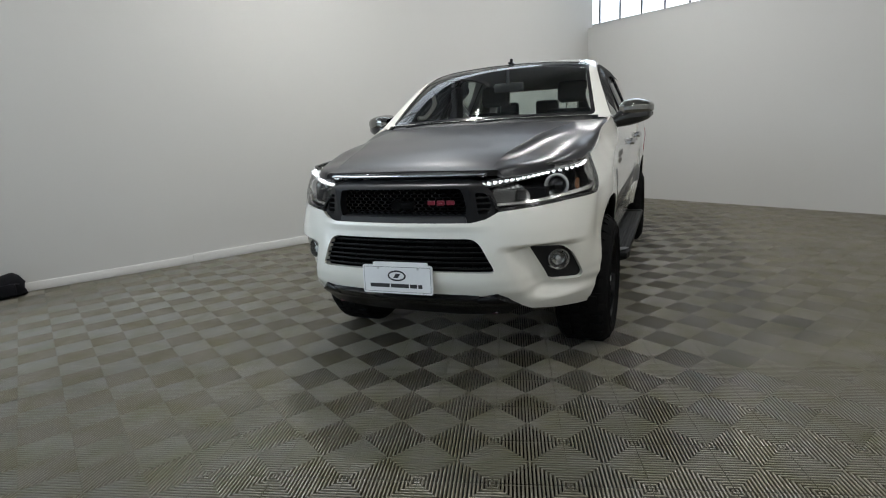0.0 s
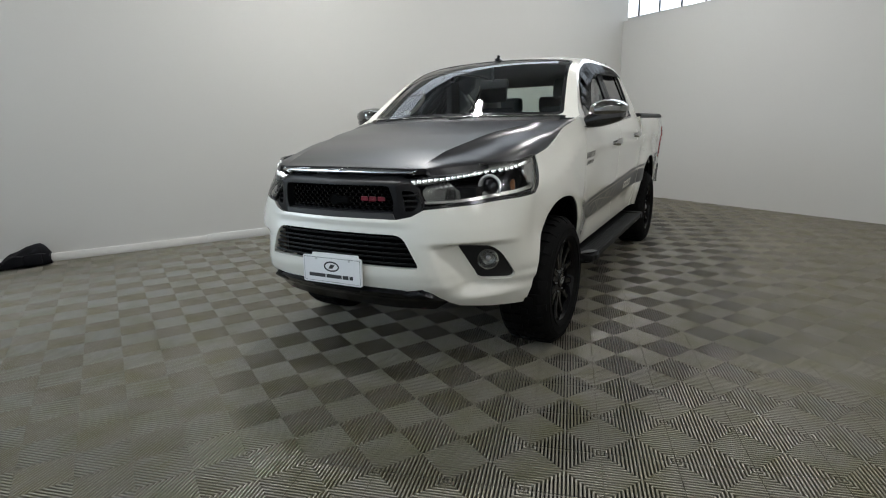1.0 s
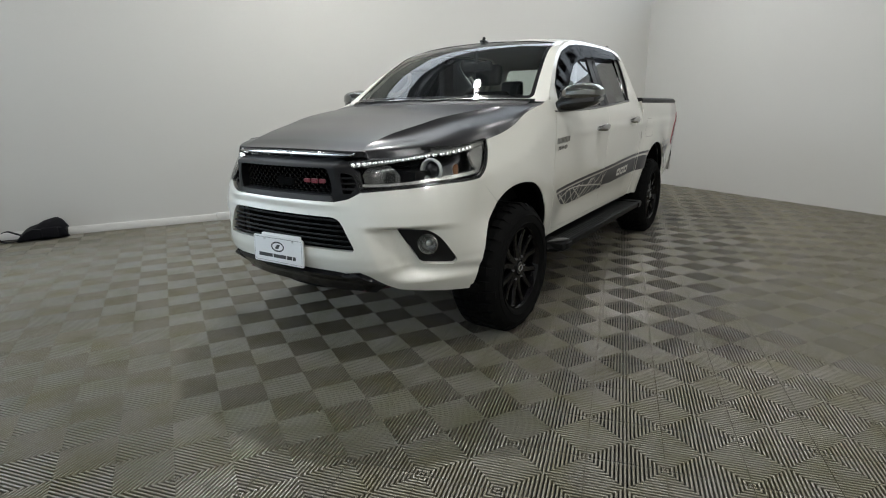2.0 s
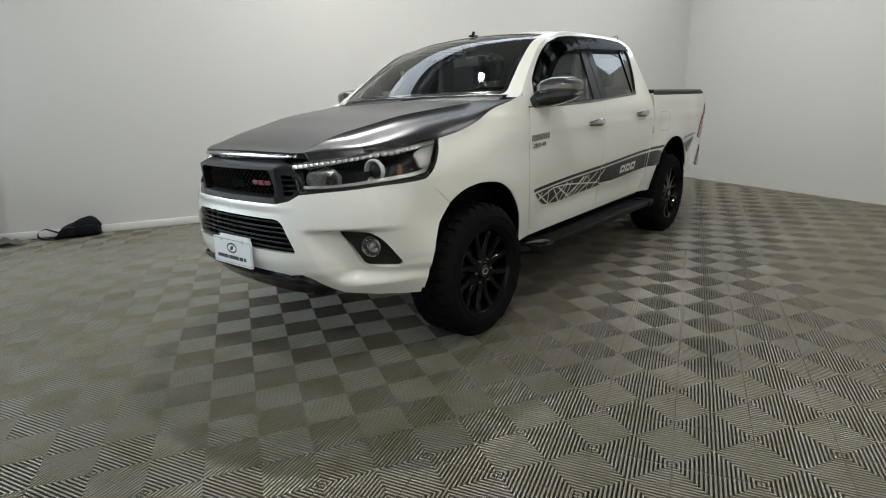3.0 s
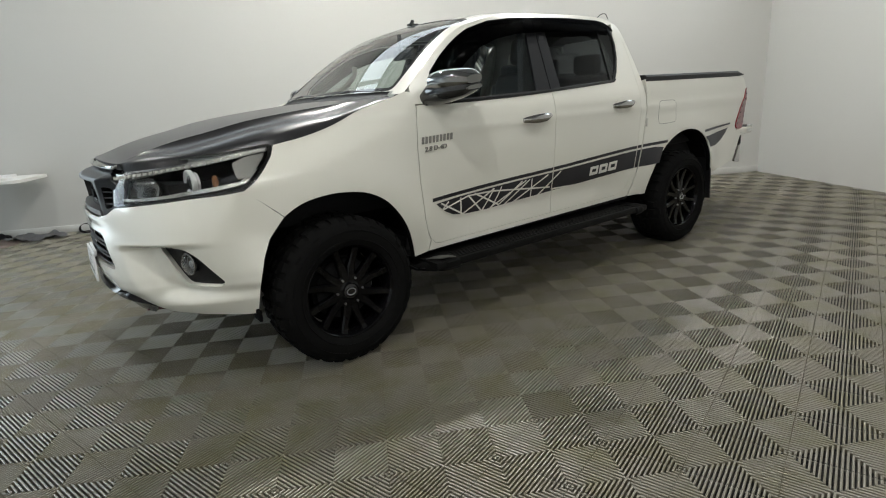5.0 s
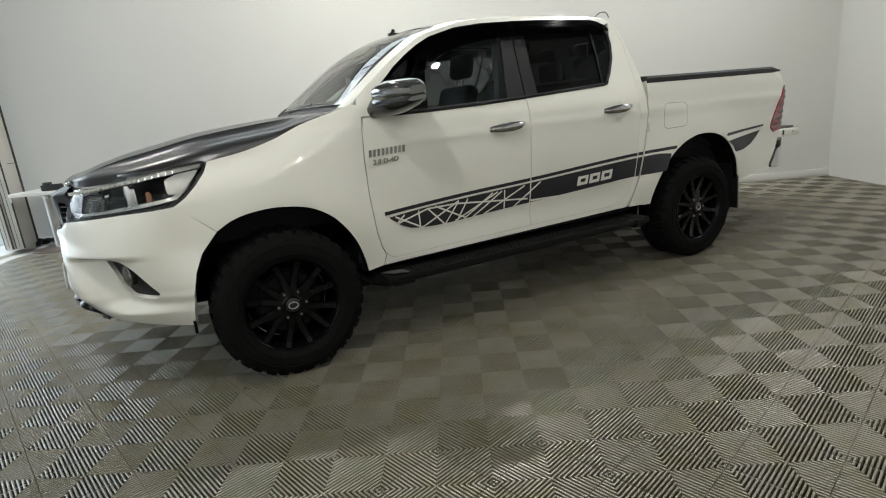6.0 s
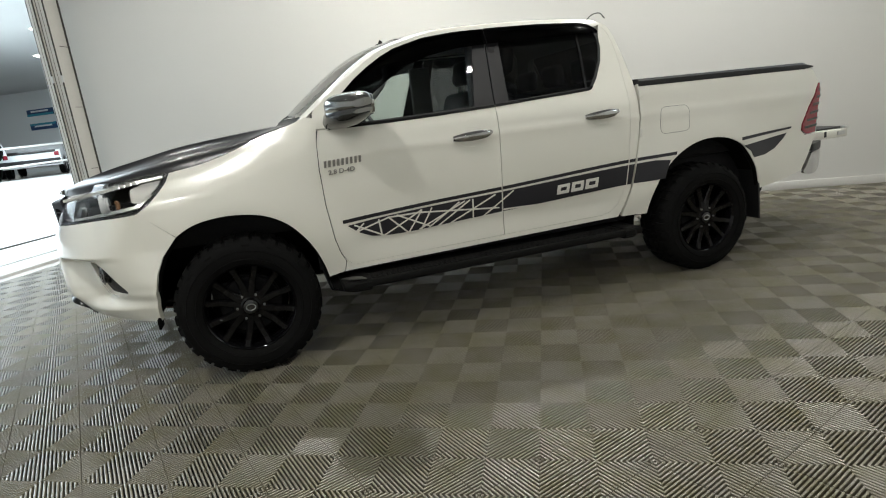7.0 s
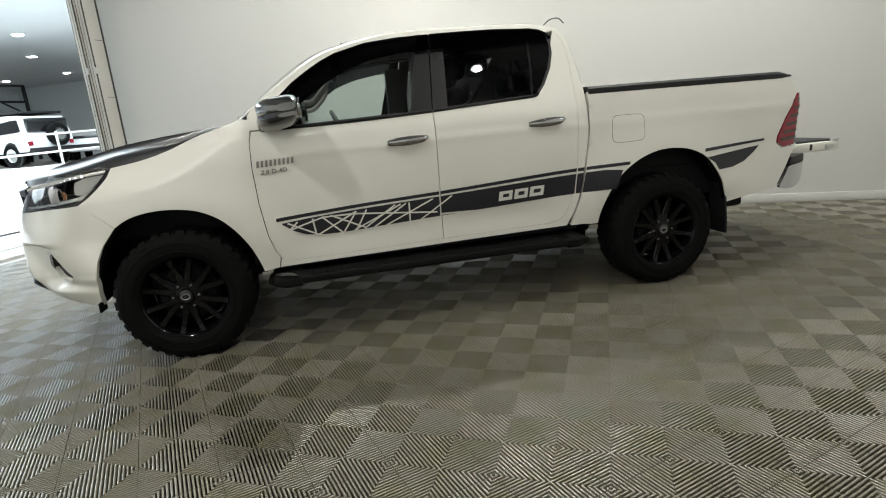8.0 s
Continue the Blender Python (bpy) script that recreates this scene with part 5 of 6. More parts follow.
# arch liners
for ax, az, ar in ((0.02, 0.40, 0.50), (3.085, 0.40, 0.535)):
    for sg in (-1, 1):
        bm = bmesh.new()
        rows = []
        for i in range(25):
            a = math.pi * (-0.02 + 1.04 * i / 24)
            lx, lz = ax + ar * math.cos(a), az + ar * math.sin(a)
            rows.append([bm.verts.new((lx, sg * y, lz)) for y in (min(0.86, side_y(lx, max(lz, 0.45)) - 0.055), 0.70, 0.50)])
        for p_, q_ in zip(rows, rows[1:]):
            for k in range(2):
                bm.faces.new((p_[k], p_[k + 1], q_[k + 1], q_[k]))
        part("arch_liner", bm, LINER, truck)
        bm = bmesh.new()
        c = bm.verts.new((ax, sg * 0.50, az))
        ring = [bm.verts.new((ax + ar * math.cos(math.pi * i / 24), sg * 0.50, az + ar * math.sin(math.pi * i / 24))) for i in range(25)]
        for p_, q_ in zip(ring, ring[1:]):
            bm.faces.new((c, p_, q_))
        part("arch_wall", bm, LINER, truck, smooth=False)
        # black lip round the edge of the arch
        pts = smooth_line(ARCH_F if ax < 1 else ARCH_R)
        fnn = side if sg < 0 else side_r
        lip = [fnn(ax + (x - ax) * 1.022, az + (z - az) * 1.022) + Vector((0, -sg * 0.024, 0)) for x, z in pts]
        if ax < 1:
            for x, z in ((-0.322, 0.775), (-0.366, 0.725), (-0.408, 0.64), (-0.436, 0.55)):
                lip.append(nose(sg * arc_x(x - 0.008), z) + Vector((0.006, -sg * 0.034, 0)))
        part("arch_lip", tube(bmesh.new(), lip, 0.021, 8), LINER, truck)
        part("axle", rod(bmesh.new(), (ax - 0.02, sg * 0.72, 0.378), (ax - 0.02, 0, 0.36), 0.045, seg=12), DARKSTEEL, truck)

# underside
part("chassis", boxed(-0.55, 4.05, -0.50, 0.50, 0.38, 0.60, 0.03), DARKSTEEL, truck)
# unseen box, added to stop light passing under the cab
part("underbody_block", boxed(0.46, 2.66, -0.56, 0.56, 0.27, 0.40, 0.03), DARKSTEEL, truck)
part("cab_floor", boxed(0.42, 2.50, -0.78, 0.78, 0.44, 0.56, 0.02), DARKSTEEL, truck)
part("bed_under", boxed(2.60, 4.12, -0.70, 0.70, 0.56, 0.80, 0.02), DARKSTEEL, truck)
part("exhaust_pipe", rod(bmesh.new(), (3.75, -0.58, 0.50), (3.98, -0.60, 0.53), 0.032, seg=14), DARKSTEEL, truck)
part("spare_wheel", lathe(bmesh.new(), [(0.18, 0.40), (0.34, 0.40), (0.36, 0.46), (0.36, 0.56), (0.18, 0.56)], 36, "Z", (3.70, 0, 0)), RUBBER, truck)

# mud flaps behind the wheels
for sg in (-1, 1):
    y0, y1 = sorted((sg * 0.70, sg * 0.862))
    bm = bmesh.new()
    A_ = [(3.490, 0.78), (3.555, 0.70), (3.592, 0.58), (3.606, 0.40), (3.610, 0.285)]
    rows = [[bm.verts.new((x + d, y, z)) for d, y in ((-0.012, y0), (-0.012, y1), (0.0, y1), (0.0, y0))] for x, z in A_]
    for p_, q_ in zip(rows, rows[1:]):
        for k in range(4):
            bm.faces.new((p_[k], p_[(k + 1) % 4], q_[(k + 1) % 4], q_[k]))
    bm.faces.new(rows[0])
    bm.faces.new(rows[-1][::-1])
    bmesh.ops.recalc_face_normals(bm, faces=bm.faces)
    part("mud_flap", bm, PLASTIC, truck, "black mud flap")
    part("mud_flap", boxed(-0.464, -0.450, *sorted((sg * 0.78, sg * 0.868)), 0.345, 0.400, 0.004), LINER, truck, "small black flap ahead of the wheel")
    # side step
    ss = part("side_step", box(bmesh.new(), 0.50, 2.50, *sorted((sg * 0.60, sg * 0.950)), 0.372, 0.420, 0.014), STEPBLACK, truck, "black ribbed side step")
    for i in range(5):
        y = sg * (0.835 + i * 0.022)
        part("step_rib", boxed(0.66, 2.34, y - 0.006, y + 0.006, 0.420, 0.4245, 0.002), STEPBLACK, ss, smooth=False)
    for x0, x1, d in ((0.455, 0.66, 1), (2.36, 2.545, -1)):
        bm = bmesh.new()
        rows = []
        for i in range(9):
            f_ = i / 8
            x = x0 + (x1 - x0) * f_
            q = f_ if d > 0 else 1 - f_
            zt, w = 0.392 + 0.040 * math.sin(min(1, q * 1.6) * math.pi / 2), 0.82 + 0.138 * math.sin(min(1, q * 1.5) * math.pi / 2)
            rows.append([bm.verts.new((x, sg * y, z)) for y, z in ((0.66, 0.358), (0.66, zt - 0.006), (w - 0.03, zt - 0.006), (w, zt - 0.024), (w, 0.375), (w - 0.02, 0.358))])
        for p_, q_ in zip(rows, rows[1:]):
            for k in range(6):
                bm.faces.new((p_[k], p_[(k + 1) % 6], q_[(k + 1) % 6], q_[k]))
        bm.faces.new(rows[0])
        bm.faces.new(rows[-1][::-1])
        bmesh.ops.recalc_face_normals(bm, faces=bm.faces)
        end = part("step_end", bm, STEPBLACK, ss)
        if d > 0:
            # a pale wedge on the front end
            part("step_cap", sheet(rounded([(0.500, 0.835), (0.545, 0.928), (0.640, 0.950), (0.600, 0.895)], 0.012), [], lambda x, y, sg=sg: Vector((x, sg * y, 0.407 + 0.030 * math.sin(min(1, (x - 0.455) / 0.205 * 1.6) * math.pi / 2) - 0.35 * max(0.0, y - 0.925))), 0.02, 0.015, 0.004, out=(0.57, sg * 0.9, 0.2)), STEPCAP, end)
    for x in (0.75, 1.5, 2.25):
        part("step_bracket", boxed(x, x + 0.08, *sorted((sg * 0.45, sg * 0.85)), 0.37, 0.40, 0.004), DARKSTEEL, ss)

# ---- mirrors, handles ----
for fn, sg in SIDES:
    def shell(square, prof, name, mat, parent, label=""):
        """Lofts rounded sections outwards along the mirror."""
        bm, prev = bmesh.new(), None
        for y, x0, x1, z0, z1 in prof:
            ring = []
            for k in range(28):
                a = k * math.tau / 28
                c, s = math.cos(a), math.sin(a)
                x = (x0 + x1) / 2 + (x1 - x0) / 2 * math.copysign(abs(c) ** square, c)
                ring.append(bm.verts.new((x, sg * y, (z0 + z1) / 2 + (z1 - z0) / 2 * math.copysign(abs(s) ** square, s) + 0.11 * (x - 0.67))))
            if prev:
                for k in range(28):
                    bm.faces.new((prev[k], prev[(k + 1) % 28], ring[(k + 1) % 28], ring[k]))
            else:
                bm.faces.new(ring)
            prev = ring
        bm.faces.new(prev[::-1])
        bmesh.ops.recalc_face_normals(bm, faces=bm.faces)
        return part(name, bm, mat, parent, label)
    mr = shell(0.7, [(0.835, 0.535, 0.735, 1.266, 1.340), (0.88, 0.540, 0.765, 1.262, 1.385), (0.94, 0.553, 0.775, 1.268, 1.400), (1.0, 0.580, 0.776, 1.281, 1.395), (1.05, 0.620, 0.774, 1.298, 1.380), (1.073, 0.665, 0.768, 1.315, 1.360)],
               "door_mirror", GLOSSBLACK, truck, "door mirror with chrome cap and black base")
    shell(0.6, [(0.872, 0.572, 0.772, 1.345, 1.415), (0.905, 0.548, 0.781, 1.332, 1.434), (0.95, 0.552, 0.785, 1.333, 1.440), (1.0, 0.574, 0.784, 1.336, 1.435), (1.05, 0.612, 0.780, 1.343, 1.418), (1.082, 0.672, 0.770, 1.352, 1.392)],
          "mirror_cap", DARKCHROME, mr, "chrome mirror cap")
    shell(0.6, [(0.955, 0.700, 0.780, 1.300, 1.330), (0.99, 0.655, 0.783, 1.298, 1.329), (1.04, 0.640, 0.781, 1.308, 1.336), (1.079, 0.676, 0.772, 1.322, 1.343)], "mirror_indicator", DARKCHROME, mr, "chrome lip with the indicator")
    bm = bmesh.new()
    extrude_poly(bm, rounded([(0.905, 1.30), (1.035, 1.312), (1.045, 1.385), (1.0, 1.412), (0.91, 1.408)], 0.02), lambda a, b: Vector((0.790, sg * a, b + 0.012)), lambda a, b: Vector((0.776, sg * a, b + 0.012)))
    part("mirror_glass", bm, CHROME, mr)
    for x0, x1, z, host in ((1.252, 1.490, 1.132, "front"), (2.138, 2.372, 1.165, "rear")):
        # recessed cup and a chrome bow
        xm = (x0 + x1) / 2
        cup = ell(xm - 0.005, z - 0.002, 0.088, 0.056, 32)
        hd = part("door_handle", sheet(cup, [], lambda x, zz: Vector((x, sg * (side_y(x, zz) + 0.0015 - 0.034 * max(0.0, 1 - ((x - xm) / 0.082) ** 2 - ((zz - z) / 0.052) ** 2) ** 0.7), zz)), 0.012, 0.010), PAINT, truck, "chrome pull handle")
        bm, prev = bmesh.new(), None
        for i in range(21):
            f_ = i / 20
            x = x0 + (x1 - x0) * f_
            bow = 0.034 * math.sin(f_ * math.pi) ** 0.6
            hh = 0.013 + 0.013 * math.sin(f_ * math.pi) ** 0.7
            y = side_y(x, z) + bow
            zc = z + 0.006 + 0.010 * (f_ - 0.5)
            ring = [bm.verts.new((x, sg * (y + dy), zc + dz)) for dy, dz in ((0.010, -hh * 0.5), (0.014, 0.0), (0.010, hh * 0.7), (0.002, hh), (-0.006, hh * 0.6), (-0.006, -hh * 0.7), (0.002, -hh))]
            if prev:
                for k in range(7):
                    bm.faces.new((prev[k], prev[(k + 1) % 7], ring[(k + 1) % 7], ring[k]))
            else:
                bm.faces.new(ring)
            prev = ring
        bm.faces.new(prev[::-1])
        bmesh.ops.recalc_face_normals(bm, faces=bm.faces)
        part("handle_bow", bm, CHROME, hd, "chrome bow")
        part("key_cover", sheet(ell(x1 - 0.012, z + 0.016, 0.022, 0.014, 16), [], lambda x, zz: Vector((x, sg * (side_y(x, zz) + 0.014), zz)), 0.012, 0.008, 0.014), CHROME, hd)

# ---- side decals ----
for fn, sg in SIDES:
    line_lo = curve1([(0.56, 0.742), (1.06, 0.774), (1.55, 0.795), (2.49, 0.843), (2.84, 0.852), (3.38, 0.880), (3.88, 0.912)])
    line_hi = curve1([(0.55, 0.762), (1.06, 0.794), (1.55, 0.815), (2.49, 0.864), (2.84, 0.873), (3.38, 0.902), (3.90, 0.928)])
    # panel joints that cut the stripe: each is a line x = a + b z
    cut_door, cut_shut, cut_cab, cut_bed = (lambda z: 2.378 + 0.094 * z), (lambda z: 2.386 + 0.094 * z), (lambda z: 2.358 + 0.178 * z), (lambda z: 2.373 + 0.178 * z)

    def strip(x0, x1, lo, hi):
        """A band between two lines, cut at its ends by numbers or by panel joints."""
        xa = x0 if isinstance(x0, float) else x0(0.78)
        xb = x1 if isinstance(x1, float) else x1(0.78)
        n = max(2, int((xb - xa) / 0.06))
        xs = [xa + (xb - xa) * i / n for i in range(n + 1)]
        low, high = [(x, lo(x)) for x in xs], [(x, hi(x)) for x in xs]
        for row in (low, high):
            for k, cut in ((0, x0), (-1, x1)):
                if not isinstance(cut, float):
                    row[k] = (cut(row[k][1]), row[k][1])
        return low + high[::-1]

    dec = None
    for x0, x1 in ((0.560, 1.541), (1.551, cut_door), (cut_shut, cut_cab), (cut_bed, 2.825), (3.385, 3.875)):
        ob = part("stripe" if dec else "side_stripe", sheet(strip(x0, x1, line_lo, line_hi), [], fn, 0.05, 0.03, lift=0.0025), DECAL, dec or truck, "" if dec else "black vinyl side stripe with web pattern")
        dec = dec or ob
    band_hi = curve1([(0.585, 0.728), (0.80, 0.747), (1.06, 0.762), (1.55, 0.783), (2.49, 0.828), (2.84, 0.838)])
    band_lo = curve1([(0.585, 0.726), (0.64, 0.682), (0.70, 0.650), (0.76, 0.636), (0.90, 0.630), (1.20, 0.642), (1.55, 0.658), (1.80, 0.668), (2.10, 0.682), (2.49, 0.699), (2.75, 0.703)])
    for x0, x1 in ((0.588, 1.541), (1.551, cut_door), (cut_shut, cut_cab), (cut_bed, 2.735)):
        poly = strip(x0, x1, band_lo, band_hi)
        if x1 == 2.735:
            k = poly.index((x1, band_hi(x1)))
            poly[k] = (2.775, 0.822)
        part("stripe", sheet(poly, [], fn, 0.05, 0.03, lift=0.0025), DECAL, dec)
    part("stripe", sheet([(3.505, 0.748), (3.62, 0.755), (3.72, 0.785), (3.80, 0.845), (3.835, 0.885), (3.60, 0.860), (3.405, 0.842), (3.47, 0.80)], [], fn, 0.05, 0.03, lift=0.0025), DECAL, dec)
    # the white web across the front of the band
    web = [((0.678, 0.728), (0.632, 0.688)), ((0.62, 0.726), (0.805, 0.627)), ((0.637, 0.686), (0.83, 0.74)), ((0.765, 0.737), (0.777, 0.632)), ((0.821, 0.741), (0.934, 0.629)), ((0.783, 0.631), (1.026, 0.752)), ((0.871, 0.745), (1.077, 0.641)),
           ((0.939, 0.628), (1.026, 0.752)), ((1.017, 0.634), (1.088, 0.755)), ((1.004, 0.635), (1.298, 0.763)), ((1.066, 0.638), (1.263, 0.763)), ((1.125, 0.638), (1.331, 0.765)), ((1.203, 0.642), (1.499, 0.773)), ((1.349, 0.767), (1.349, 0.645)),
           ((1.409, 0.645), (1.622, 0.78)), ((0.827, 0.738), (1.007, 0.738)), ((1.007, 0.738), (1.546, 0.684))]
    for (xa, za), (xb, zb) in web:
        d = Vector((xb - xa, zb - za))
        n_ = Vector((-d.y, d.x)).normalized() * 0.0048
        pts_ = []
        for f_ in range(25):
            q = Vector((xa, za)) + d * (f_ / 24)
            if 0.59 < q.x < 1.70 and not 1.538 < q.x < 1.553 and band_lo(q.x) - 0.003 <= q.y <= band_hi(q.x) + 0.006:
                pts_.append(q)
        if len(pts_) > 1:
            poly = [tuple(q + n_) for q in pts_] + [tuple(q - n_) for q in pts_[::-1]]
            part("web_line", sheet(poly, [], fn, 0.06, 0.04, lift=0.0042), PAINT, dec)
    part("web_line", sheet([(1.551, 0.664), (1.74, 0.663), (1.80, 0.668), (1.551, 0.676)], [], fn, 0.06, 0.04, lift=0.0042), PAINT, dec)
    # plain white blocks in place of the lettering
    for x0, x1, z0, z1 in ((1.924, 2.014, 0.706, 0.770), (2.028, 2.118, 0.708, 0.774), (2.132, 2.228, 0.712, 0.779)):
        block, hole = [(x0, z0), (x1, z0 + 0.003), (x1 + 0.008, z1), (x0 + 0.008, z1 - 0.003)], [(x0 + 0.028, z0 + 0.022), (x1 - 0.020, z0 + 0.023), (x1 - 0.016, z1 - 0.020), (x0 + 0.032, z1 - 0.021)]
        part("white_block", sheet(rounded(block, 0.004), [rounded(hole, 0.003)], fn, 0.05, 0.02, lift=0.0042), DECALWHITE, dec)
    # chrome badge on the door as rows of plain bars
    for bx, z0, z1, n, w in ((0.502, 1.064, 1.100, 9, 0.0185),):
        for i in range(n):
            xa = bx + i * (0.215 / 9 if n == 9 else 0.030)
            dz = 0.045 * (xa - bx)
            part("badge_bar", sheet([(xa, z0 + dz), (xa + w * 0.72, z0 + dz), (xa + w * 0.72 + 0.004, z1 + dz), (xa + 0.004, z1 + dz)], [], fn, 0.03, 0.02, 0.004, lift=0.005), SILVERLETTER, truck)

# engine type in silver characters below the badge bars
tc_ = bpy.data.curves.new("engine_type", "FONT")
tc_.body, tc_.size, tc_.extrude, tc_.offset, tc_.shear = "2.8 D-4D", 0.034, 0.002, 0.0006, 0.1
tmp = new("engine_type", tc_)
bpy.context.view_layer.update()
tmesh = bpy.data.meshes.new_from_object(tmp.evaluated_get(bpy.context.evaluated_depsgraph_get()))
bpy.data.objects.remove(tmp)
bm = bmesh.new()
bm.from_mesh(tmesh)
for v_ in bm.verts:
    x, z, d = 0.520 + v_.co.x * 1.13, 1.024 + v_.co.y + 0.05 * v_.co.x, v_.co.z
    v_.co = Vector((x, -side_y(x, z) - 0.004 - d, z))
part("engine_type", bm, SILVERLETTER, truck, "silver engine type lettering", smooth=False)

# ---- cabin ----
part("dashboard", sheet([(0.42, -0.68), (0.98, -0.68), (0.98, 0.68), (0.42, 0.68)], [], lambda x, y: Vector((x, y, 1.285 - 0.06 * step(0.75, 0.98, x) - 0.02 * (y / 0.68) ** 2 + 0.035 * math.exp(-((y - 0.36) / 0.22) ** 2) * math.exp(-((x - 0.88) / 0.10) ** 2))), 0.06, 0.05, 0.25, out=(0.7, 0, 0.5)), DASH, truck)
part("steering_wheel", tube(bmesh.new(), [Vector((1.06, 0.36, 1.20)) + 0.185 * (Vector((0, 1, 0)) * math.cos(k * math.tau / 32) + Vector((-0.42, 0, 0.90)) * math.sin(k * math.tau / 32)) for k in range(32)], 0.015, 8, True), DASH, truck)
part("steering_hub", rod(bmesh.new(), (0.95, 0.36, 1.14), (1.055, 0.36, 1.20), 0.05, 0.07, 16), DASH, truck)
for y in (-0.36, 0.36):
    seat = part("front_seat", boxed(1.12, 1.62, y - 0.25, y + 0.25, 0.72, 0.90, 0.05, seg=3), SEATCLOTH, truck, "dark leather front seat")
    part("backrest", box(bmesh.new(), -0.06, 0.06, -0.24, 0.24, 0.0, 0.62, 0.05, Matrix.Translation((1.62, y, 0.84)) @ Matrix.Rotation(radians(17), 4, "Y"), 3), SEATCLOTH, seat)
    part("headrest", box(bmesh.new(), -0.05, 0.05, -0.135, 0.135, 0.0, 0.19, 0.045, Matrix.Translation((1.815, y, 1.49)) @ Matrix.Rotation(radians(10), 4, "Y"), 3), SEATCLOTH, seat)
    for dy in (-0.05, 0.05):
        part("headrest_post", rod(bmesh.new(), (1.79, y + dy, 1.40), (1.82, y + dy, 1.52), 0.006, seg=8), STEEL, seat)
bench = part("rear_seat", boxed(2.0, 2.34, -0.66, 0.66, 0.78, 0.94, 0.04, seg=3), SEATCLOTH, truck)
part("backrest", box(bmesh.new(), -0.05, 0.05, -0.66, 0.66, 0.0, 0.52, 0.04, Matrix.Translation((2.34, 0, 0.88)) @ Matrix.Rotation(radians(12), 4, "Y"), 3), SEATCLOTH, bench)
for y in (-0.42, 0.0, 0.42):
    part("headrest", box(bmesh.new(), -0.04, 0.04, -0.12, 0.12, 0.0, 0.15, 0.035, Matrix.Translation((2.44, y, 1.40)), 3), SEATCLOTH, bench)
for sg in (-1, 1):
    part("door_card", boxed(0.62, 2.40, *sorted((sg * 0.80, sg * 0.77)), 0.60, 1.255, 0.01), DASH, truck)
    for x in (1.50,):
        part("seat_belt", boxed(1.60, 1.64, *sorted((sg * 0.70, sg * 0.705)), 0.9, 1.64), INK, truck, smooth=False)
        part("pillar_inner", box(bmesh.new(), 1.47, 1.64, *sorted((sg * 0.60, sg * 0.66)), 1.28, 1.68, 0.02, Matrix.Translation((0, sg * 0.02, 0))), DASH, truck)
    a0 = Vector((0.86, sg * 0.655, 1.52))
    part("grab_handle", tube(bmesh.new(), catmull([Vector((0.80, sg * 0.70, 1.40)), Vector((0.86, sg * 0.66, 1.41)), Vector((0.95, sg * 0.62, 1.50)), Vector((0.97, sg * 0.63, 1.57))], 6), 0.018, 8), HEADLINER, truck, "pale grab handle")
part("mirror_inner", box(bmesh.new(), -0.02, 0.02, -0.12, 0.12, -0.035, 0.035, 0.015, Matrix.Translation((1.02, 0.0, 1.60))), DASH, truck)
part("mirror_stem", rod(bmesh.new(), (0.99, 0.0, 1.62), top(s_at_x(1.0), 0.0) + Vector((0.01, 0, -0.03)), 0.014, seg=8), DASH, truck)

# ---- things along the back wall ----
def table_round():
    """A white top on a steel column with a round brown foot."""
    t = thing("pedestal_table", Matrix.Translation(uv(-3.81, 3.24)), "white-topped pedestal table with steel column and brown round foot", "table")
    bm = bmesh.new()
    extrude_poly(bm, rounded([(-0.33, -0.26), (0.60, -0.26), (0.60, 0.42), (-0.33, 0.42)], 0.16, 8), lambda a, b: ROOM @ Vector((a, b, 0.745)), lambda a, b: ROOM @ Vector((a, b, 0.712)))
    part("tabletop", bm, TABLEWHITE, t)
    part("column", lathe(bmesh.new(), [(0.0, 0.02), (0.045, 0.02), (0.038, 0.06), (0.038, 0.70), (0.08, 0.715)], 24, "Z"), STEEL, t)
    part("foot", lathe(bmesh.new(), [(0.0, 0.035), (0.20, 0.028), (0.275, 0.012), (0.28, 0.0)], 40, "Z"), BROWNBASE, t)


table_round()


def blob_sheet(bm, outline, h, seed, up=0.0):
    """A limp heap of cloth over an outline."""
    rs = random.Random(seed)
    ph = [rs.uniform(0, 6.28) for _ in range(6)]
    O = np.array(outline)
    cx, cy = O[:, 0].mean(), O[:, 1].mean()

    def f(a, b):
        e = min(((O[:, 0] - a) ** 2 + (O[:, 1] - b) ** 2).min() ** 0.5 / 0.07, 1.0)
        w = 0.6 + 0.4 * math.sin(23 * a + 9 * b + ph[0]) * math.sin(17 * b - 8 * a + ph[1]) + 0.15 * math.sin(50 * a + ph[2])
        return Vector((a, b, max(0.0, h * w * math.sqrt(e)) + 0.002))
    return sheet(outline, [], f, 0.022, 0.02, 0.0, out=(cx, cy, -1), bm=bm)


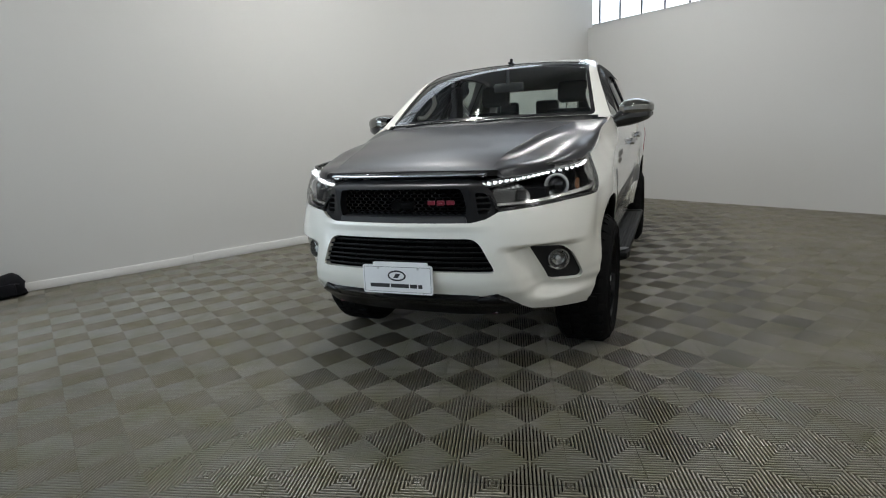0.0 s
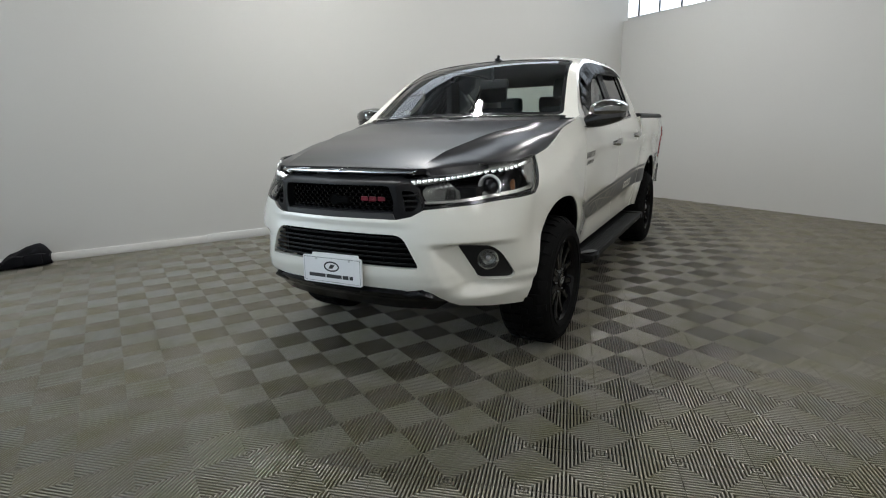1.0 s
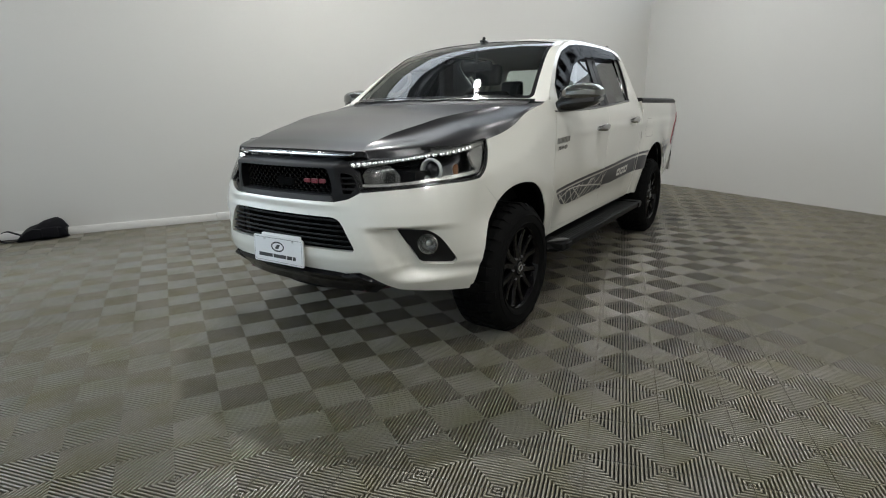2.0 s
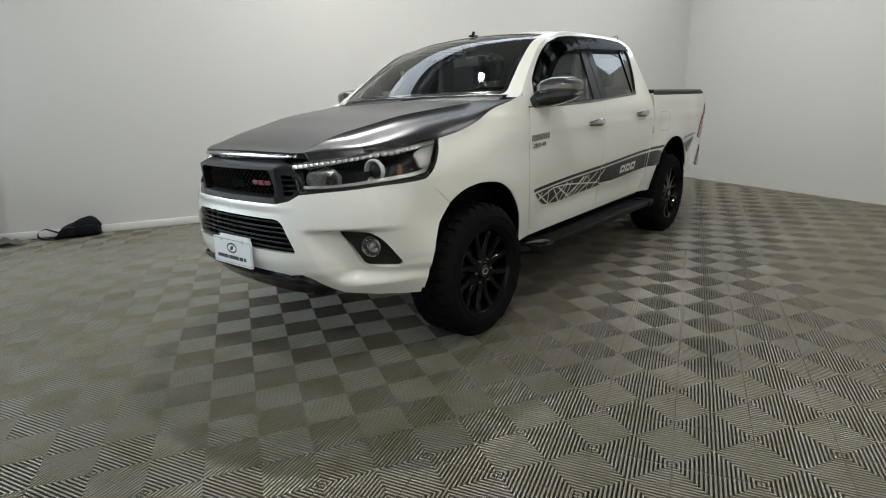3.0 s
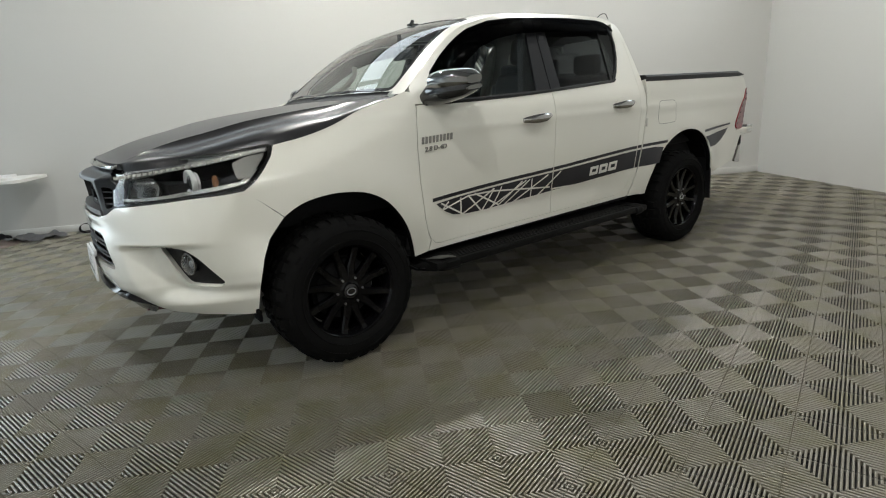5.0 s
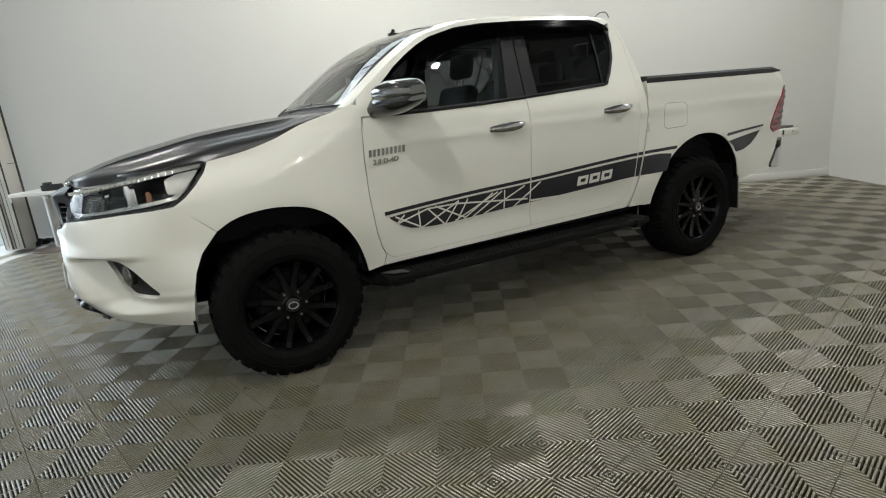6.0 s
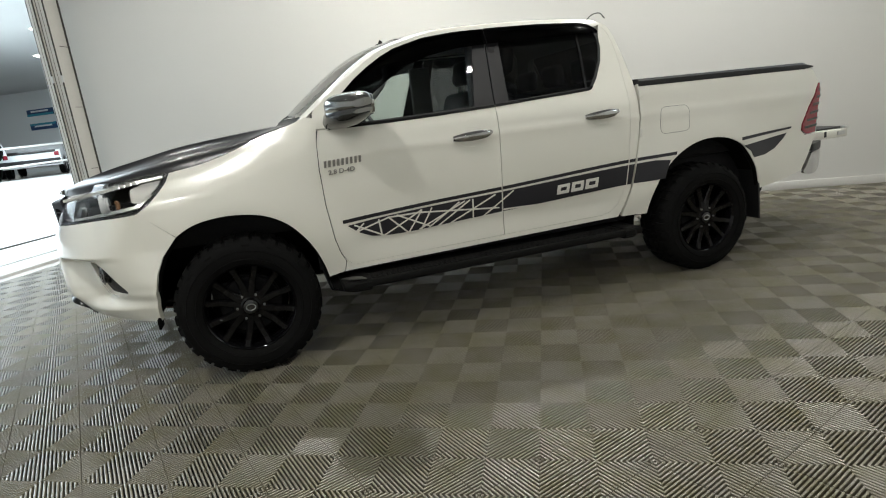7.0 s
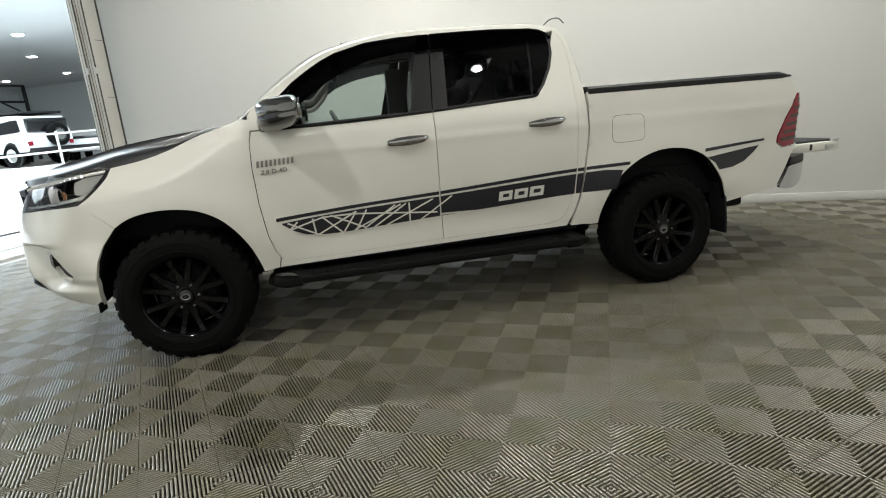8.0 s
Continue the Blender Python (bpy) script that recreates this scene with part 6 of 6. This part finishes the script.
def padded_bag():
    """A black padded bag slumped on its side with its strap loop out."""
    t = thing("padded_bag", Matrix.Translation(uv(-2.55, 3.60)) @ ROOM @ Matrix.Rotation(radians(4), 4, "Z"), "black padded nylon bag lying on its side by the wall", "bag")
    bm, prev = bmesh.new(), None
    for i in range(15):
        f_ = i / 14
        x = -0.28 + 0.43 * f_
        hh = (0.125 + 0.085 * step(0.15, 0.75, f_)) * (math.sin(min(1.0, 0.12 + f_ * 3.2) * math.pi / 2)) * (1 - 0.35 * step(0.9, 1.0, f_))
        ww = 0.115 * (0.8 + 0.25 * math.sin(f_ * 3.0))
        ring = []
        for k in range(18):
            a = k * math.tau / 18
            c, s = math.cos(a), math.sin(a)
            wob = 1 + 0.05 * math.sin(5 * a + 9 * f_) + 0.04 * math.sin(21 * f_ + 2 * a)
            ring.append(bm.verts.new((x + 0.012 * math.sin(4 * a), ww * wob * math.copysign(abs(c) ** 0.7, c), max(0.0, hh / 2 + hh / 2 * wob * math.copysign(abs(s) ** 0.7, s)))))
        if prev:
            for k in range(18):
                bm.faces.new((prev[k], prev[(k + 1) % 18], ring[(k + 1) % 18], ring[k]))
        else:
            bm.faces.new(ring)
        prev = ring
    bm.faces.new(prev[::-1])
    bmesh.ops.recalc_face_normals(bm, faces=bm.faces)
    body = part("bag_body", bm, BAGCLOTH, t)
    bm = bmesh.new()
    pts = catmull([(-0.22, -0.04, 0.05), (-0.31, -0.05, 0.10), (-0.36, -0.05, 0.12), (-0.42, -0.05, 0.10), (-0.44, -0.05, 0.05), (-0.40, -0.05, 0.014), (-0.34, -0.05, 0.01), (-0.24, -0.05, 0.015)], 6)
    rows = []
    for p_ in pts:
        rows.append([bm.verts.new(p_ + Vector((0, d, 0))) for d in (-0.025, 0.025)] + [bm.verts.new(p_ + Vector((0.006, d, 0.006))) for d in (0.025, -0.025)])
    for p_, q_ in zip(rows, rows[1:]):
        for k in range(4):
            bm.faces.new((p_[k], p_[(k + 1) % 4], q_[(k + 1) % 4], q_[k]))
    part("strap", bm, BAGCLOTH, t)
    part("zip_line", tube(bmesh.new(), [(-0.2 + 0.31 * i / 10, -0.112 - 0.008 * math.sin(i / 10 * 3), 0.13 + 0.006 * math.sin(i)) for i in range(11)], 0.004, 6), INK, t)
    part("side_pocket", box(bmesh.new(), -0.07, 0.08, -0.135, -0.09, 0.03, 0.14, 0.02), BAGCLOTH, t)


padded_bag()
t = thing("folded_cloth", Matrix.Translation(uv(-3.42, 3.50)) @ ROOM, "crumpled grey cloth lying on the floor", "cloth")
part("cloth", blob_sheet(bmesh.new(), rounded([(-0.34, -0.20), (0.05, -0.22), (0.30, -0.06), (0.28, 0.06), (-0.05, 0.16), (-0.36, 0.10)], 0.06), 0.06, 3), GREYCLOTH, t)
t = thing("cable", Matrix.Translation(uv(-3.1, 3.62)) @ ROOM, "thin black cable on the floor along the wall", "cable")
part("cable_run", tube(bmesh.new(), catmull([(0.0, 0.02, 0.005), (0.14, 0.05, 0.005), (0.3, 0.04, 0.005), (0.44, 0.06, 0.005)], 6), 0.005, 6), INK, t)
t = thing("black_bag", Matrix.Translation(uv(-4.02, 3.50)) @ ROOM, "low black bag under the table", "bag")
part("bag_body", blob_sheet(bmesh.new(), rounded([(-0.24, -0.13), (0.22, -0.13), (0.24, 0.12), (-0.24, 0.12)], 0.08), 0.13, 5), BAGCLOTH, t)
t = thing("gadget", Matrix.Translation(uv(-3.60, 3.12, 0.745)) @ ROOM, "small black gadget on the table", "gadget")
part("gadget_body", boxed(-0.12, 0.11, -0.05, 0.05, 0.0, 0.075, 0.012), PLASTIC, t)
part("gadget_top", boxed(-0.10, -0.02, -0.035, 0.035, 0.072, 0.105, 0.01), GLOSSBLACK, t)
t = thing("paper_stack", Matrix.Translation(uv(-3.66, 3.44, 0.745)) @ ROOM, "white papers on the table", "paper")
part("sheets", boxed(-0.10, 0.14, -0.09, 0.09, 0.0, 0.03, 0.002), WHITEPLATE, t)

# ---- beyond the opening: a bright hall on a higher level ----
slab("ground_outer", -9.2, -5.10, NEAR, 16.0, -0.06, -0.010, CONCRETE, "pale concrete floor outside the door")
slab("kerb_line", -6.56, -6.50, NEAR, 16.0, -0.011, 0.012, SEAL, "dark expansion joint in the pale floor")
bm = bmesh.new()
A_ = [bm.verts.new(p) for p in ((-9.2, -7.2, -0.01), (-9.2, 16, -0.01), (-15.6, 16, 0.74), (-15.6, -7.2, 0.74))]
B_ = [bm.verts.new(v_.co - Vector((0, 0, 0.2))) for v_ in A_]
bm.faces.new(A_)
bm.faces.new(B_[::-1])
for k in range(4):
    bm.faces.new((A_[(k + 1) % 4], A_[k], B_[k], B_[(k + 1) % 4]))
bmesh.ops.recalc_face_normals(bm, faces=bm.faces)
ob = finish("ramp", bm, CONCRETE, smooth=False)
ob.matrix_world = ROOM
tagged(ob, "pale concrete ramp up to the car hall", kind="structure")
slab("floor_hall", -34.0, -15.6, NEAR, 24.0, 0.54, 0.75, CONCRETE, "pale floor of the car hall")
HALLWALL = material("cool white hall wall", (0.62, 0.65, 0.66), 0.8, vary=0.03, big=0.4)
HALLCEIL = material("grey hall ceiling", (0.58, 0.60, 0.61), 0.8, vary=0.05, big=0.3)
slab("wall_hall_end", -34.2, -34.0, NEAR, 34.0, 0.0, 6.0, HALLWALL, "cool white wall of the hall")
slab("wall_hall_far", -34.0, -5.2, 24.0, 24.2, -0.1, 6.0, HALLWALL, "cool white wall of the hall")
slab("wall_hall_near", -34.0, -12.0, NEAR - 0.2, NEAR, -0.1, 6.0, HALLWALL, "cool white wall of the hall")
slab("ceiling_hall", -34.2, -5.2, NEAR - 0.2, 24.2, 5.3, 5.5, HALLCEIL, "grey hall ceiling with round downlights")
slab("wall_outer", -5.2, -4.62, BACK + 0.2, 24.2, -0.1, 5.7, HALLWALL, "outer side of the showroom wall")
area("hall_daylight", Matrix.Translation(uv(-13, 6, 5.2)), 2600, 14, 12, (0.79, 0.92, 1.0))
for u_ in (-9.0, -13.2, -17.0, -21.2, -25.4, -30.0):
    for v_ in (4.6, 8.4, 12.0, 15.6, 20.6):
        t = thing("downlight", Matrix.Translation(uv(u_, v_, 5.3)), "round white ceiling downlight, lit", "ceiling light", "hall downlights")
        part("diffuser", lathe(bmesh.new(), [(0.001, -0.03), (0.15, -0.03), (0.17, -0.01), (0.17, 0.0)], 24, "Z"), LAMPWHITE, t)

# white railing at the head of the ramp
rl = thing("railing", ROOM, "white painted tube railing with two rails", "railing")
for v_, h in ((6.6, 1.84), (9.2, 1.88), (11.7, 1.92), (14.75, 1.98), (17.5, 2.0)):
    part("post", rod(bmesh.new(), (-16.0, v_, 0.50), (-16.0, v_, h), 0.042, seg=10), TABLEWHITE, rl)
for z0, z1 in ((1.66, 2.02), (1.10, 1.34)):
    part("rail", rod(bmesh.new(), (-16.0, 6.0, z0), (-16.0, 18.0, z1), 0.036, seg=10), TABLEWHITE, rl)

# signs on the far wall: plain dark and light blue bands
SIGNBLUE, SIGNTEAL = material("dark blue sign", (0.012, 0.05, 0.14), 0.4, vary=0.05), material("teal sign", (0.02, 0.22, 0.32), 0.4, vary=0.05)
for z0, z1, flip in ((3.92, 4.28, 1), (3.14, 3.50, -1)):
    sn = thing("wall_sign", ROOM, "blue and teal banner sign on the far wall", "sign", "wall signs")
    part("sign_panel", boxed(-27.3, -25.5, 23.94, 23.995, z0, z1), SIGNBLUE, sn, smooth=False)
    part("sign_band", boxed(-27.3, -25.5, 23.925, 23.938, *((z0, z0 + 0.12) if flip > 0 else (z1 - 0.12, z1))), SIGNTEAL, sn, smooth=False)
    part("text_bar", boxed(-27.0, -25.8, 23.925, 23.938, (z0 + z1) / 2 + 0.02 * flip, (z0 + z1) / 2 + 0.02 * flip + 0.09), HALLWALL, sn, smooth=False)

# black steel frame at the side of the hall
fr = thing("steel_frame", ROOM, "black steel door frame with diagonal braces", "frame")
for v_ in (18.6, 21.4):
    part("post", boxed(-30.1, -29.95, v_, v_ + 0.14, 0.8, 5.1), TRUSSMAT, fr, smooth=False)
for z_ in (5.0, 4.1):
    part("beam", boxed(-30.1, -29.95, 16.0, 21.5, z_, z_ + 0.12), TRUSSMAT, fr, smooth=False)
part("brace", rod(bmesh.new(), (-30.0, 18.6, 4.9), (-30.0, 21.4, 3.4), 0.06, seg=6), TRUSSMAT, fr, smooth=False)


def far_car(name, at, yaw, label, prof, glassline, half, wheel_r, wheels, paint, spare=False, rack=False):
    """A car seen at a distance: side profile drawn across, with glasshouse, wheels, lamps and bumpers."""
    t = thing(name, Matrix.Translation(uv(*at)) @ ROOM @ Matrix.Rotation(radians(yaw), 4, "Z"), label, "car", "cars in the hall")
    bm = bmesh.new()
    extrude_poly(bm, rounded(prof, 0.10, 4), lambda a, b: Vector((a, -half + 0.10 * step(0.95, 1.7, b), b)), lambda a, b: Vector((a, half - 0.10 * step(0.95, 1.7, b), b)))
    part("body", bm, paint, t)
    for sg in (-1, 1):
        for k_, gl in enumerate(glassline):
            bm = bmesh.new()
            extrude_poly(bm, rounded(gl, 0.04, 3), lambda a, b: Vector((a, sg * (half - 0.10 * step(0.95, 1.7, b) + 0.006), b)), lambda a, b: Vector((a, sg * (half - 0.10 * step(0.95, 1.7, b) - 0.02), b)))
            part("side_window", bm, GLOSSBLACK, t)
        for wx in wheels:
            w = part("wheel", lathe(bmesh.new(), [(wheel_r * 0.6, -0.0), (wheel_r * 0.9, -0.02), (wheel_r, 0.03), (wheel_r, 0.2), (wheel_r * 0.6, 0.22)], 28, "Y", (wx, sg * (half + 0.02) if sg < 0 else half - 0.2, wheel_r)), RUBBER, t)
            part("rim", lathe(bmesh.new(), [(wheel_r * 0.62, 0.0), (wheel_r * 0.55, 0.03 * -sg), (wheel_r * 0.2, 0.01 * -sg), (0.001, 0.0)], 20, "Y", (wx, sg * (half + 0.015), wheel_r)), STEEL, w)
            part("arch", lathe(bmesh.new(), [(wheel_r * 1.18, 0.0), (wheel_r * 1.18, -sg * 0.03), (wheel_r * 0.9, 0.0)], 28, "Y", (wx, sg * (half + 0.008), wheel_r)), PLASTIC, t)
    x1 = max(a for a, b in prof)
    part("rear_bumper", boxed(x1 - 0.12, x1 + 0.10, -half + 0.03, half - 0.03, 0.42, 0.62, 0.04), PLASTIC, t)
    part("rear_window", boxed(x1 - 0.12, x1 - 0.02 + 0.03, -half + 0.14, half - 0.14, 1.16 if spare else 0.84, 1.66 if spare else 0.95, 0.03), GLOSSBLACK, t)
    for sg in (-1, 1):
        part("rear_lamp", boxed(x1 - 0.05, x1 + 0.03, *sorted((sg * (half - 0.20), sg * (half - 0.04))), 0.70, 0.86, 0.02), TAILRED, t)
    if spare:
        sw = part("spare_wheel", lathe(bmesh.new(), [(0.20, 0.0), (0.38, 0.0), (0.41, 0.05), (0.41, 0.20), (0.20, 0.24)], 28, "X", (x1 + 0.02, 0.2, 1.05)), RUBBER, t)
        part("spare_rim", lathe(bmesh.new(), [(0.24, 0.235), (0.12, 0.22), (0.001, 0.23)], 20, "X", (x1 + 0.02, 0.2, 1.05)), STEEL, sw)
    if rack:
        part("roof_rack", boxed(-1.2, x1 - 0.15, -half + 0.12, half - 0.12, 1.84, 1.91, 0.02), PLASTIC, t)


FARWHITE = material("white car paint", (0.75, 0.76, 0.78), 0.25, coat=0.8, vary=0.02)
FARDARK = material("dark car paint", (0.02, 0.02, 0.022), 0.2, coat=0.8, vary=0.05)
far_car("off_roader", (-19.1, 12.1, 0.78), 2, "white boxy off-roader with spare wheel on its tail", [(-2.25, 0.45), (-2.25, 0.95), (-1.1, 1.08), (-0.75, 1.72), (0.9, 1.80), (2.0, 1.76), (2.15, 1.1), (2.2, 0.5)],
        [[(-0.95, 1.12), (-0.66, 1.62), (0.35, 1.66), (0.35, 1.12)], [(0.95, 1.16), (0.95, 1.64), (1.85, 1.62), (1.95, 1.2)]], 0.93, 0.40, (-1.4, 1.35), FARWHITE, True, True)
far_car("sports_car", (-18.3, 15.6, 0.78), -50, "low white sports car with black sills", [(-2.2, 0.28), (-2.25, 0.55), (-1.2, 0.82), (-0.3, 1.14), (0.5, 1.16), (1.7, 0.98), (2.2, 0.92), (2.25, 0.35)],
        [[(-1.0, 0.86), (-0.32, 1.08), (0.4, 1.10), (0.7, 0.9)]], 0.96, 0.34, (-1.35, 1.3), FARWHITE)
far_car("dark_car", (-21.5, 15.5, 0.78), -40, "black saloon car behind the others", [(-2.2, 0.3), (-2.25, 0.7), (-1.0, 0.95), (-0.4, 1.40), (0.9, 1.44), (1.6, 1.05), (2.2, 1.0), (2.25, 0.4)],
        [[(-0.75, 1.0), (-0.34, 1.34), (0.8, 1.36), (1.3, 1.05)]], 0.9, 0.33, (-1.35, 1.3), FARDARK)
far_car("open_jeep", (-17.6, 18.4, 0.78), -20, "silver open four-wheel-drive with big wheels", [(-1.9, 0.5), (-1.9, 1.02), (-0.6, 1.08), (-0.35, 1.5), (-0.25, 1.5), (-0.3, 1.08), (1.7, 1.1), (1.75, 0.5)],
        [[(-0.5, 1.12), (-0.38, 1.4), (-0.34, 1.4), (-0.34, 1.12)]], 0.85, 0.42, (-1.2, 1.15), FARWHITE)
far_car("off_roader", (-19.0, 7.4, 0.78), 5, "white boxy off-roader parked in the hall", [(-2.25, 0.45), (-2.25, 0.95), (-1.1, 1.08), (-0.75, 1.72), (0.9, 1.80), (2.0, 1.76), (2.15, 1.1), (2.2, 0.5)],
        [[(-0.95, 1.12), (-0.66, 1.62), (0.35, 1.66), (0.35, 1.12)]], 0.93, 0.40, (-1.4, 1.35), FARWHITE)

# ---- the ribbed floor tiles ----
def tile_mesh(ribs=19, depth=0.019):
    """One 2 x 2 tile: in each quarter the round-topped ribs run along the other diagonal, over open gaps."""
    V, F, M = [], [], []
    s = CELL - 0.0006
    pitch = s * math.sqrt(2) / ribs
    # across a rib: offset in pitches and height
    rib = [(-0.275, -depth), (-0.275, -0.0030), (-0.21, -0.0008), (0.0, 0.0), (0.21, -0.0008), (0.275, -0.0030), (0.275, -depth)]

    def clip(poly, nx, ny, c):
        out = []
        for i in range(len(poly)):
            a, b = poly[i], poly[(i + 1) % len(poly)]
            da, db = a[0] * nx + a[1] * ny - c, b[0] * nx + b[1] * ny - c
            if da <= 0:
                out.append(a)
            if da * db < 0:
                t = da / (da - db)
                out.append((a[0] + t * (b[0] - a[0]), a[1] + t * (b[1] - a[1])))
        return out

    def add(pts, mat):
        n = len(V)
        V.extend(pts)
        F.append(tuple(range(n, n + len(pts))))
        M.append(mat)

    r = 1 / math.sqrt(2)
    for ci in range(2):
        for cj in range(2):
            x0, y0 = ci * CELL, cj * CELL
            sq = [(x0, y0), (x0 + s, y0), (x0 + s, y0 + s), (x0, y0 + s)]
            nx, ny = (-r, r) if (ci + cj) % 2 == 0 else (r, r)
            tx, ty = ny, -nx
            mx, my = x0 + s / 2, y0 + s / 2
            c0 = mx * nx + my * ny - s * r
            notch, cut = 0.0016, mx * tx + my * ty
            for q in range(ribs):
                mid = c0 + (q + 0.5) * pitch
                for (oa, za), (ob_, zb) in zip(rib, rib[1:]):
                    ca, cb = mid + oa * pitch, mid + ob_ * pitch
                    if cb - ca > 1e-6:
                        whole = clip(clip(sq, nx, ny, cb), -nx, -ny, -ca)
                        for sg_ in (1, -1):
                            p = clip(whole, sg_ * tx, sg_ * ty, sg_ * cut - notch)
                            if len(p) > 2:
                                add([(x, y, za + (zb - za) * (x * nx + y * ny - ca) / (cb - ca)) for x, y in p], 0)
                    else:
                        h = s * r - abs(ca - c0 - s * r)
                        if h > 0.0005:
                            bx, by, k = mx + (ca - c0 - s * r) * nx, my + (ca - c0 - s * r) * ny, (1 if za < zb else -1)
                            a, b = (bx + k * h * tx, by + k * h * ty), (bx - k * h * tx, by - k * h * ty)
                            add([(*a, za), (*b, za), (*b, zb), (*a, zb)], 0)
            # a low bar that ties the ribs together
            c = mx * tx + my * ty
            p = clip(clip(sq, tx, ty, c + 0.0022), -tx, -ty, -(c - 0.0022))
            add([(x, y, -0.0070) for x, y in p], 0)
    # dark sheet below the ribs; its colour stands in for shade in the gaps
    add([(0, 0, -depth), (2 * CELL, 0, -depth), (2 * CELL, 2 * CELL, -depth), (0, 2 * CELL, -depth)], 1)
    return V, F, M


tv_, tf_, tm_ = tile_mesh()
floor = thing("floor", Matrix.Translation((GRID0[0], GRID0[1], 0)) @ ROOM, "grey ribbed interlocking plastic floor tiles in a chequered weave, dusty", kind="structure")
tile_data = bpy.data.meshes.new("floor_tile")
tile_data.from_pydata(tv_, [], tf_)
tile_data.materials.append(TILE)
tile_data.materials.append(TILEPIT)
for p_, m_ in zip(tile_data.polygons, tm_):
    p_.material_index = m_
g0u, g0v = GRID0[0] * UX + GRID0[1] * UY, -GRID0[0] * UY + GRID0[1] * UX
near_t, far_t = [], []
i0, i1 = int((EDGE - g0u) / (2 * CELL)) - 1, int((RIGHT - g0u) / (2 * CELL)) + 2
j0, j1 = int((NEAR - g0v) / (2 * CELL)) - 1, int((BACK - g0v) / (2 * CELL)) + 2
for i in range(i0, i1):
    for j in range(j0, j1):
        a, b = i * 2 * CELL, j * 2 * CELL
        if a + g0u < EDGE - 0.02 or a + 2 * CELL + g0u > RIGHT + 0.40 or b + 2 * CELL + g0v > BACK + 0.40:
            continue
        w = uv(a + g0u + CELL, b + g0v + CELL)
        (near_t if -3.4 < w.x < 4.2 and -3.3 < w.y < -0.35 or (w.x < -0.4 and w.x > -3.0 and w.y < 1.6 and w.y > -3.3) else far_t).append((a, b))
near_t.sort(key=lambda q: (uv(q[0] + g0u, q[1] + g0v) - Vector((0.3, -1.6, 0))).length)
far_t += near_t[300:]
for a, b in near_t[:300]:
    t_ = new("tile", tile_data)
    t_.parent = floor
    t_.location = (a, b, random.uniform(-0.0006, 0.0003))
base_v, base_f = np.array(tv_), tf_
all_v = np.concatenate([base_v + (a, b, 0) for a, b in far_t])
all_f, all_m = [], []
for q in range(len(far_t)):
    o = q * len(tv_)
    all_f.extend([tuple(o + i for i in f) for f in base_f])
    all_m.extend(tm_)
rest = bpy.data.meshes.new("floor_tiles")
rest.from_pydata(all_v.tolist(), [], all_f)
rest.materials.append(TILE)
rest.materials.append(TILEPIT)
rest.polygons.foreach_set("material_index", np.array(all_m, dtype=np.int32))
rest_ob = new("tiles", rest)
rest_ob.parent = floor
tagged(rest_ob, "the outlying ribbed floor tiles", kind="stuff")
slab("subfloor", EDGE, RIGHT + 0.9, NEAR, BACK, -0.2, -0.045, CONCRETE, "concrete slab under the tiles")
